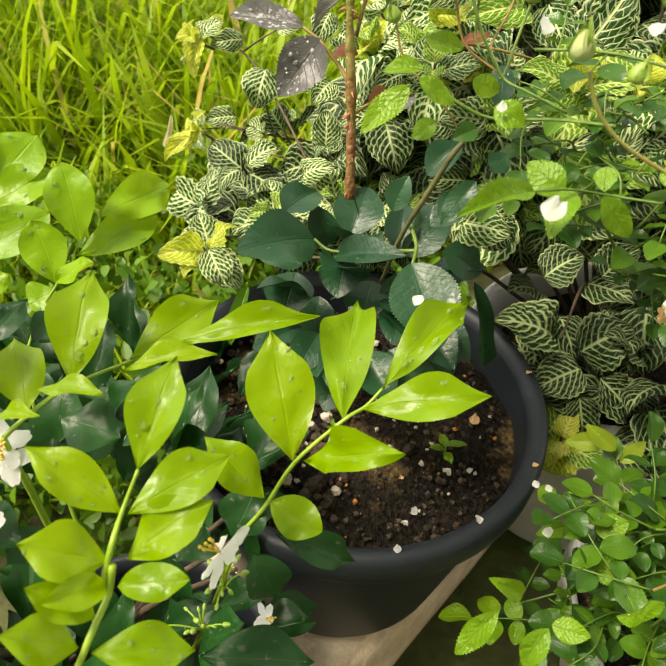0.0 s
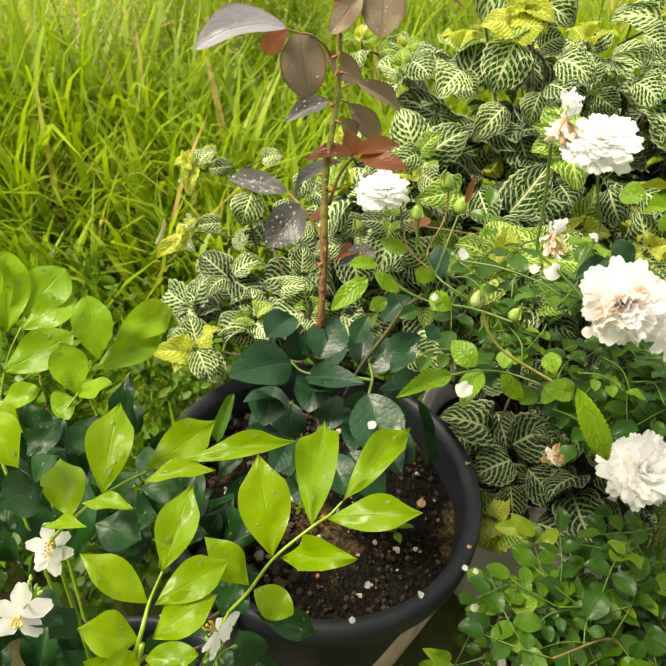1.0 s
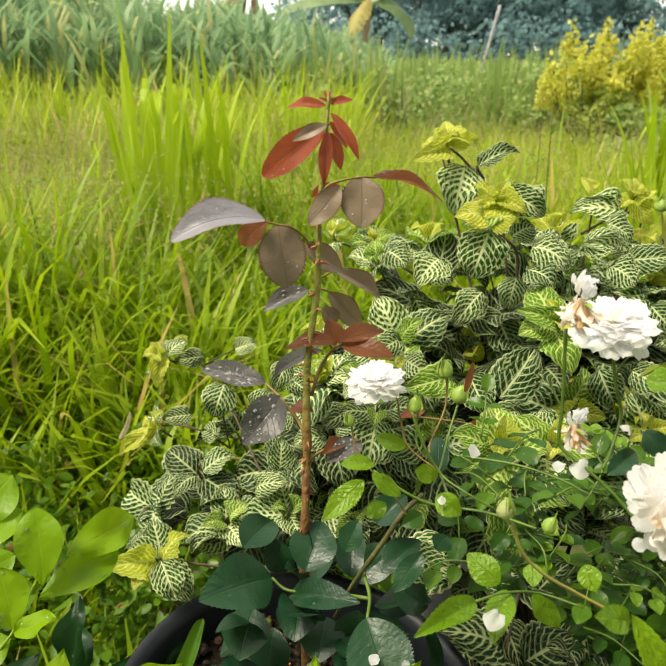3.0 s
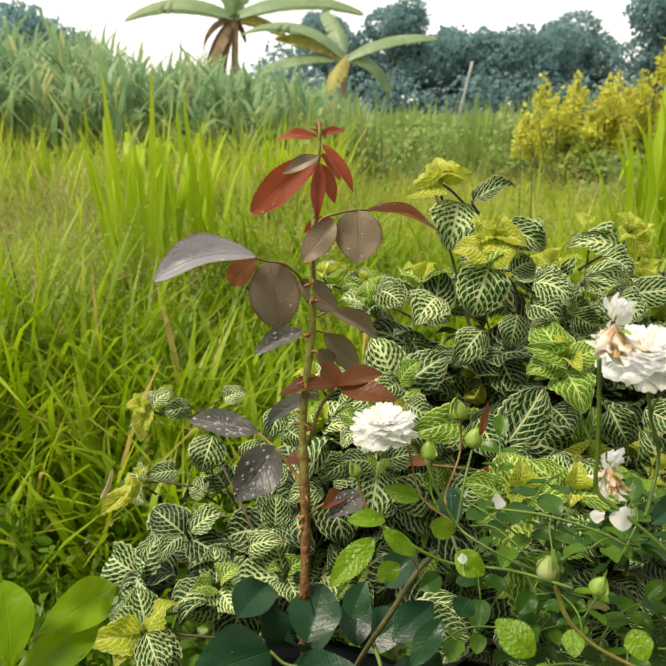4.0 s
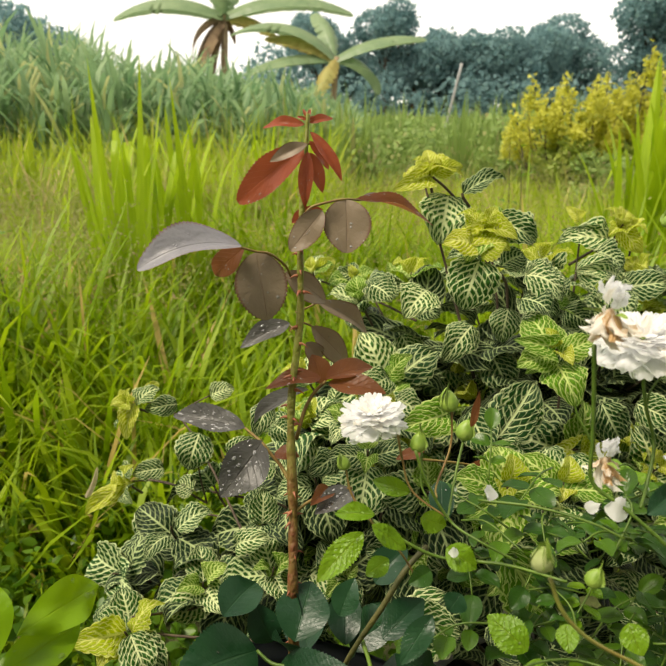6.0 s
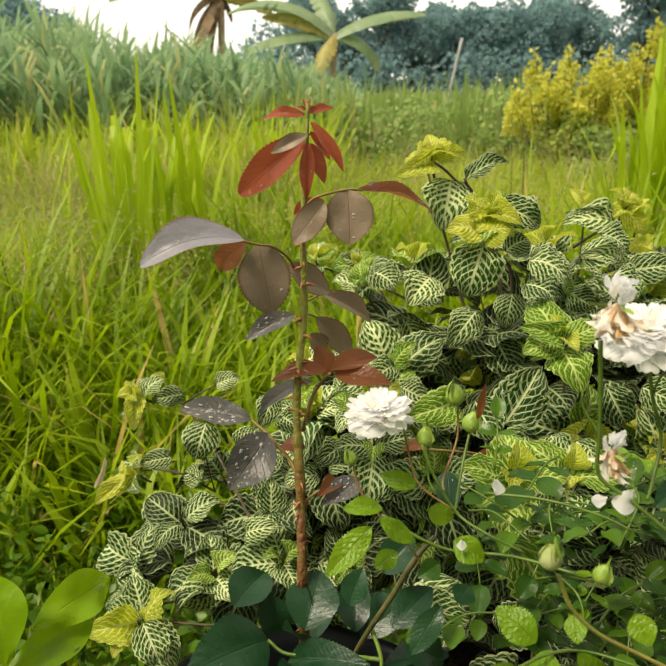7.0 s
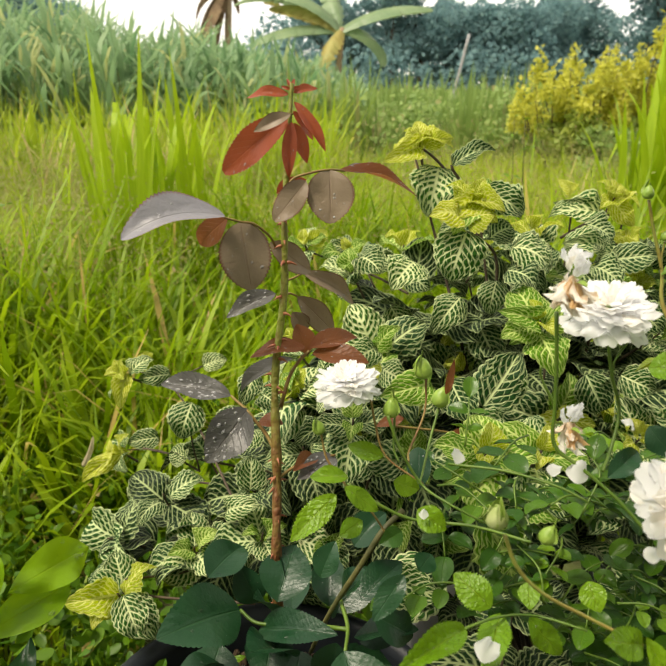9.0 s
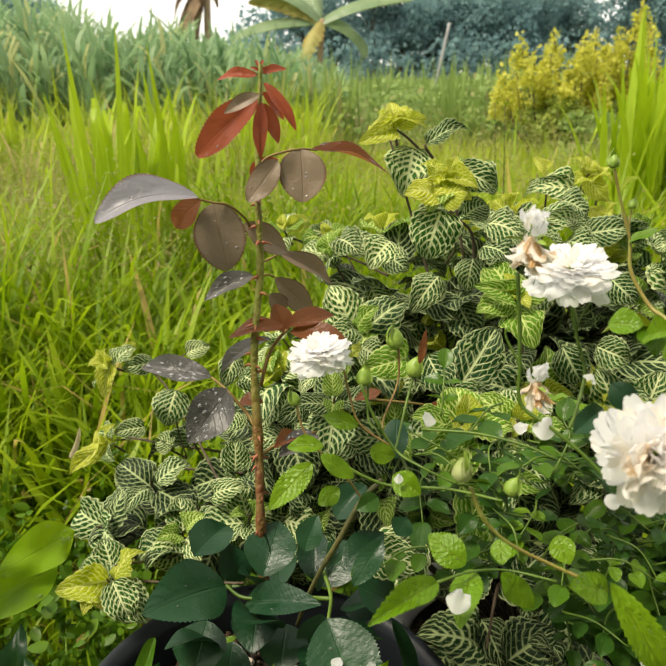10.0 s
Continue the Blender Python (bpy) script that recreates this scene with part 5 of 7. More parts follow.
def thorns(plant, line, count, seed):
    rng = random.Random(seed)
    for k in range(count):
        i = rng.randrange(1, len(line) - 3)
        u = rng.random()
        p = Vector(line[i]).lerp(Vector(line[i + 1]), u)
        a = rng.uniform(0, 6.28)
        out = Vector((math.cos(a), math.sin(a), 0.0))
        size = rng.uniform(0.55, 1.0)
        vs, fs = tube_data([p + out * 0.002, p + out * 0.0055 * size, p + out * 0.0095 * size + Vector((0, 0, -0.002))], 0.0018 * size, 0.0002, 5, 0.0, 2)
        part("thorn", mesh_of("thorn", vs, fs, [MAT["thorn"]]), plant)


thorns(rose, main, 54, 2)
leaf(rose, (0.059, 0.560, 0.925), (0.030, 0.575, 0.922), 0.009, -57, 'rose', 'red')
leaf(rose, (0.062, 0.560, 0.926), (0.080, 0.565, 0.929), 0.007, 52, 'rose', 'red')
leaf(rose, (0.062, 0.556, 0.920), (0.083, 0.545, 0.887), 0.010, 41, 'rose', 'red')
leaf(rose, (0.061, 0.552, 0.914), (0.076, 0.560, 0.894), 0.008, 95, 'rose', 'red')
leaf(rose, (0.060, 0.552, 0.907), (0.057, 0.545, 0.869), 0.0105, 16, 'rose', 'red')
leaf(rose, (0.062, 0.556, 0.906), (0.071, 0.555, 0.878), 0.011, -5, 'rose', 'red')
leaf(rose, (0.059, 0.553, 0.911), (0.011, 0.588, 0.868), 0.024, -96, 'round', 'red')
leaf(rose, (0.059, 0.548, 0.912), (0.033, 0.550, 0.900), 0.010, -68, 'rose', 'bronze')
leaf(rose, (0.060, 0.559, 0.930), (0.058, 0.562, 0.935), 0.003, -35, 'strap', 'red')
leaf(rose, (0.061, 0.559, 0.930), (0.063, 0.562, 0.935), 0.003, 35, 'strap', 'red')
leaf(rose, (0.060, 0.559, 0.928), (0.054, 0.562, 0.930), 0.003, -73, 'strap', 'red')
leaf(rose, (0.061, 0.559, 0.928), (0.067, 0.562, 0.930), 0.003, 69, 'strap', 'red')
leaf(rose, (0.085, 0.540, 0.875), (0.084, 0.527, 0.839), 0.034, 4, 'round', 'bronze')
leaf(rose, (0.068, 0.535, 0.868), (0.045, 0.535, 0.840), 0.020, -71, 'round', 'bronze')
leaf_facing(rose, (0.094, 0.550, 0.874), (0.154, 0.552, 0.853), 0.015, (0.25, -0.45, 0.85), 'rose', 'rust')
leaf(rose, (0.098, 0.552, 0.873), (0.122, 0.560, 0.870), 0.010, 43, 'rose', 'skysheen')
leaf(rose, (0.069, 0.540, 0.868), (0.049, 0.560, 0.856), 0.010, -69, 'rose', 'red')
leaf_facing(rose, (0.011, 0.520, 0.847), (-0.056, 0.503, 0.836), 0.028, (-0.18, -0.54, 0.80), 'roselong', 'skysheen')
leaf(rose, (0.013, 0.525, 0.845), (-0.008, 0.550, 0.821), 0.018, -96, 'rose', 'rust')
leaf(rose, (0.021, 0.530, 0.841), (0.027, 0.525, 0.793), 0.037, -5, 'round', 'bronze')
leaf(rose, (0.042, 0.545, 0.823), (0.074, 0.558, 0.796), 0.020, 86, 'rose', 'bronze')
leaf(rose, (0.069, 0.570, 0.793), (0.117, 0.606, 0.754), 0.017, 72, 'rose', 'bronze')
leaf(rose, (0.047, 0.565, 0.778), (0.008, 0.560, 0.761), 0.017, -46, 'rosewet', 'slate')
leaf(rose, (0.065, 0.575, 0.772), (0.099, 0.600, 0.730), 0.022, 99, 'rose', 'bronze')
leaf(rose, (0.060, 0.570, 0.760), (0.073, 0.580, 0.739), 0.016, 106, 'rose', 'bronze')
leaf(rose, (0.065, 0.520, 0.749), (0.024, 0.517, 0.744), 0.016, -28, 'rose', 'rust')
leaf(rose, (0.068, 0.520, 0.748), (0.108, 0.540, 0.747), 0.019, 26, 'rose', 'rust')
leaf(rose, (0.070, 0.520, 0.744), (0.110, 0.505, 0.740), 0.020, 27, 'rose', 'rust')
leaf(rose, (0.067, 0.525, 0.742), (0.060, 0.535, 0.762), 0.018, -20, 'rose', 'rust')
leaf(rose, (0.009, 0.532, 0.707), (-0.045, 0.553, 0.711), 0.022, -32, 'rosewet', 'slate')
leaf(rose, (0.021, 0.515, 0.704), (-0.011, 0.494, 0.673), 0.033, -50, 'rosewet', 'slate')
leaf(rose, (0.029, 0.510, 0.696), (0.046, 0.500, 0.697), 0.013, 30, 'rose', 'rust')
leaf(rose, (0.057, 0.530, 0.736), (0.017, 0.560, 0.697), 0.015, -44, 'rose', 'slate')
leaf(rose, (0.085, 0.500, 0.666), (0.053, 0.470, 0.668), 0.019, -28, 'rosewet', 'slate')
leaf(rose, (0.069, 0.500, 0.668), (0.050, 0.470, 0.675), 0.013, -27, 'rose', 'rust')
leaf(rose, (0.180, 0.470, 0.692), (0.227, 0.476, 0.677), 0.018, 22, 'rose', 'bronze')
leaf(rose, (0.164, 0.470, 0.697), (0.187, 0.470, 0.688), 0.011, 38, 'rose', 'rust')
leaf(rose, (0.128, 0.430, 0.711), (0.123, 0.410, 0.693), 0.016, -7, 'round', 'deep')
leaf(rose, (0.123, 0.450, 0.722), (0.104, 0.450, 0.717), 0.009, -30, 'rose', 'rust')
leaf(rose, (0.009, 0.430, 0.595), (-0.042, 0.395, 0.611), 0.043, -34, 'rosebig', 'deep')
leaf(rose, (0.035, 0.440, 0.589), (0.051, 0.475, 0.609), 0.038, 7, 'rosebig', 'deep')
leaf(rose, (0.021, 0.420, 0.585), (0.069, 0.385, 0.608), 0.023, 27, 'rosebig', 'deep')
leaf(rose, (0.030, 0.420, 0.583), (0.023, 0.390, 0.572), 0.032, -4, 'rosebig', 'deep')
leaf(rose, (0.068, 0.360, 0.621), (0.081, 0.315, 0.591), 0.042, 13, 'rosebig', 'deep')
leaf(rose, (0.086, 0.400, 0.620), (0.118, 0.420, 0.630), 0.022, 17, 'rosebig', 'deep')
leaf(rose, (-0.006, 0.430, 0.567), (-0.017, 0.400, 0.547), 0.037, -7, 'rosebig', 'deep')
leaf(rose, (0.049, 0.420, 0.563), (0.040, 0.390, 0.549), 0.035, -0, 'rosebig', 'deep')
leaf(rose, (0.072, 0.410, 0.577), (0.068, 0.400, 0.544), 0.032, 27, 'rosebig', 'deep')
leaf(rose, (0.010, 0.440, 0.535), (0.004, 0.420, 0.504), 0.034, -1, 'rosebig', 'deep')
leaf(rose, (0.100, 0.420, 0.587), (0.129, 0.420, 0.564), 0.029, 39, 'rosebig', 'deep')
leaf(rose, (0.085, 0.420, 0.646), (0.108, 0.430, 0.663), 0.022, 22, 'rosebig', 'deep')
leaf(rose, (-0.013, 0.460, 0.599), (0.012, 0.500, 0.593), 0.031, 19, 'rosebig', 'deep')
leaf(rose, (0.064, 0.430, 0.615), (0.076, 0.440, 0.636), 0.019, 23, 'rosebig', 'deep')
leaf(rose, (0.142, 0.420, 0.468), (0.119, 0.400, 0.573), 0.018, 28, 'strap', 'deep')
leaf(rose, (-0.062, 0.420, 0.506), (-0.046, 0.450, 0.540), 0.016, 5, 'strap', 'fresh')
stem(rose, [(0.054, 0.540, 0.860), (0.059, 0.538, 0.869), (0.071, 0.538, 0.873), (0.085, 0.540, 0.875), (0.098, 0.550, 0.873)], 0.00096, 0.00080, 'redcane')
stem(rose, [(0.048, 0.550, 0.812), (0.043, 0.540, 0.827), (0.031, 0.530, 0.839), (0.021, 0.525, 0.842), (0.010, 0.520, 0.846)], 0.00096, 0.00080, 'redcane')
stem(rose, [(0.051, 0.560, 0.788), (0.061, 0.565, 0.790), (0.070, 0.570, 0.793)], 0.00096, 0.00080, 'redcane')
stem(rose, [(0.050, 0.560, 0.776), (0.058, 0.570, 0.776), (0.065, 0.575, 0.772)], 0.00096, 0.00080, 'redcane')
stem(rose, [(0.050, 0.560, 0.774), (0.047, 0.565, 0.776)], 0.00096, 0.00080, 'redcane')
stem(rose, [(0.045, 0.510, 0.706), (0.052, 0.515, 0.727), (0.060, 0.520, 0.738), (0.068, 0.520, 0.746)], 0.00160, 0.00112, 'redcane')
stem(rose, [(0.039, 0.495, 0.679), (0.033, 0.505, 0.688), (0.026, 0.510, 0.696), (0.020, 0.515, 0.703), (0.009, 0.532, 0.707)], 0.00160, 0.00096, 'redcane')
stem(rose, [(0.039, 0.485, 0.660), (0.052, 0.490, 0.666), (0.068, 0.495, 0.669), (0.085, 0.500, 0.668)], 0.00128, 0.00096, 'redcane')
stem(rose, [(0.108, 0.450, 0.718), (0.141, 0.460, 0.707), (0.164, 0.470, 0.697), (0.188, 0.473, 0.688)], 0.00096, 0.00080, 'redcane')
stem(rose, [(0.061, 0.552, 0.912), (0.055, 0.550, 0.912), (0.052, 0.550, 0.907)], 0.00080, 0.00064, 'redcane')
stem(rose, [(0.073, 0.400, 0.621), (0.074, 0.380, 0.619), (0.069, 0.360, 0.620)], 0.00144, 0.00112, 'cane')
stem(rose, [(0.075, 0.385, 0.612), (0.048, 0.410, 0.596), (0.021, 0.420, 0.591), (0.009, 0.430, 0.595)], 0.00144, 0.00112, 'cane')


def fill_rose():
    """The dark leaves crowded round the foot of the rose."""
    rng = random.Random(13)
    for k in range(34):
        d = Vector((rng.gauss(0, 1), rng.gauss(-0.5, 1), rng.gauss(0.2, 0.7))).normalized()
        p = Vector((0.042 + d.x * 0.055, 0.435 + d.y * 0.050, 0.53 + d.z * 0.055))
        way = (d + Vector((rng.uniform(-0.6, 0.6), rng.uniform(-0.6, 0.2), rng.uniform(-0.6, 0.2)))).normalized()
        s = rng.uniform(0.032, 0.052)
        leaf(rose, p, p + way * s, s * rng.uniform(0.62, 0.75), rng.uniform(-30, 30), "rosebig", "deep")


fill_rose()

# ---- the orange jasmine ----
jasmine = thing("jasmine_shrub", (-0.16, 0.24, 0.26), "orange jasmine with lime-green new shoots over dark glossy leaves", "shrub")
leaf(jasmine, (-0.005, 0.240, 0.590), (-0.014, 0.291, 0.633), 0.035, 4, 'jasmine', 'lime')
leaf(jasmine, (0.021, 0.251, 0.607), (0.035, 0.356, 0.596), 0.031, -4, 'jasmine', 'lime')
leaf(jasmine, (0.042, 0.265, 0.612), (0.098, 0.330, 0.613), 0.023, 9, 'jasmine', 'lime')
leaf(jasmine, (0.031, 0.250, 0.615), (0.091, 0.243, 0.627), 0.023, 22, 'jasmine', 'lime')
leaf(jasmine, (0.002, 0.240, 0.589), (0.046, 0.212, 0.628), 0.021, 31, 'jasmine', 'lime')
leaf(jasmine, (-0.022, 0.235, 0.567), (-0.049, 0.252, 0.598), 0.023, -20, 'jasmine', 'lime')
leaf(jasmine, (-0.017, 0.225, 0.578), (0.008, 0.212, 0.569), 0.021, 20, 'jasround', 'lime')
leaf(jasmine, (-0.114, 0.270, 0.622), (-0.108, 0.325, 0.652), 0.030, 12, 'jasmine', 'lime')
leaf(jasmine, (-0.093, 0.300, 0.609), (-0.048, 0.343, 0.613), 0.029, 31, 'jasmine', 'lime')
leaf(jasmine, (-0.066, 0.295, 0.623), (0.012, 0.306, 0.628), 0.017, 17, 'jasmine', 'lime')
leaf(jasmine, (-0.092, 0.285, 0.615), (-0.043, 0.290, 0.619), 0.016, 6, 'jasmine', 'lime')
leaf(jasmine, (-0.128, 0.250, 0.625), (-0.141, 0.286, 0.641), 0.026, 1, 'jasmine', 'lime')
leaf(jasmine, (-0.119, 0.250, 0.640), (-0.086, 0.243, 0.642), 0.013, 1, 'jasmine', 'lime')
leaf(jasmine, (-0.142, 0.240, 0.632), (-0.109, 0.228, 0.646), 0.009, 2, 'jasmine', 'lime')
leaf(jasmine, (-0.063, 0.200, 0.642), (-0.048, 0.239, 0.667), 0.023, 14, 'jasmine', 'lime')
leaf(jasmine, (-0.071, 0.190, 0.627), (-0.107, 0.206, 0.653), 0.020, -12, 'jasmine', 'lime')
leaf(jasmine, (-0.066, 0.185, 0.634), (-0.027, 0.209, 0.637), 0.022, 21, 'jasmine', 'lime')
leaf(jasmine, (-0.068, 0.175, 0.617), (-0.033, 0.190, 0.633), 0.023, 20, 'jasmine', 'lime')
leaf(jasmine, (-0.074, 0.172, 0.622), (-0.101, 0.168, 0.644), 0.023, -20, 'jasmine', 'lime')
leaf(jasmine, (-0.071, 0.165, 0.615), (-0.042, 0.165, 0.617), 0.015, 19, 'jasround', 'lime')
leaf(jasmine, (-0.075, 0.165, 0.616), (-0.090, 0.150, 0.633), 0.013, -32, 'jasround', 'lime')
leaf(jasmine, (-0.078, 0.155, 0.612), (-0.097, 0.155, 0.636), 0.014, -18, 'jasround', 'lime')
leaf(jasmine, (-0.080, 0.145, 0.603), (-0.043, 0.150, 0.589), 0.020, 14, 'jasmine', 'lime')
leaf(jasmine, (-0.083, 0.145, 0.608), (-0.103, 0.140, 0.632), 0.019, -21, 'jasmine', 'lime')
leaf(jasmine, (-0.155, 0.430, 0.602), (-0.163, 0.460, 0.649), 0.033, 3, 'jasob', 'apple')
leaf(jasmine, (-0.144, 0.450, 0.610), (-0.101, 0.500, 0.605), 0.033, 48, 'jasob', 'apple')
leaf(jasmine, (-0.160, 0.430, 0.591), (-0.112, 0.480, 0.591), 0.030, 47, 'jasob', 'apple')
leaf(jasmine, (-0.172, 0.410, 0.582), (-0.183, 0.430, 0.622), 0.031, -6, 'jasob', 'apple')
leaf(jasmine, (-0.168, 0.400, 0.590), (-0.132, 0.385, 0.615), 0.018, 32, 'jasob', 'apple')
leaf(jasmine, (-0.220, 0.460, 0.628), (-0.190, 0.500, 0.651), 0.040, 38, 'jasob', 'apple')
leaf(jasmine, (-0.220, 0.450, 0.621), (-0.179, 0.480, 0.632), 0.032, 34, 'jasob', 'apple')
leaf(jasmine, (-0.233, 0.420, 0.599), (-0.178, 0.450, 0.615), 0.036, 38, 'jasob', 'apple')
leaf(jasmine, (-0.244, 0.460, 0.614), (-0.249, 0.480, 0.692), 0.042, 16, 'jasob', 'apple')
leaf(jasmine, (-0.234, 0.400, 0.578), (-0.203, 0.410, 0.591), 0.021, 34, 'jasob', 'apple')
leaf(jasmine, (-0.238, 0.420, 0.600), (-0.252, 0.440, 0.646), 0.030, 6, 'jasob', 'apple')
leaf(jasmine, (-0.179, 0.280, 0.696), (-0.147, 0.250, 0.674), 0.026, 3, 'jasmine', 'lime')
leaf(jasmine, (-0.193, 0.300, 0.681), (-0.160, 0.290, 0.661), 0.019, 11, 'jasmine', 'lime')
leaf(jasmine, (-0.233, 0.450, 0.618), (-0.231, 0.490, 0.676), 0.038, 23, 'jasob', 'apple')
leaf(jasmine, (-0.237, 0.420, 0.660), (-0.211, 0.430, 0.694), 0.018, 73, 'jasob', 'lime')
leaf(jasmine, (-0.243, 0.410, 0.580), (-0.253, 0.420, 0.625), 0.029, 34, 'jasob', 'apple')
leaf(jasmine, (-0.175, 0.410, 0.576), (-0.193, 0.400, 0.571), 0.027, -37, 'jasob', 'apple')
leaf(jasmine, (-0.157, 0.340, 0.623), (-0.176, 0.310, 0.615), 0.021, -26, 'jasmine', 'jade')
leaf(jasmine, (-0.140, 0.350, 0.604), (-0.155, 0.320, 0.607), 0.023, -31, 'jasmine', 'jade')
leaf(jasmine, (-0.144, 0.260, 0.643), (-0.162, 0.240, 0.654), 0.030, -38, 'jasmine', 'jade')
leaf(jasmine, (-0.115, 0.250, 0.619), (-0.085, 0.240, 0.614), 0.028, 18, 'jasmine', 'jade')
leaf(jasmine, (-0.104, 0.310, 0.578), (-0.070, 0.310, 0.577), 0.024, 19, 'jasmine', 'jade')
leaf(jasmine, (-0.020, 0.240, 0.524), (0.025, 0.240, 0.489), 0.021, 29, 'jasmine', 'jade')
leaf(jasmine, (-0.026, 0.250, 0.560), (-0.042, 0.230, 0.538), 0.028, -19, 'jasmine', 'jade')
leaf(jasmine, (-0.028, 0.210, 0.558), (-0.018, 0.200, 0.528), 0.024, -32, 'jasmine', 'jade')
leaf(jasmine, (-0.102, 0.240, 0.598), (-0.117, 0.220, 0.607), 0.021, -34, 'jasmine', 'jade')
leaf(jasmine, (-0.156, 0.220, 0.592), (-0.128, 0.200, 0.591), 0.022, 13, 'jasmine', 'jade')
leaf(jasmine, (-0.050, 0.220, 0.568), (-0.061, 0.200, 0.570), 0.024, -23, 'jasmine', 'jade')
leaf(jasmine, (-0.053, 0.170, 0.535), (0.001, 0.170, 0.521), 0.028, 14, 'jasmine', 'jade')
leaf(jasmine, (-0.130, 0.220, 0.574), (-0.140, 0.200, 0.575), 0.022, -37, 'jasmine', 'jade')
leaf(jasmine, (-0.094, 0.270, 0.589), (-0.121, 0.250, 0.602), 0.026, -48, 'jasmine', 'jade')
stem(jasmine, [(-0.036, 0.230, 0.543), (-0.022, 0.235, 0.559), (-0.004, 0.240, 0.589), (0.021, 0.250, 0.607), (0.033, 0.258, 0.608), (0.042, 0.265, 0.613)], 0.00136, 0.00074, 'green')
stem(jasmine, [(-0.139, 0.240, 0.619), (-0.129, 0.250, 0.623), (-0.115, 0.270, 0.621), (-0.093, 0.300, 0.608), (-0.063, 0.297, 0.622)], 0.00136, 0.00074, 'green')
stem(jasmine, [(-0.079, 0.165, 0.609), (-0.072, 0.175, 0.628), (-0.070, 0.190, 0.630), (-0.063, 0.200, 0.642)], 0.00149, 0.00074, 'green')
stem(jasmine, [(-0.072, 0.170, 0.622), (-0.076, 0.165, 0.609), (-0.079, 0.150, 0.609), (-0.085, 0.140, 0.600)], 0.00149, 0.00136, 'green')
stem(jasmine, [(-0.207, 0.380, 0.529), (-0.186, 0.400, 0.566), (-0.171, 0.410, 0.584), (-0.162, 0.430, 0.602)], 0.00124, 0.00074, 'green')
stem(jasmine, [(-0.238, 0.380, 0.559), (-0.239, 0.420, 0.580), (-0.233, 0.440, 0.602), (-0.222, 0.455, 0.621)], 0.00124, 0.00074, 'green')


def fill_jasmine():
    """The older dark foliage below the shoots."""
    rng = random.Random(31)
    for k in range(330):
        d = Vector((rng.gauss(0, 1), rng.gauss(0, 1), abs(rng.gauss(0, 0.8)))).normalized()
        c = Vector((-0.20, 0.30, 0.33)) + Vector((d.x * 0.22, d.y * 0.24, d.z * 0.20)) * rng.uniform(0.55, 1.0)
        if k % 4 == 0:
            c = Vector((-0.17, 0.17, 0.34)) + Vector((d.x * 0.17, d.y * 0.11, d.z * 0.16)) * rng.uniform(0.5, 1.0)
        if (c.x > -0.05 and c.y > 0.21) or c.y < 0.09:
            continue
        way = (d + Vector((rng.uniform(-0.7, 0.7), rng.uniform(-0.7, 0.7), rng.uniform(-0.3, 0.3)))).normalized()
        leaf(jasmine, c, c + way * rng.uniform(0.045, 0.075), rng.uniform(0.026, 0.036), rng.uniform(-40, 40), "jasmine", "jade")
    for k in range(9):
        a = rng.uniform(0, 6.28)
        end = Vector((-0.17 + 0.13 * math.cos(a), 0.29 + 0.13 * math.sin(a), 0.48))
        stem(jasmine, [(-0.16, 0.24, 0.26), Vector((-0.165, 0.26, 0.36)).lerp(end, 0.25), end], 0.004, 0.0015, "bark")
    for a, b in (((-0.16, 0.24, 0.26), (-0.036, 0.230, 0.543)), ((-0.16, 0.24, 0.26), (-0.139, 0.240, 0.619)), ((-0.16, 0.24, 0.26), (-0.085, 0.140, 0.600)), ((-0.16, 0.24, 0.26), (-0.207, 0.380, 0.529)), ((-0.16, 0.24, 0.26), (-0.238, 0.380, 0.559))):
        mid = Vector(a).lerp(Vector(b), 0.55) + Vector((0, 0, -0.03))
        stem(jasmine, [a, mid, b], 0.0022, 0.0014, "green")


fill_jasmine()


def jasmine_flower(at, axis, size, seed):
    rng = random.Random(seed)
    m = axis_pose(at, axis)
    vs, fs = ball_data((0, 0, -size * 0.25), size * 0.09, size * 0.3, 8, 5)
    heart = part("flower", mesh_of("flower_tube", vs, fs, [MAT["petal"]]), jasmine, m, "small white five-petalled flower")
    for k in range(5):
        a = 2 * math.pi * k / 5 + rng.uniform(-0.15, 0.15)
        out = Vector((math.cos(a), math.sin(a), 0))
        b, t = out * size * 0.05, out * size * rng.uniform(0.85, 1.0) + Vector((0, 0, -size * rng.uniform(0.05, 0.35)))
        part("petal", PETAL[k], heart, m @ leaf_pose(b, t, size * 1.15, rng.uniform(-15, 15)), "", MAT["petal"])
    for k in range(6):
        a = 2 * math.pi * k / 6
        out = Vector((math.cos(a) * 0.16, math.sin(a) * 0.16, 0.42 if k else 0.62)) * size
        vs, fs = joined(tube_data([(0, 0, 0), out * 0.5, out], size * 0.02, size * 0.02, 5, 0, 2), ball_data(out, size * 0.06, size * 0.06, 6, 4))
        part("stamen", mesh_of("stamen", vs, fs, [MAT["yellow"]]), heart, m)


jasmine_flower((-0.142, 0.237, 0.608), (0.1, -0.5, 0.9), 0.014, 1)
jasmine_flower((-0.150, 0.200, 0.603), (0.2, -0.8, 0.5), 0.019, 2)
jasmine_flower((-0.036, 0.190, 0.593), (-0.5, 0.1, 0.5), 0.017, 3)
jasmine_flower((-0.023, 0.190, 0.528), (0.4, -0.2, 0.2), 0.009, 4)
jasmine_flower((-0.142, 0.240, 0.613), (0.3, -0.5, 0.7), 0.014, 5)

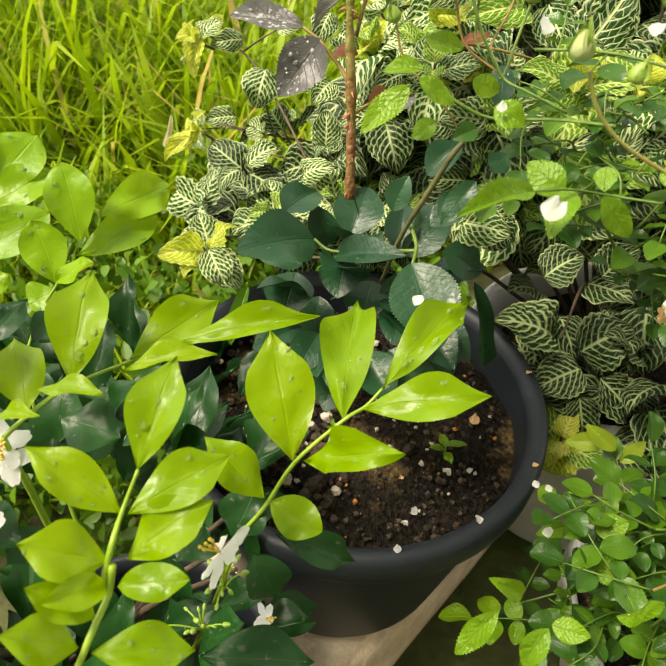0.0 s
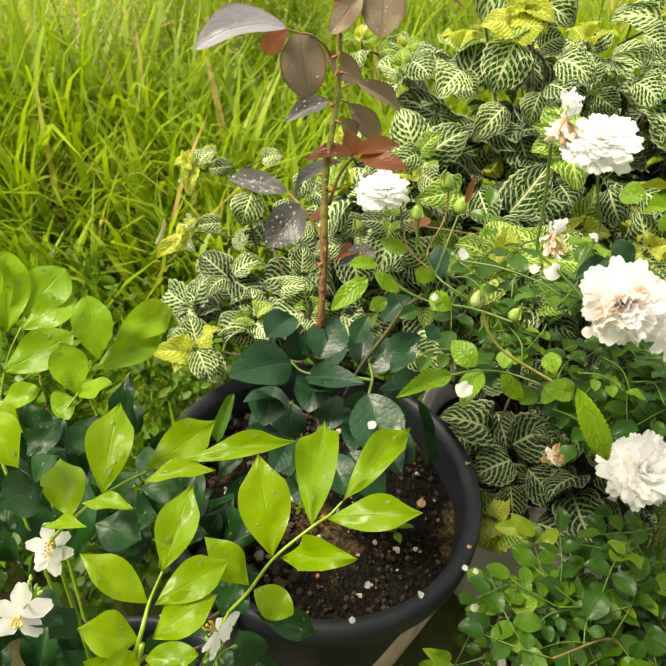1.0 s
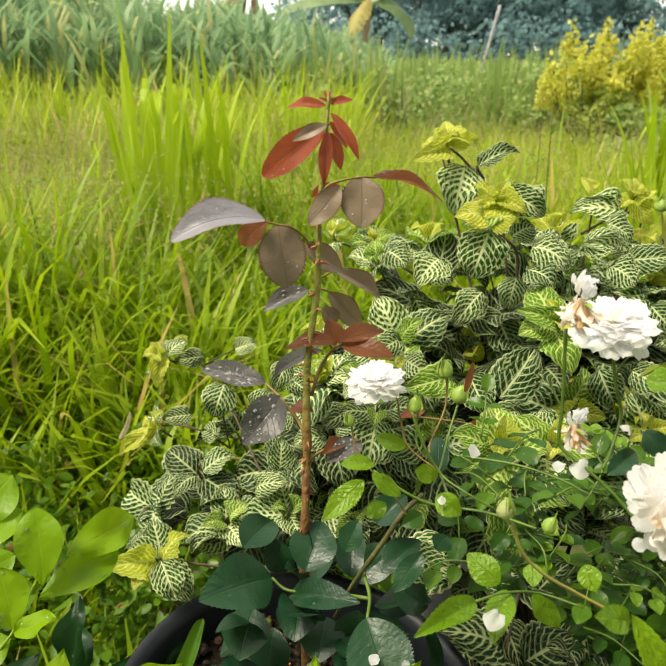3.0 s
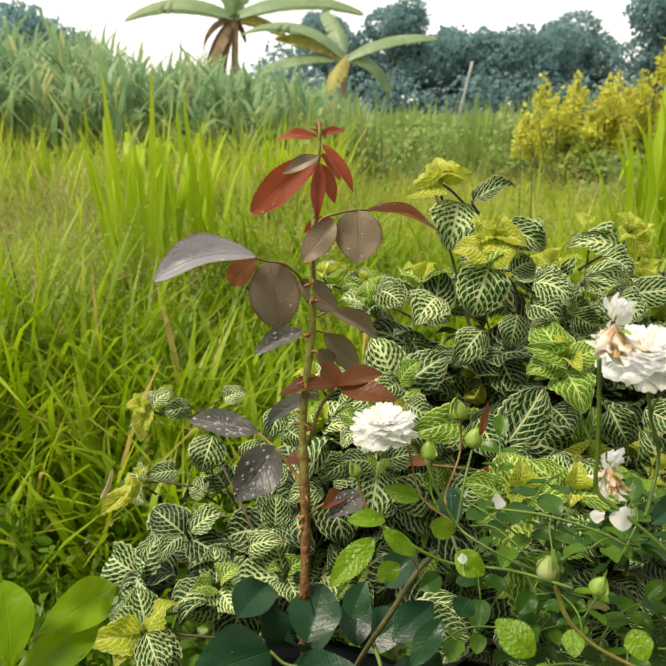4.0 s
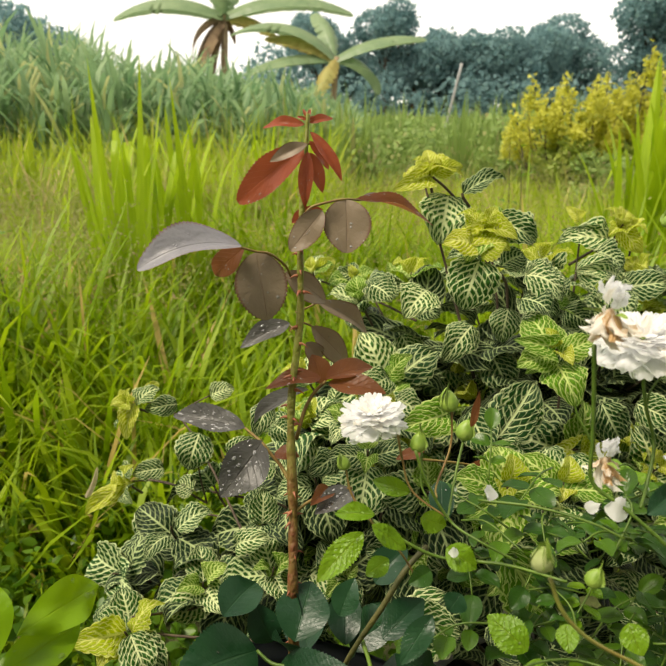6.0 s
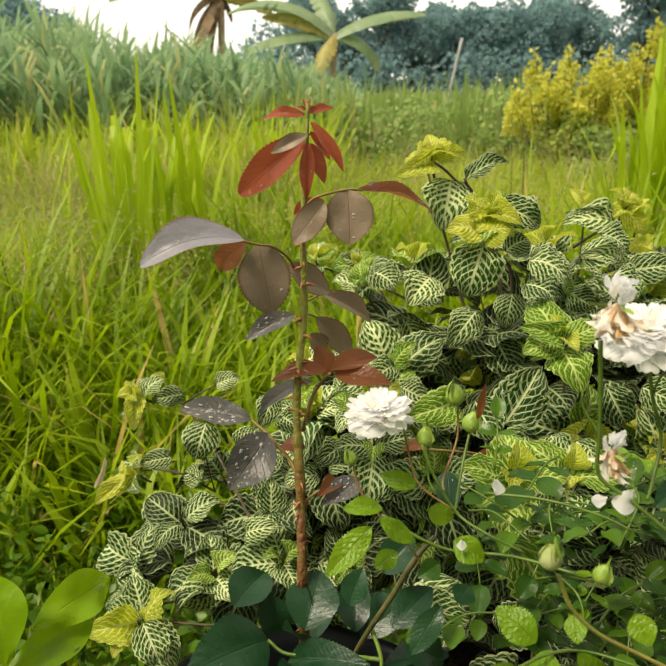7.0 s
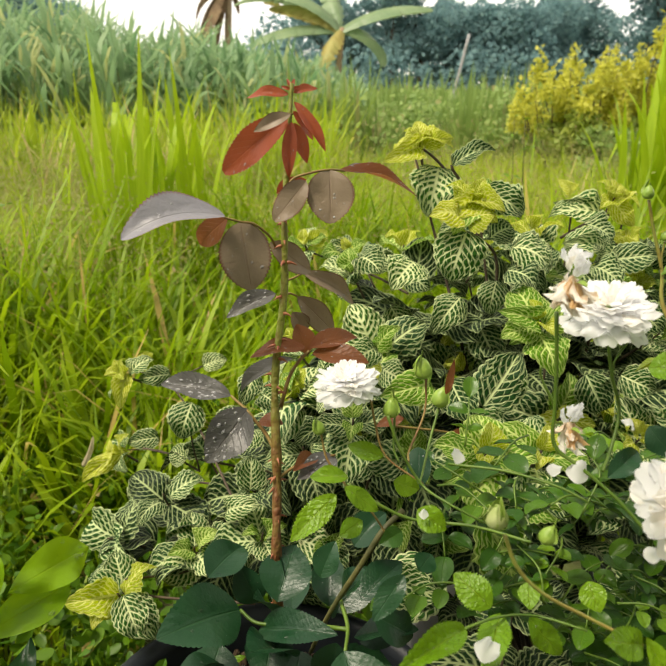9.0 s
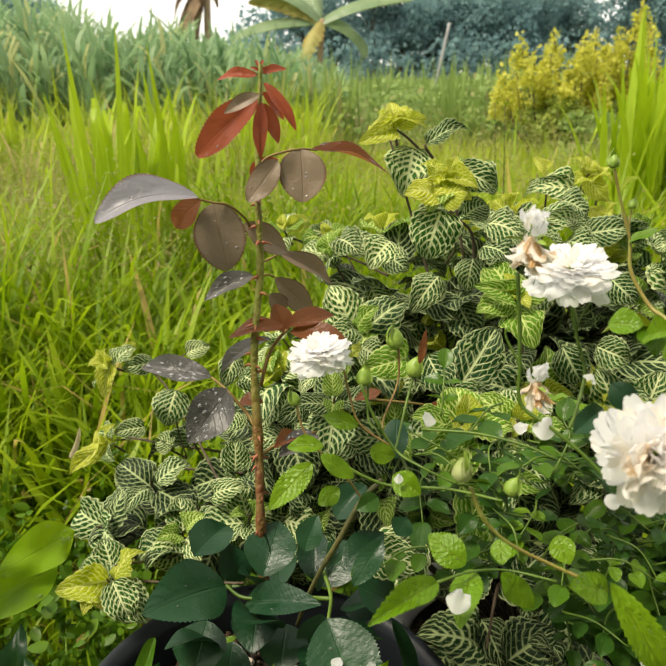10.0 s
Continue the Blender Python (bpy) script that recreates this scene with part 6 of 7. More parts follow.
def bud_cluster(at, count, seed):
    rng = random.Random(seed)
    for k in range(count):
        p = Vector(at) + Vector((rng.gauss(0, 1), rng.gauss(0, 1), rng.gauss(0, 0.7))) * 0.006
        r = rng.uniform(0.0009, 0.0018)
        vs, fs = ball_data((0, 0, 0), r, r * 1.5, 8, 5, 0.3)
        part("bud", mesh_of("jasmine_bud", vs, fs, [MAT["bud"]]), jasmine, axis_pose(p, p - Vector(at) + Vector((0, 0, 0.004))))
        stem(jasmine, [Vector(at) - Vector((0, 0, 0.012)), Vector(at).lerp(p, 0.5) - Vector((0, 0, 0.003)), p], 0.0005, 0.0004, "green")


bud_cluster((-0.040, 0.192, 0.569), 12, 1)
bud_cluster((-0.056, 0.190, 0.530), 10, 2)
bud_cluster((-0.146, 0.210, 0.608), 10, 3)

# ---- the white-veined shrub ----
veined = thing("veined_shrub", (0.33, 0.60, 0.30), "bushy shrub with white-veined dark green leaves and yellow new ones", "shrub")
leaf_facing(veined, (0.228, 0.735, 0.856), (0.212, 0.710, 0.813), 0.054, (-0.1, -0.72, 0.70), 'var', 'pale')
leaf(veined, (0.224, 0.630, 0.810), (0.208, 0.620, 0.767), 0.048, 23, 'var', 'pale')
leaf(veined, (0.243, 0.645, 0.844), (0.278, 0.630, 0.826), 0.031, 68, 'var', 'pale')
leaf(veined, (0.234, 0.650, 0.832), (0.198, 0.630, 0.826), 0.023, -69, 'varnew', 'young')
leaf(veined, (0.235, 0.650, 0.832), (0.251, 0.630, 0.819), 0.021, 67, 'varnew', 'young')
leaf(veined, (0.234, 0.650, 0.830), (0.224, 0.660, 0.848), 0.020, -66, 'varnew', 'young')
leaf(veined, (0.207, 0.735, 0.877), (0.170, 0.720, 0.865), 0.025, -72, 'varnew', 'young')
leaf(veined, (0.207, 0.735, 0.879), (0.205, 0.740, 0.902), 0.020, -6, 'varnew', 'young')
leaf(veined, (0.210, 0.730, 0.879), (0.236, 0.720, 0.887), 0.018, 78, 'varnew', 'young')
leaf(veined, (0.227, 0.690, 0.862), (0.264, 0.680, 0.880), 0.021, 48, 'var', 'veined')
leaf(veined, (0.277, 0.640, 0.793), (0.306, 0.620, 0.778), 0.030, 65, 'var', 'pale')
leaf(veined, (0.278, 0.640, 0.784), (0.301, 0.620, 0.756), 0.024, 69, 'var', 'veined')
leaf(veined, (0.242, 0.680, 0.733), (0.208, 0.660, 0.704), 0.036, -42, 'var', 'pale')
leaf(veined, (0.259, 0.665, 0.706), (0.274, 0.650, 0.673), 0.039, 62, 'var', 'veined')
leaf(veined, (0.251, 0.570, 0.704), (0.237, 0.560, 0.661), 0.038, 30, 'var', 'pale')
leaf(veined, (0.156, 0.500, 0.724), (0.117, 0.480, 0.725), 0.028, -59, 'var', 'midveined')
leaf(veined, (0.172, 0.500, 0.724), (0.183, 0.480, 0.700), 0.030, 44, 'var', 'veined')
leaf(veined, (0.216, 0.500, 0.690), (0.180, 0.480, 0.689), 0.023, -50, 'var', 'pale')
leaf(veined, (0.236, 0.500, 0.689), (0.237, 0.480, 0.671), 0.026, 27, 'var', 'veined')
leaf(veined, (0.183, 0.450, 0.683), (0.151, 0.430, 0.684), 0.022, -45, 'varnew', 'midveined')
leaf(veined, (0.443, 0.790, 0.791), (0.388, 0.780, 0.811), 0.030, -80, 'var', 'pale')
leaf(veined, (0.441, 0.760, 0.817), (0.460, 0.740, 0.790), 0.024, 75, 'varnew', 'young')
leaf(veined, (0.441, 0.760, 0.814), (0.449, 0.760, 0.835), 0.018, -32, 'varnew', 'young')
leaf(veined, (0.405, 0.780, 0.824), (0.386, 0.780, 0.836), 0.016, -100, 'varnew', 'young')
leaf(veined, (0.370, 0.630, 0.780), (0.403, 0.610, 0.789), 0.031, 63, 'var', 'veined')
leaf(veined, (0.367, 0.640, 0.790), (0.323, 0.630, 0.798), 0.024, -69, 'var', 'pale')
leaf(veined, (0.324, 0.570, 0.691), (0.342, 0.560, 0.656), 0.035, 80, 'var', 'veined')
leaf(veined, (0.358, 0.570, 0.688), (0.382, 0.550, 0.679), 0.032, 68, 'var', 'pale')
leaf(veined, (0.190, 0.890, 0.712), (0.228, 0.890, 0.729), 0.030, 57, 'var', 'veined')
leaf(veined, (0.169, 0.890, 0.735), (0.139, 0.890, 0.746), 0.025, -71, 'var', 'pale')
leaf(veined, (0.109, 0.850, 0.756), (0.130, 0.850, 0.770), 0.022, 76, 'varnew', 'young')
leaf(veined, (0.260, 0.550, 0.753), (0.227, 0.540, 0.763), 0.021, -81, 'varnew', 'midveined')
leaf(veined, (0.264, 0.550, 0.744), (0.237, 0.540, 0.737), 0.018, -52, 'varnew', 'midveined')
leaf(veined, (0.180, 0.720, 0.713), (0.195, 0.700, 0.686), 0.033, 50, 'var', 'pale')
leaf(veined, (0.208, 0.760, 0.740), (0.227, 0.740, 0.725), 0.033, 62, 'var', 'veined')
leaf(veined, (0.270, 0.660, 0.755), (0.261, 0.650, 0.724), 0.030, 27, 'var', 'pale')
leaf(veined, (0.328, 0.660, 0.753), (0.352, 0.650, 0.738), 0.030, 80, 'var', 'veined')
leaf(veined, (0.336, 0.640, 0.724), (0.311, 0.620, 0.697), 0.032, -23, 'var', 'pale')
leaf(veined, (0.300, 0.660, 0.763), (0.339, 0.680, 0.783), 0.031, 27, 'var', 'veined')
leaf(veined, (0.140, 0.620, 0.706), (0.112, 0.600, 0.699), 0.028, -51, 'var', 'pale')
leaf(veined, (0.087, 0.580, 0.652), (0.062, 0.560, 0.648), 0.027, -48, 'var', 'veined')
leaf(veined, (0.139, 0.580, 0.702), (0.156, 0.560, 0.697), 0.027, 58, 'var', 'pale')
leaf(veined, (0.384, 0.600, 0.743), (0.400, 0.580, 0.724), 0.031, 68, 'var', 'veined')
leaf(veined, (0.270, 0.520, 0.670), (0.274, 0.500, 0.649), 0.028, 36, 'var', 'pale')
leaf(veined, (0.030, 0.590, 0.700), (0.017, 0.570, 0.681), 0.022, -31, 'var', 'pale')
leaf(veined, (-0.036, 0.735, 0.607), (-0.050, 0.720, 0.571), 0.040, -41, 'var', 'pale')
leaf(veined, (-0.024, 0.780, 0.631), (0.003, 0.780, 0.639), 0.023, 54, 'var', 'pale')
leaf(veined, (-0.061, 0.780, 0.623), (-0.095, 0.770, 0.623), 0.024, -67, 'var', 'pale')
leaf(veined, (-0.108, 0.780, 0.627), (-0.118, 0.760, 0.593), 0.021, -23, 'varnew', 'young')
leaf(veined, (-0.084, 0.800, 0.632), (-0.097, 0.800, 0.640), 0.019, -68, 'varnew', 'young')
leaf(veined, (-0.086, 0.820, 0.521), (-0.122, 0.810, 0.522), 0.028, -52, 'var', 'pale')
leaf(veined, (-0.125, 0.820, 0.506), (-0.182, 0.800, 0.479), 0.024, -50, 'varnew', 'young')
leaf(veined, (-0.089, 0.775, 0.501), (-0.108, 0.765, 0.454), 0.043, 4, 'var', 'pale')
leaf(veined, (-0.041, 0.680, 0.458), (-0.065, 0.690, 0.491), 0.042, -46, 'var', 'pale')
leaf(veined, (-0.035, 0.620, 0.495), (-0.066, 0.605, 0.480), 0.040, -48, 'var', 'pale')
leaf(veined, (-0.102, 0.600, 0.479), (-0.111, 0.620, 0.508), 0.036, -10, 'var', 'pale')
leaf(veined, (-0.104, 0.590, 0.482), (-0.148, 0.575, 0.490), 0.032, -51, 'varnew', 'young')
leaf(veined, (-0.098, 0.575, 0.493), (-0.082, 0.550, 0.464), 0.032, 16, 'var', 'pale')
leaf(veined, (-0.001, 0.620, 0.544), (0.029, 0.600, 0.562), 0.025, 57, 'var', 'pale')
leaf(veined, (0.021, 0.570, 0.597), (0.023, 0.580, 0.625), 0.027, -3, 'var', 'pale')
leaf(veined, (0.064, 0.590, 0.526), (0.099, 0.570, 0.522), 0.037, 49, 'var', 'pale')
leaf(veined, (0.016, 0.600, 0.513), (-0.001, 0.585, 0.497), 0.025, -37, 'var', 'pale')
leaf(veined, (0.116, 0.440, 0.596), (0.145, 0.420, 0.598), 0.032, 49, 'var', 'pale')
leaf(veined, (0.035, 0.570, 0.689), (0.048, 0.550, 0.686), 0.021, 45, 'var', 'pale')
leaf(veined, (-0.046, 0.740, 0.535), (-0.066, 0.750, 0.541), 0.028, -50, 'var', 'pale')
leaf(veined, (-0.004, 0.660, 0.617), (0.018, 0.660, 0.634), 0.025, 69, 'var', 'pale')
leaf(veined, (0.028, 0.600, 0.641), (0.012, 0.580, 0.632), 0.026, -38, 'var', 'pale')
# Low leaves beside the pot, in the leaf colour that carries painted shade.
leaf_facing(veined, (0.239, 0.520, 0.407), (0.180, 0.510, 0.442), 0.055, (-0.15, -0.45, 0.9), 'var', 'shadeveined')
leaf_facing(veined, (0.263, 0.500, 0.400), (0.308, 0.500, 0.430), 0.057, (-0.15, -0.45, 0.9), 'var', 'shadeveined')
leaf_facing(veined, (0.258, 0.480, 0.397), (0.214, 0.470, 0.383), 0.048, (-0.15, -0.45, 0.9), 'var', 'shadeveined')
leaf_facing(veined, (0.274, 0.470, 0.393), (0.308, 0.450, 0.352), 0.045, (-0.15, -0.45, 0.9), 'var', 'shadeveined')
leaf_facing(veined, (0.254, 0.460, 0.380), (0.260, 0.440, 0.340), 0.037, (-0.15, -0.45, 0.9), 'var', 'shadeveined')
leaf_facing(veined, (0.288, 0.440, 0.333), (0.333, 0.420, 0.316), 0.054, (-0.15, -0.45, 0.9), 'var', 'shadeveined')
leaf_facing(veined, (0.133, 0.450, 0.590), (0.156, 0.440, 0.576), 0.040, (-0.15, -0.45, 0.9), 'var', 'shadeveined')
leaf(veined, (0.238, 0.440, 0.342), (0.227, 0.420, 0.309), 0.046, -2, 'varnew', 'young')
leaf_facing(veined, (0.210, 0.500, 0.496), (0.240, 0.500, 0.519), 0.040, (-0.15, -0.45, 0.9), 'var', 'shadeveined')
leaf_facing(veined, (0.263, 0.500, 0.493), (0.287, 0.500, 0.523), 0.040, (-0.15, -0.45, 0.9), 'var', 'shadeveined')

leaf_facing(veined, (0.16, 0.48, 0.58), (0.125, 0.465, 0.537), 0.050, (-0.1, -0.6, 0.8), 'var', 'pale')
leaf_facing(veined, (0.18, 0.44, 0.647), (0.202, 0.42, 0.593), 0.042, (-0.1, -0.6, 0.8), 'var', 'midveined')
leaf_facing(veined, (0.186, 0.47, 0.657), (0.163, 0.475, 0.682), 0.030, (0.0, -0.6, 0.8), 'var', 'midveined')
leaf_facing(veined, (0.225, 0.56, 0.669), (0.256, 0.565, 0.717), 0.046, (-0.1, -0.7, 0.7), 'var', 'veined')
leaf_facing(veined, (0.260, 0.680, 0.838), (0.287, 0.655, 0.822), 0.046, (0.0, -0.62, 0.78), 'var', 'pale')
leaf_facing(veined, (0.264, 0.620, 0.797), (0.294, 0.600, 0.781), 0.050, (0.1, -0.6, 0.8), 'var', 'pale')
leaf_facing(veined, (0.253, 0.600, 0.781), (0.273, 0.580, 0.771), 0.036, (0.0, -0.62, 0.78), 'var', 'veined')
leaf_facing(veined, (0.325, 0.640, 0.794), (0.360, 0.630, 0.793), 0.036, (0.0, -0.62, 0.78), 'var', 'pale')
leaf_facing(veined, (0.438, 0.770, 0.796), (0.374, 0.765, 0.804), 0.048, (0.0, -0.55, 0.83), 'var', 'pale')
leaf_facing(veined, (0.224, 0.630, 0.818), (0.244, 0.620, 0.828), 0.034, (0.0, -0.7, 0.7), 'var', 'young')
leaf_facing(veined, (0.217, 0.630, 0.821), (0.188, 0.620, 0.829), 0.030, (0.0, -0.7, 0.7), 'var', 'young')
leaf_facing(veined, (0.259, 0.660, 0.797), (0.282, 0.660, 0.808), 0.036, (0.0, -0.62, 0.78), 'var', 'veined')
leaf_facing(veined, (0.180, 0.640, 0.781), (0.155, 0.620, 0.764), 0.040, (0.0, -0.62, 0.78), 'var', 'pale')
leaf_facing(veined, (0.345, 0.620, 0.777), (0.365, 0.600, 0.764), 0.042, (0.0, -0.62, 0.78), 'var', 'veined')
leaf_facing(veined, (0.380, 0.700, 0.801), (0.408, 0.690, 0.784), 0.040, (0.0, -0.62, 0.78), 'var', 'veined')
leaf_facing(veined, (0.141, 0.700, 0.773), (0.158, 0.680, 0.763), 0.040, (0.0, -0.62, 0.78), 'var', 'pale')

TIPS = (
    ((0.207, 0.735, 0.874), (-0.2, -0.3, 1), 0.030, ("young", "young", "young")),
    ((0.235, 0.650, 0.828), (-0.1, -0.6, 1), 0.036, ("midveined", "young", "young")),
    ((0.441, 0.760, 0.812), (0.2, -0.5, 1), 0.030, ("young", "young", "young")),
    ((-0.108, 0.780, 0.622), (-0.6, -0.3, 0.7), 0.030, ("pale", "young", "young")),
    ((-0.128, 0.818, 0.502), (-0.7, -0.4, 0.6), 0.034, ("pale", "young", "young")),
    ((-0.100, 0.585, 0.478), (-0.2, -0.4, 0.9), 0.042, ("pale", "young")),
    ((-0.035, 0.625, 0.492), (0.0, -0.5, 0.9), 0.044, ("veined", "pale", "midveined")),
    ((0.030, 0.600, 0.520), (0.1, -0.5, 0.9), 0.044, ("veined", "pale", "midveined")),
    ((0.238, 0.440, 0.335), (-0.2, -0.3, 1), 0.040, ("midveined", "young")),
    ((0.262, 0.550, 0.742), (-0.2, -0.6, 0.8), 0.038, ("midveined", "midveined", "young")),
    ((0.180, 0.450, 0.680), (0.0, -0.5, 0.9), 0.042, ("midveined", "midveined", "young")),
    ((0.225, 0.460, 0.672), (0.1, -0.4, 0.9), 0.040, ("pale", "midveined", "young")),
    ((0.110, 0.560, 0.655), (-0.1, -0.5, 0.9), 0.042, ("veined", "veined", "midveined")),
    ((0.160, 0.885, 0.728), (-0.1, -0.5, 0.9), 0.036, ("pale", "midveined", "young")),
    ((0.105, 0.850, 0.748), (-0.3, -0.4, 0.9), 0.030, ("pale", "midveined", "young")),
)


def stuff_leaves(plant, poses, kind, mat, name):
    """The leaves deep inside a shrub, joined into one part."""
    me = leaf_mesh(kind, 3, True)
    nv = len(me.vertices)
    co = np.empty(nv * 3)
    me.vertices.foreach_get("co", co)
    co = co.reshape(-1, 3)
    faces = [tuple(p.vertices) for p in me.polygons]
    idx = np.empty(len(me.loops), np.int32)
    me.loops.foreach_get("vertex_index", idx)
    uv = np.empty(len(me.loops) * 2)
    me.uv_layers[0].data.foreach_get("uv", uv)
    per_vert = np.zeros((nv, 2))
    per_vert[idx] = uv.reshape(-1, 2)
    vs, fs, uvs = [], [], []
    for m in poses:
        a = np.array(m)
        at = len(vs)
        vs += (co @ a[:3, :3].T + a[:3, 3]).tolist()
        fs += [tuple(i + at for i in f) for f in faces]
        uvs += per_vert.tolist()
    ob = part(name, mesh_of(name, vs, fs, [MAT[mat]], True, uvs), plant)
    tagged(ob, "", "", "", "stuff")


HOLLOW = Vector((0.241, 0.600, 0.675))

GAP = Vector((0.235, 0.630, 0.684))


def rosette(plant, at, axis, size, tones, rng):
    """The end of a shoot: crossed pairs of leaves, smaller and younger towards the tip."""
    axis = Vector(axis).normalized()
    side = axis.orthogonal().normalized()
    spin_by = rng.uniform(0, 3.14)
    for pair, tone in enumerate(tones):
        scale = (1.0, 0.78, 0.50, 0.34)[pair]
        for half in (0, 1):
            a = spin_by + math.pi * half + pair * 1.57 + rng.uniform(-0.25, 0.25)
            out = Matrix.Rotation(a, 3, axis) @ side
            rise = radians((4, 22, 45, 65)[pair] + rng.uniform(-16, 16))
            way = out * math.cos(rise) + axis * math.sin(rise)
            normal = axis * math.cos(rise) - out * math.sin(rise)
            b = Vector(at) + axis * size * 0.16 * pair + out * size * 0.10
            length = size * scale * rng.uniform(0.86, 1.14)
            kind = "varnew" if tone == "young" or pair > 1 else "var"
            leaf_facing(plant, b, b + way * length, length * rng.uniform(0.78, 0.94), normal + Vector((rng.gauss(0, 0.15), rng.gauss(0, 0.15), 0)), kind, tone)
    stem(plant, [Vector(at) - axis * size * 0.6 + side * 0.004, Vector(at), Vector(at) + axis * size * 0.4], 0.0016, 0.0009, "bark", "shoot")


def fill_veined():
    rng = random.Random(77)
    lobes = ((0.30, 0.76, 0.56, 0.24, 0.19, 0.22), (0.17, 0.68, 0.53, 0.15, 0.11, 0.15), (0.00, 0.70, 0.46, 0.12, 0.10, 0.08), (0.42, 0.70, 0.55, 0.18, 0.16, 0.22), (0.31, 0.58, 0.37, 0.12, 0.08, 0.13), (0.36, 0.48, 0.36, 0.12, 0.05, 0.08))
    counts = (46, 24, 5, 30, 7, 7)
    inner = []
    for (x, y, z, a, b, c), n in zip(lobes, counts):
        for k in range(n * 5):
            d = Vector((rng.gauss(0, 1), rng.gauss(-0.4, 1), rng.gauss(0.35, 0.8))).normalized()
            deep = k >= n
            r = rng.uniform(0.40, 0.84) if deep else 0.96
            p = Vector((x + d.x * a * r, y + d.y * b * r, z + d.z * c * r))
            if deep:
                way = (d * 0.5 + Vector((rng.uniform(-0.8, 0.8), rng.uniform(-0.6, 0.3), rng.uniform(-0.8, 0.3)))).normalized()
                s = rng.uniform(0.047, 0.070)
                inner.append(leaf_pose(p, p + way * s, s * rng.uniform(0.74, 0.92), rng.uniform(-35, 35)))
                continue
            if (p - HOLLOW).length < 0.075 or (p - GAP).length < 0.05 or (p.z < 0.48 and p.x < 0.36 and p.x > 0.15):
                continue
            axis = d * 0.8 + Vector((rng.gauss(0, 0.3), -0.15 + rng.gauss(0, 0.3), 0.55))
            u = rng.random()
            # Low rosettes take the shade-coloured leaf, as does the inner mass below.
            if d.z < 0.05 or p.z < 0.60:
                tones = ("shadeveined", "veined") if u < 0.5 else ("shadeveined", "veined", "midveined")
            elif u < 0.45:
                tones = ("veined", "pale", "midveined")
            elif u < 0.75:
                tones = ("pale", "pale", "young", "young")
            else:
                tones = ("veined", "midveined", "young")
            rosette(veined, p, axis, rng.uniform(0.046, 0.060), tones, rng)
    for at, axis, size, tones in TIPS:
        rosette(veined, at, axis, size, tones, rng)
    stuff_leaves(veined, inner, "var", "shadeveined", "inner_leaves")
    base = Vector((0.33, 0.60, 0.30))
    for end in ((0.20, 0.735, 0.875), (0.255, 0.69, 0.83), (0.40, 0.77, 0.80), (0.46, 0.76, 0.80), (0.34, 0.66, 0.72), (0.30, 0.60, 0.70), (0.18, 0.86, 0.72), (0.10, 0.66, 0.56), (-0.05, 0.72, 0.52), (-0.10, 0.78, 0.53), (-0.10, 0.60, 0.49), (0.24, 0.50, 0.42), (0.42, 0.60, 0.66), (0.15, 0.62, 0.60)):
        e = Vector(end)
        mid = base.lerp(e, 0.5) + Vector((0, 0.02, 0.04 if e.z > 0.55 else 0.07))
        stem(veined, [base, mid, e], 0.0028, 0.0011, "bark")


fill_veined()
stem(veined, [(0.289, 0.700, 0.725), (0.283, 0.700, 0.771), (0.256, 0.690, 0.796), (0.248, 0.720, 0.834), (0.230, 0.745, 0.861), (0.209, 0.740, 0.876)], 0.0017, 0.0013, 'bark')
stem(veined, [(0.238, 0.700, 0.849), (0.228, 0.690, 0.858), (0.226, 0.690, 0.863)], 0.0015, 0.0013, 'bark')
stem(veined, [(0.396, 0.780, 0.770), (0.436, 0.790, 0.787), (0.455, 0.770, 0.800)], 0.0018, 0.0013, 'bark')
stem(veined, [(0.220, 0.800, 0.703), (0.194, 0.870, 0.707), (0.152, 0.890, 0.720), (0.105, 0.860, 0.745)], 0.0017, 0.0013, 'bark')
stem(veined, [(0.009, 0.620, 0.544), (-0.029, 0.720, 0.582), (-0.063, 0.780, 0.610), (-0.105, 0.790, 0.628)], 0.0015, 0.0010, 'bark')
stem(veined, [(-0.063, 0.780, 0.610), (-0.043, 0.780, 0.622), (-0.024, 0.780, 0.631)], 0.0011, 0.0008, 'bark')
stem(veined, [(-0.033, 0.740, 0.517), (-0.082, 0.800, 0.513), (-0.125, 0.820, 0.507)], 0.0013, 0.0008, 'bark')
stem(veined, [(0.021, 0.540, 0.500), (-0.045, 0.575, 0.482), (-0.102, 0.595, 0.479)], 0.0015, 0.0011, 'bark')
stem(veined, [(0.019, 0.600, 0.493), (-0.019, 0.630, 0.484), (-0.037, 0.640, 0.483)], 0.0013, 0.0010, 'bark')
stem(veined, [(-0.033, 0.740, 0.517), (-0.039, 0.730, 0.567), (-0.036, 0.735, 0.606)], 0.0010, 0.0008, 'bark')

# ---- the white-flowered rose ----
white = thing("miniature_rose", (0.36, 0.30, 0.23), "small-flowered white rose bush with buds, spent blooms and serrated leaves", "rose bush")
leaf(white, (0.127, 0.300, 0.699), (0.113, 0.315, 0.708), 0.016, -45, 'wrosefine', 'bright')
leaf(white, (0.138, 0.285, 0.706), (0.153, 0.280, 0.687), 0.012, 68, 'wrosefine', 'bright')
leaf(white, (0.124, 0.285, 0.710), (0.109, 0.260, 0.702), 0.014, 3, 'wrosefine', 'bright')
leaf(white, (0.102, 0.270, 0.719), (0.067, 0.250, 0.721), 0.012, -28, 'wrosefine', 'bright')
leaf(white, (0.164, 0.245, 0.726), (0.143, 0.240, 0.736), 0.012, -53, 'wrosefine', 'bright')
leaf(white, (0.062, 0.355, 0.731), (0.037, 0.345, 0.712), 0.014, -38, 'wrosefine', 'bright')
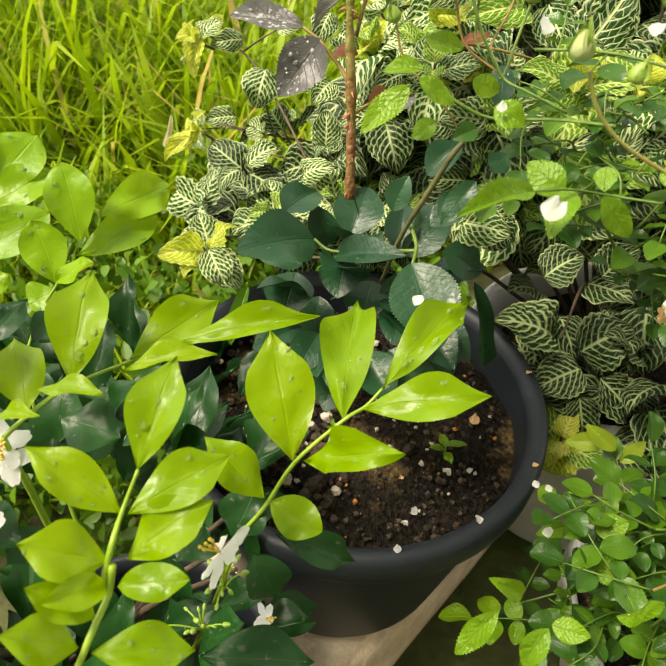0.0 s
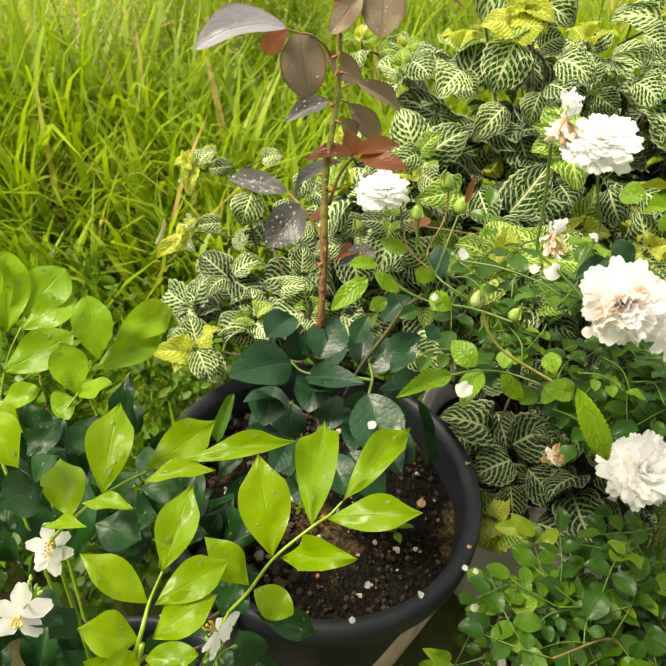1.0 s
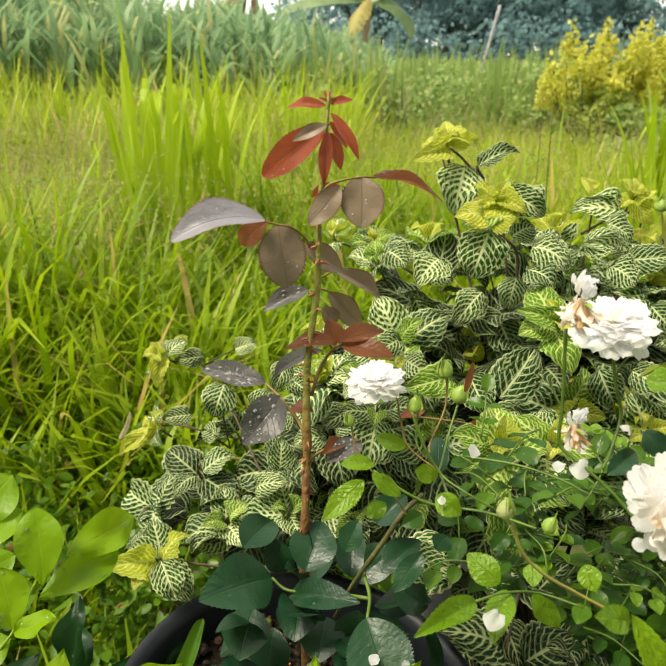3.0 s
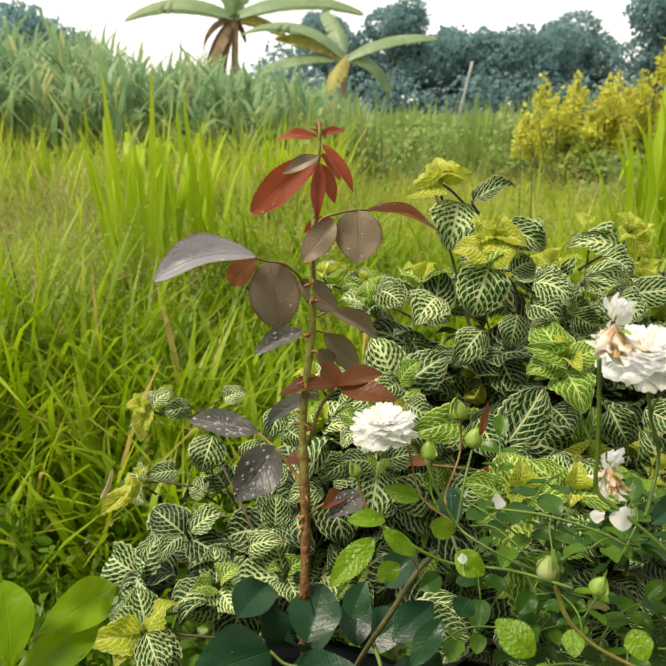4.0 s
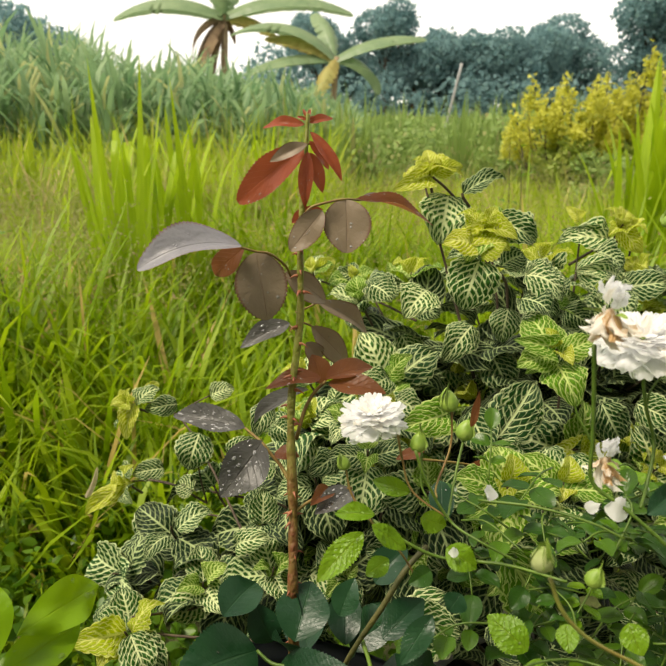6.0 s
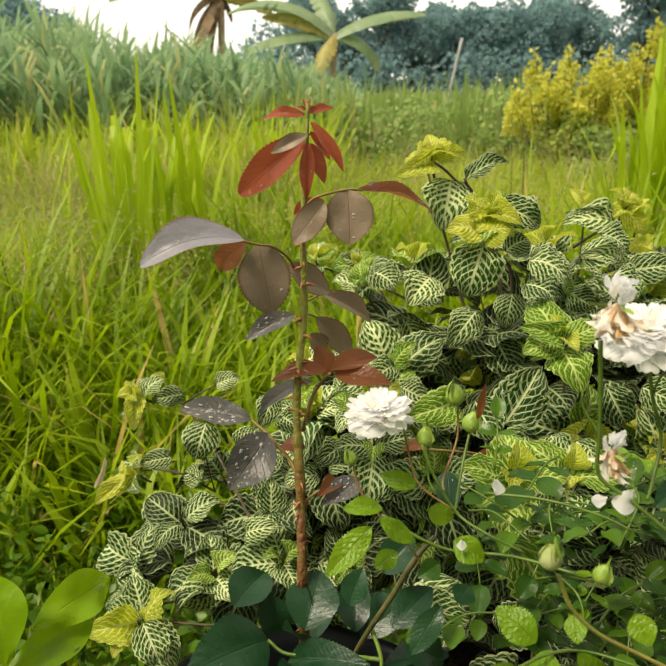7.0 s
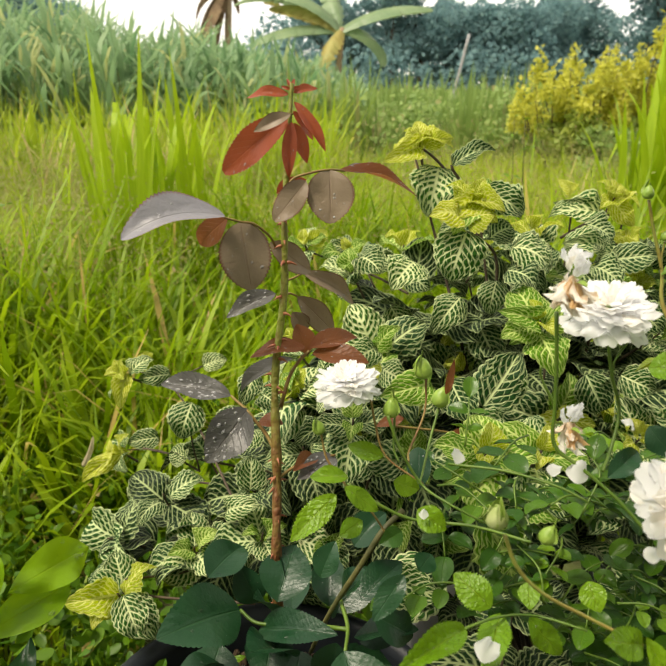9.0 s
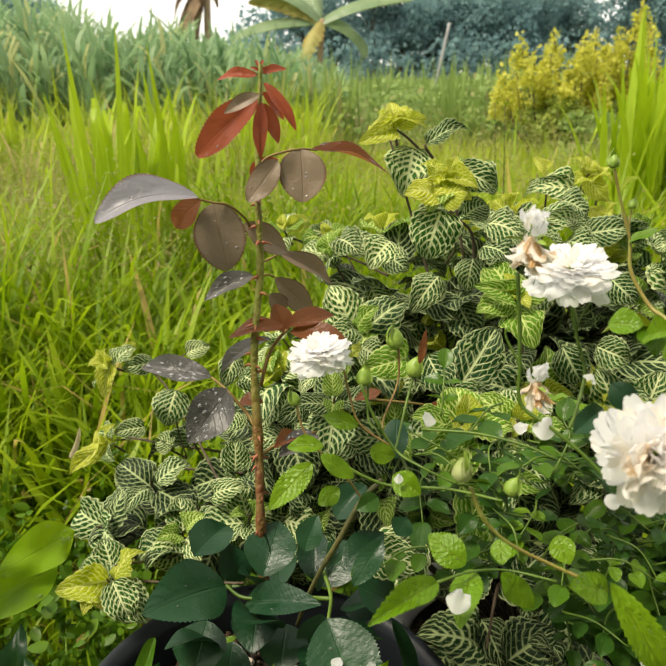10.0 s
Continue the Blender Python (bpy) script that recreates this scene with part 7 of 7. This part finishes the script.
leaf(white, (0.066, 0.355, 0.735), (0.083, 0.350, 0.722), 0.010, 50, 'wrosefine', 'bright')
leaf(white, (0.069, 0.360, 0.737), (0.050, 0.370, 0.733), 0.010, -41, 'wrosefine', 'bright')
leaf(white, (0.090, 0.370, 0.742), (0.072, 0.380, 0.745), 0.010, -59, 'wrosefine', 'bright')
leaf(white, (0.104, 0.350, 0.721), (0.117, 0.340, 0.714), 0.014, 52, 'wrosefine', 'bright')
leaf(white, (0.096, 0.370, 0.726), (0.111, 0.370, 0.720), 0.012, 65, 'wrosefine', 'bright')
leaf(white, (0.077, 0.360, 0.710), (0.065, 0.360, 0.701), 0.011, -57, 'wrosefine', 'bright')
leaf(white, (0.166, 0.247, 0.728), (0.188, 0.230, 0.687), 0.014, 58, 'wrosefine', 'bright')
leaf(white, (0.167, 0.290, 0.718), (0.169, 0.280, 0.709), 0.012, 34, 'wrosefine', 'bright')
leaf(white, (0.144, 0.300, 0.712), (0.141, 0.290, 0.705), 0.010, 9, 'wrosefine', 'bright')
leaf(white, (0.095, 0.345, 0.712), (0.082, 0.340, 0.709), 0.011, -46, 'wrosefine', 'wet')
leaf(white, (0.099, 0.350, 0.680), (0.080, 0.340, 0.660), 0.014, -36, 'wrosefine', 'deep')
leaf(white, (0.110, 0.340, 0.700), (0.104, 0.340, 0.690), 0.013, -57, 'wrosefine', 'deep')
leaf(white, (0.185, 0.300, 0.818), (0.195, 0.290, 0.820), 0.013, 43, 'wrosefine', 'bright')
leaf(white, (0.197, 0.290, 0.815), (0.196, 0.270, 0.824), 0.012, 63, 'wrosefine', 'bright')
leaf(white, (0.206, 0.290, 0.807), (0.205, 0.270, 0.816), 0.011, 73, 'wrosefine', 'bright')
leaf(white, (0.198, 0.310, 0.784), (0.206, 0.300, 0.773), 0.013, 63, 'wrosefine', 'deep')
leaf(white, (0.175, 0.300, 0.765), (0.195, 0.310, 0.771), 0.011, 36, 'wrosefine', 'deep')
leaf(white, (0.185, 0.290, 0.774), (0.189, 0.280, 0.769), 0.011, 52, 'wrosefine', 'deep')
leaf(white, (0.101, 0.200, 0.500), (0.078, 0.190, 0.472), 0.014, -19, 'wrosefine', 'bright')
leaf(white, (0.123, 0.220, 0.477), (0.100, 0.220, 0.499), 0.013, -43, 'wrosefine', 'bright')
leaf(white, (0.119, 0.180, 0.522), (0.106, 0.170, 0.503), 0.013, -8, 'wrosefine', 'bright')
leaf(white, (0.134, 0.200, 0.480), (0.152, 0.190, 0.485), 0.014, 28, 'wrosefine', 'bright')
leaf(white, (0.159, 0.300, 0.451), (0.174, 0.310, 0.450), 0.015, 19, 'wrosefine', 'bright')
leaf(white, (0.187, 0.270, 0.458), (0.208, 0.270, 0.467), 0.018, 28, 'wrosefine', 'bright')
leaf(white, (0.176, 0.250, 0.451), (0.206, 0.240, 0.450), 0.018, 32, 'wrosefine', 'bright')
leaf(white, (0.169, 0.200, 0.487), (0.182, 0.190, 0.521), 0.015, 50, 'wrosefine', 'bright')
leaf(white, (0.178, 0.290, 0.432), (0.153, 0.280, 0.440), 0.013, -27, 'wrosefine', 'bright')
leaf(white, (0.214, 0.310, 0.425), (0.237, 0.310, 0.434), 0.016, 30, 'wrosefine', 'bright')
leaf(white, (0.242, 0.360, 0.425), (0.222, 0.380, 0.435), 0.015, -42, 'wrosefine', 'lemon')
leaf(white, (0.250, 0.360, 0.408), (0.271, 0.370, 0.421), 0.014, 19, 'wrosefine', 'lemon')
leaf(white, (0.239, 0.370, 0.424), (0.209, 0.380, 0.414), 0.016, -41, 'wrosefine', 'lemon')
stem(white, [(0.090, 0.365, 0.769), (0.096, 0.360, 0.752), (0.107, 0.355, 0.733), (0.116, 0.340, 0.731), (0.133, 0.330, 0.724)], 0.00088, 0.00061, 'cane')
stem(white, [(0.082, 0.370, 0.776), (0.085, 0.370, 0.761), (0.090, 0.365, 0.745), (0.108, 0.355, 0.733)], 0.00066, 0.00049, 'redcane')
stem(white, [(0.095, 0.370, 0.767), (0.094, 0.365, 0.750), (0.096, 0.360, 0.744)], 0.00066, 0.00055, 'cane')
stem(white, [(0.117, 0.389, 0.778), (0.116, 0.385, 0.759), (0.104, 0.370, 0.745), (0.101, 0.360, 0.744)], 0.00066, 0.00055, 'redcane')
stem(white, [(0.131, 0.404, 0.753), (0.122, 0.390, 0.739), (0.112, 0.370, 0.729), (0.107, 0.360, 0.730)], 0.00083, 0.00061, 'cane')
stem(white, [(0.057, 0.380, 0.755), (0.060, 0.375, 0.740), (0.069, 0.365, 0.729), (0.081, 0.355, 0.718), (0.091, 0.350, 0.701)], 0.00066, 0.00055, 'redcane')
stem(white, [(0.068, 0.360, 0.734), (0.088, 0.355, 0.720), (0.105, 0.350, 0.714), (0.129, 0.335, 0.719), (0.148, 0.310, 0.726)], 0.00099, 0.00077, 'cane')
stem(white, [(0.111, 0.400, 0.685), (0.096, 0.390, 0.679), (0.082, 0.390, 0.653), (0.067, 0.400, 0.614), (0.056, 0.420, 0.561)], 0.0019, 0.0015, 'oldcane')
stem(white, [(0.111, 0.263, 0.769), (0.116, 0.260, 0.756), (0.127, 0.258, 0.744), (0.145, 0.255, 0.733), (0.164, 0.245, 0.726)], 0.00085, 0.0007, 'tancane')
stem(white, [(0.102, 0.270, 0.719), (0.121, 0.280, 0.713), (0.142, 0.285, 0.706), (0.157, 0.270, 0.710)], 0.00066, 0.00055, 'cane')
stem(white, [(0.147, 0.312, 0.840), (0.150, 0.312, 0.817), (0.151, 0.310, 0.797), (0.152, 0.308, 0.779), (0.162, 0.300, 0.771), (0.174, 0.290, 0.761), (0.184, 0.280, 0.750)], 0.00099, 0.00077, 'cane')
stem(white, [(0.187, 0.335, 0.819), (0.191, 0.333, 0.800), (0.196, 0.330, 0.782), (0.188, 0.320, 0.767), (0.179, 0.310, 0.762)], 0.00099, 0.00077, 'cane')
stem(white, [(0.201, 0.335, 0.820), (0.192, 0.333, 0.809), (0.191, 0.333, 0.802)], 0.00066, 0.00055, 'cane')
stem(white, [(0.2885, 0.470, 0.861), (0.2945, 0.468, 0.841), (0.3015, 0.462, 0.815), (0.3015, 0.455, 0.793), (0.309, 0.440, 0.772), (0.316, 0.420, 0.760), (0.335, 0.390, 0.700), (0.350, 0.350, 0.500), (0.355, 0.330, 0.240)], 0.0010, 0.0019, 'tancane')
stem(white, [(0.302, 0.465, 0.834), (0.301, 0.464, 0.824), (0.3005, 0.462, 0.816)], 0.0006, 0.0008, 'tancane')
leaf(white, (0.252, 0.360, 0.790), (0.221, 0.358, 0.789), 0.017, 30, 'wrosefine', 'olive_leaf')
leaf(white, (0.256, 0.362, 0.789), (0.238, 0.345, 0.786), 0.013, 15, 'wrosefine', 'fresh')
leaf(white, (0.262, 0.366, 0.788), (0.250, 0.350, 0.776), 0.013, 20, 'wrosefine', 'fresh')
leaf(white, (0.268, 0.370, 0.787), (0.290, 0.360, 0.790), 0.015, 20, 'wrosefine', 'bright')
leaf(white, (0.300, 0.460, 0.812), (0.318, 0.455, 0.822), 0.009, 20, 'wrosefine', 'bright')
leaf(white, (0.293, 0.468, 0.846), (0.303, 0.462, 0.856), 0.006, 20, 'wrosefine', 'lemon')
stem(white, [(0.252, 0.360, 0.790), (0.268, 0.370, 0.787), (0.290, 0.400, 0.775), (0.312, 0.425, 0.764)], 0.0007, 0.0009, 'redcane')
stem(white, [(0.119, 0.350, 0.747), (0.143, 0.335, 0.750), (0.163, 0.320, 0.749), (0.174, 0.310, 0.746)], 0.00077, 0.00061, 'cane')
stem(white, [(0.158, 0.320, 0.790), (0.151, 0.325, 0.804), (0.150, 0.325, 0.810)], 0.00066, 0.00055, 'cane')
stem(white, [(0.201, 0.250, 0.745), (0.250, 0.280, 0.715), (0.310, 0.320, 0.640), (0.345, 0.340, 0.500), (0.352, 0.345, 0.240)], 0.0011, 0.0009, 'cane')


def fill_white():
    """Compound leaves of five leaflets on arching canes."""
    rng = random.Random(91)
    base = Vector((0.36, 0.30, 0.24))
    for k in range(36):
        a = rng.uniform(1.2, 5.4)
        end = Vector((0.315 + 0.17 * math.cos(a) * rng.uniform(0.4, 1), 0.26 + 0.13 * math.sin(a) * rng.uniform(0.4, 1), rng.uniform(0.30, 0.50)))
        if end.y > 0.33:
            end.x += 0.10
        mid = base.lerp(end, 0.5) + Vector((0, 0, 0.06))
        foot = base + Vector((rng.uniform(-0.07, 0.06), rng.uniform(-0.06, 0.07), 0))
        if k % 4 == 0:
            stem(white, [foot, foot.lerp(mid, 0.5) + Vector((0.02, 0, 0.02)), mid, end], 0.0016, 0.0009, "redcane" if k % 8 else "cane")
        else:
            stem(white, [mid.lerp(end, -0.25), mid.lerp(end, 0.4) + Vector((0, 0, 0.008)), end], 0.0013, 0.0009, "cane")
        for j in range(5):
            p = mid.lerp(end, j / 4)
            way = Vector((rng.uniform(-1, 0.7), rng.uniform(-1, 0.6), rng.uniform(-0.25, 0.45))).normalized()
            u = rng.random()
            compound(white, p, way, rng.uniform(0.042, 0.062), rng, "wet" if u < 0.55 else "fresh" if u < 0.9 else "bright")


def upper_white():
    """The leafy middle of the bush, below the blooms."""
    rng = random.Random(19)
    for k in range(95):
        p = Vector((rng.uniform(0.13, 0.36), rng.uniform(0.30, 0.43), rng.uniform(0.60, 0.725)))
        p.z += 0.3 * max(0.0, 0.2 - p.x)
        if p.z < 0.655 - 0.9 * (p.y - 0.34) and p.x < 0.25:
            p += Vector((0.10, 0, 0.03))
        way = Vector((rng.uniform(-1, 0.8), rng.uniform(-1, 0.5), rng.uniform(-0.3, 0.5))).normalized()
        tone = rng.random()
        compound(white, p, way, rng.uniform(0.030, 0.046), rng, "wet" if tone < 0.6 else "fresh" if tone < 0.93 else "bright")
        if k % 16 == 0:
            foot = Vector((0.36 + rng.uniform(-0.05, 0.05), 0.32 + rng.uniform(-0.04, 0.06), 0.24))
            stem(white, [foot, (0.36 + 0.4 * (p.x - 0.25), 0.36, 0.44), (p.x + 0.03, p.y + 0.02, p.z - 0.08), p], 0.0020, 0.0010, "cane")


def compound(plant, p, way, length, rng, mat):
    tip = p + way * length
    side = way.cross(Vector((0, 0, 1))).normalized()
    stem(plant, [p, p.lerp(tip, 0.5) + Vector((rng.uniform(-0.006, 0.006), rng.uniform(-0.006, 0.006), 0.006)), tip], 0.0007, 0.0005, "cane", "petiole", 0.0)
    size = length * rng.uniform(0.39, 0.47)
    for u, s in ((1.0, 0), (0.68, 1), (0.68, -1), (0.34, 1), (0.34, -1)):
        q = p.lerp(tip, u)
        d = (way * (1.0 if s == 0 else 0.35) + side * s + Vector((0, 0, rng.uniform(-0.35, 0.1)))).normalized()
        k = size * (1.0 if s == 0 else 0.86 if u > 0.5 else 0.7)
        leaf(plant, q, q + d * k, k * rng.uniform(0.66, 0.80), rng.uniform(-25, 25), "wrose", mat)


def side_white():
    """Shaded leaves crowded at the outer side of the bush."""
    rng = random.Random(57)
    for k in range(72):
        y = rng.uniform(0.34, 0.45)
        u = (y - 0.34) / 0.12
        p = Vector((rng.uniform(0.20, 0.33) + 0.08 * u, y, rng.uniform(0.60, 0.68) - 0.10 * u))
        way = Vector((rng.uniform(-1, 0.8), rng.uniform(-1, 0.2), rng.uniform(-0.2, 0.5))).normalized()
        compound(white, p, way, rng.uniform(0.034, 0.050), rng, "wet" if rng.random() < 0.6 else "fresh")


fill_white()
side_white()
upper_white()
rose_flower(white, (0.072, 0.382, 0.781), (-0.06, -0.02, 1.0), 0.0170, 1)
rose_flower(white, (0.187, 0.338, 0.831), (-0.12, -0.26, 1.0), 0.0208, 2, heart_share=0.45)
rose_flower(white, (0.174, 0.246, 0.786), (-0.35, -0.75, 0.45), 0.0205, 3, "petal", ROUND, share=0.22, heart="stained", heart_share=0.26, shapes=PETAL + CRUMPLED[:1])
rose_flower(white, (0.203, 0.240, 0.776), (0.35, -0.75, 0.25), 0.0190, 4, rings=ROUND, share=0.15)
rose_flower(white, (0.239, 0.266, 0.634), (-0.1, -0.55, 0.8), 0.0245, 5, rings=ROUND, share=0.0)
rose_flower(white, (0.232, 0.275, 0.808), (0.1, -0.7, 0.5), 0.018, 6, rings=ROUND)
withered_flower(white, (0.152, 0.312, 0.853), 0.0088, 7, "collapsed bloom, white above and brown below")
withered_flower(white, (0.166, 0.322, 0.780), 0.0074, 9, "withered orange-brown bloom")
rose_flower(white, (0.172, 0.258, 0.655), (-0.2, -0.3, 0.8), 0.0125, 10, "brown", ((5, 1.0, 50), (5, 0.9, 72), (3, 0.7, 85)), mixed="stained", share=0.5, shapes=CRUMPLED, label="withered orange-brown bloom")
leaf_facing(white, (0.133, 0.400, 0.762), (0.1365, 0.400, 0.784), 0.0046, (-0.2, -0.9, 0.2), 'wrosefine', 'rust')
bud(white, (0.056, 0.380, 0.757), (-0.2, 0, 1), 0.012, 1)
bud(white, (0.093, 0.370, 0.771), (0.05, 0, 1), 0.015, 2)
bud(white, (0.115, 0.389, 0.784), (-0.05, 0, 1), 0.017, 3)
bud(white, (0.132, 0.405, 0.758), (0.25, 0, 1), 0.018, 4)
bud(white, (0.107, 0.263, 0.778), (-0.1, -0.1, 1), 0.0145, 5, "palebud")
bud(white, (0.128, 0.262, 0.768), (0.3, -0.1, 1), 0.011, 6)
bud(white, (0.288, 0.471, 0.866), (0.0, 0, 1), 0.013, 7)
bud(white, (0.302, 0.465, 0.838), (0.3, 0, 1), 0.010, 8)


# ---- fallen petals ----
def fallen(at, normal, size, seed, tone="petal"):
    rng = random.Random(seed)
    q = axis_pose(at, normal, size * 0.42) @ pose(0, 0, 0.08, 0, 0, rng.uniform(0, 360)) @ pose(0, -0.5, 0)
    ob = new("fallen_petal", CRUMPLED[seed % 6])
    ob.matrix_basis = q
    ob.material_slots[0].link = 'OBJECT'
    ob.material_slots[0].material = MAT[tone]
    tagged(ob, "fallen white petal, slightly shrivelled" if tone == "petal" else "fallen withered tan petal", "petal", "fallen petals")


for i, (r, a, z, s, tone) in enumerate(((0.165, -1.45, 0.002, 0.013, "petal"), (0.163, -1.02, 0.002, 0.016, "cream"), (0.118, -1.18, -0.036, 0.015, "petal"), (0.125, -1.28, -0.036, 0.014, "cream"), (0.105, -0.72, -0.036, 0.020, "cream"),
        (0.12, -0.6, -0.036, 0.012, "petal"), (0.115, -0.1, -0.036, 0.022, "brown"), (0.12, 0.25, -0.036, 0.016, "petal"), (0.12, 0.5, -0.036, 0.012, "petal"), (0.165, 0.1, 0.002, 0.012, "brown"),
        (0.05, 2.6, -0.036, 0.009, "petal"), (0.168, -0.55, 0.001, 0.012, "brown"), (0.10, 2.2, -0.036, 0.010, "petal"), (0.06, -2.4, -0.036, 0.008, "petal"))):
    fallen(on_pot(r, a, z), (0.1, -0.1, 1), s, i, tone)
for i, (p, s) in enumerate((((0.108, 0.262, 0.714), 0.022), ((0.116, 0.330, 0.763), 0.017), ((0.105, 0.342, 0.723), 0.011), ((0.160, 0.300, 0.768), 0.022), ((0.151, 0.305, 0.768), 0.014), ((0.173, 0.290, 0.797), 0.014), ((0.163, 0.250, 0.764), 0.014),
        ((0.069, 0.335, 0.612), 0.016), ((0.087, 0.325, 0.616), 0.014), ((0.153, 0.300, 0.472), 0.012), ((0.163, 0.300, 0.466), 0.012), ((0.161, 0.280, 0.443), 0.018))):
    fallen(p, (0.0, -0.6, 0.8), s, 20 + i)
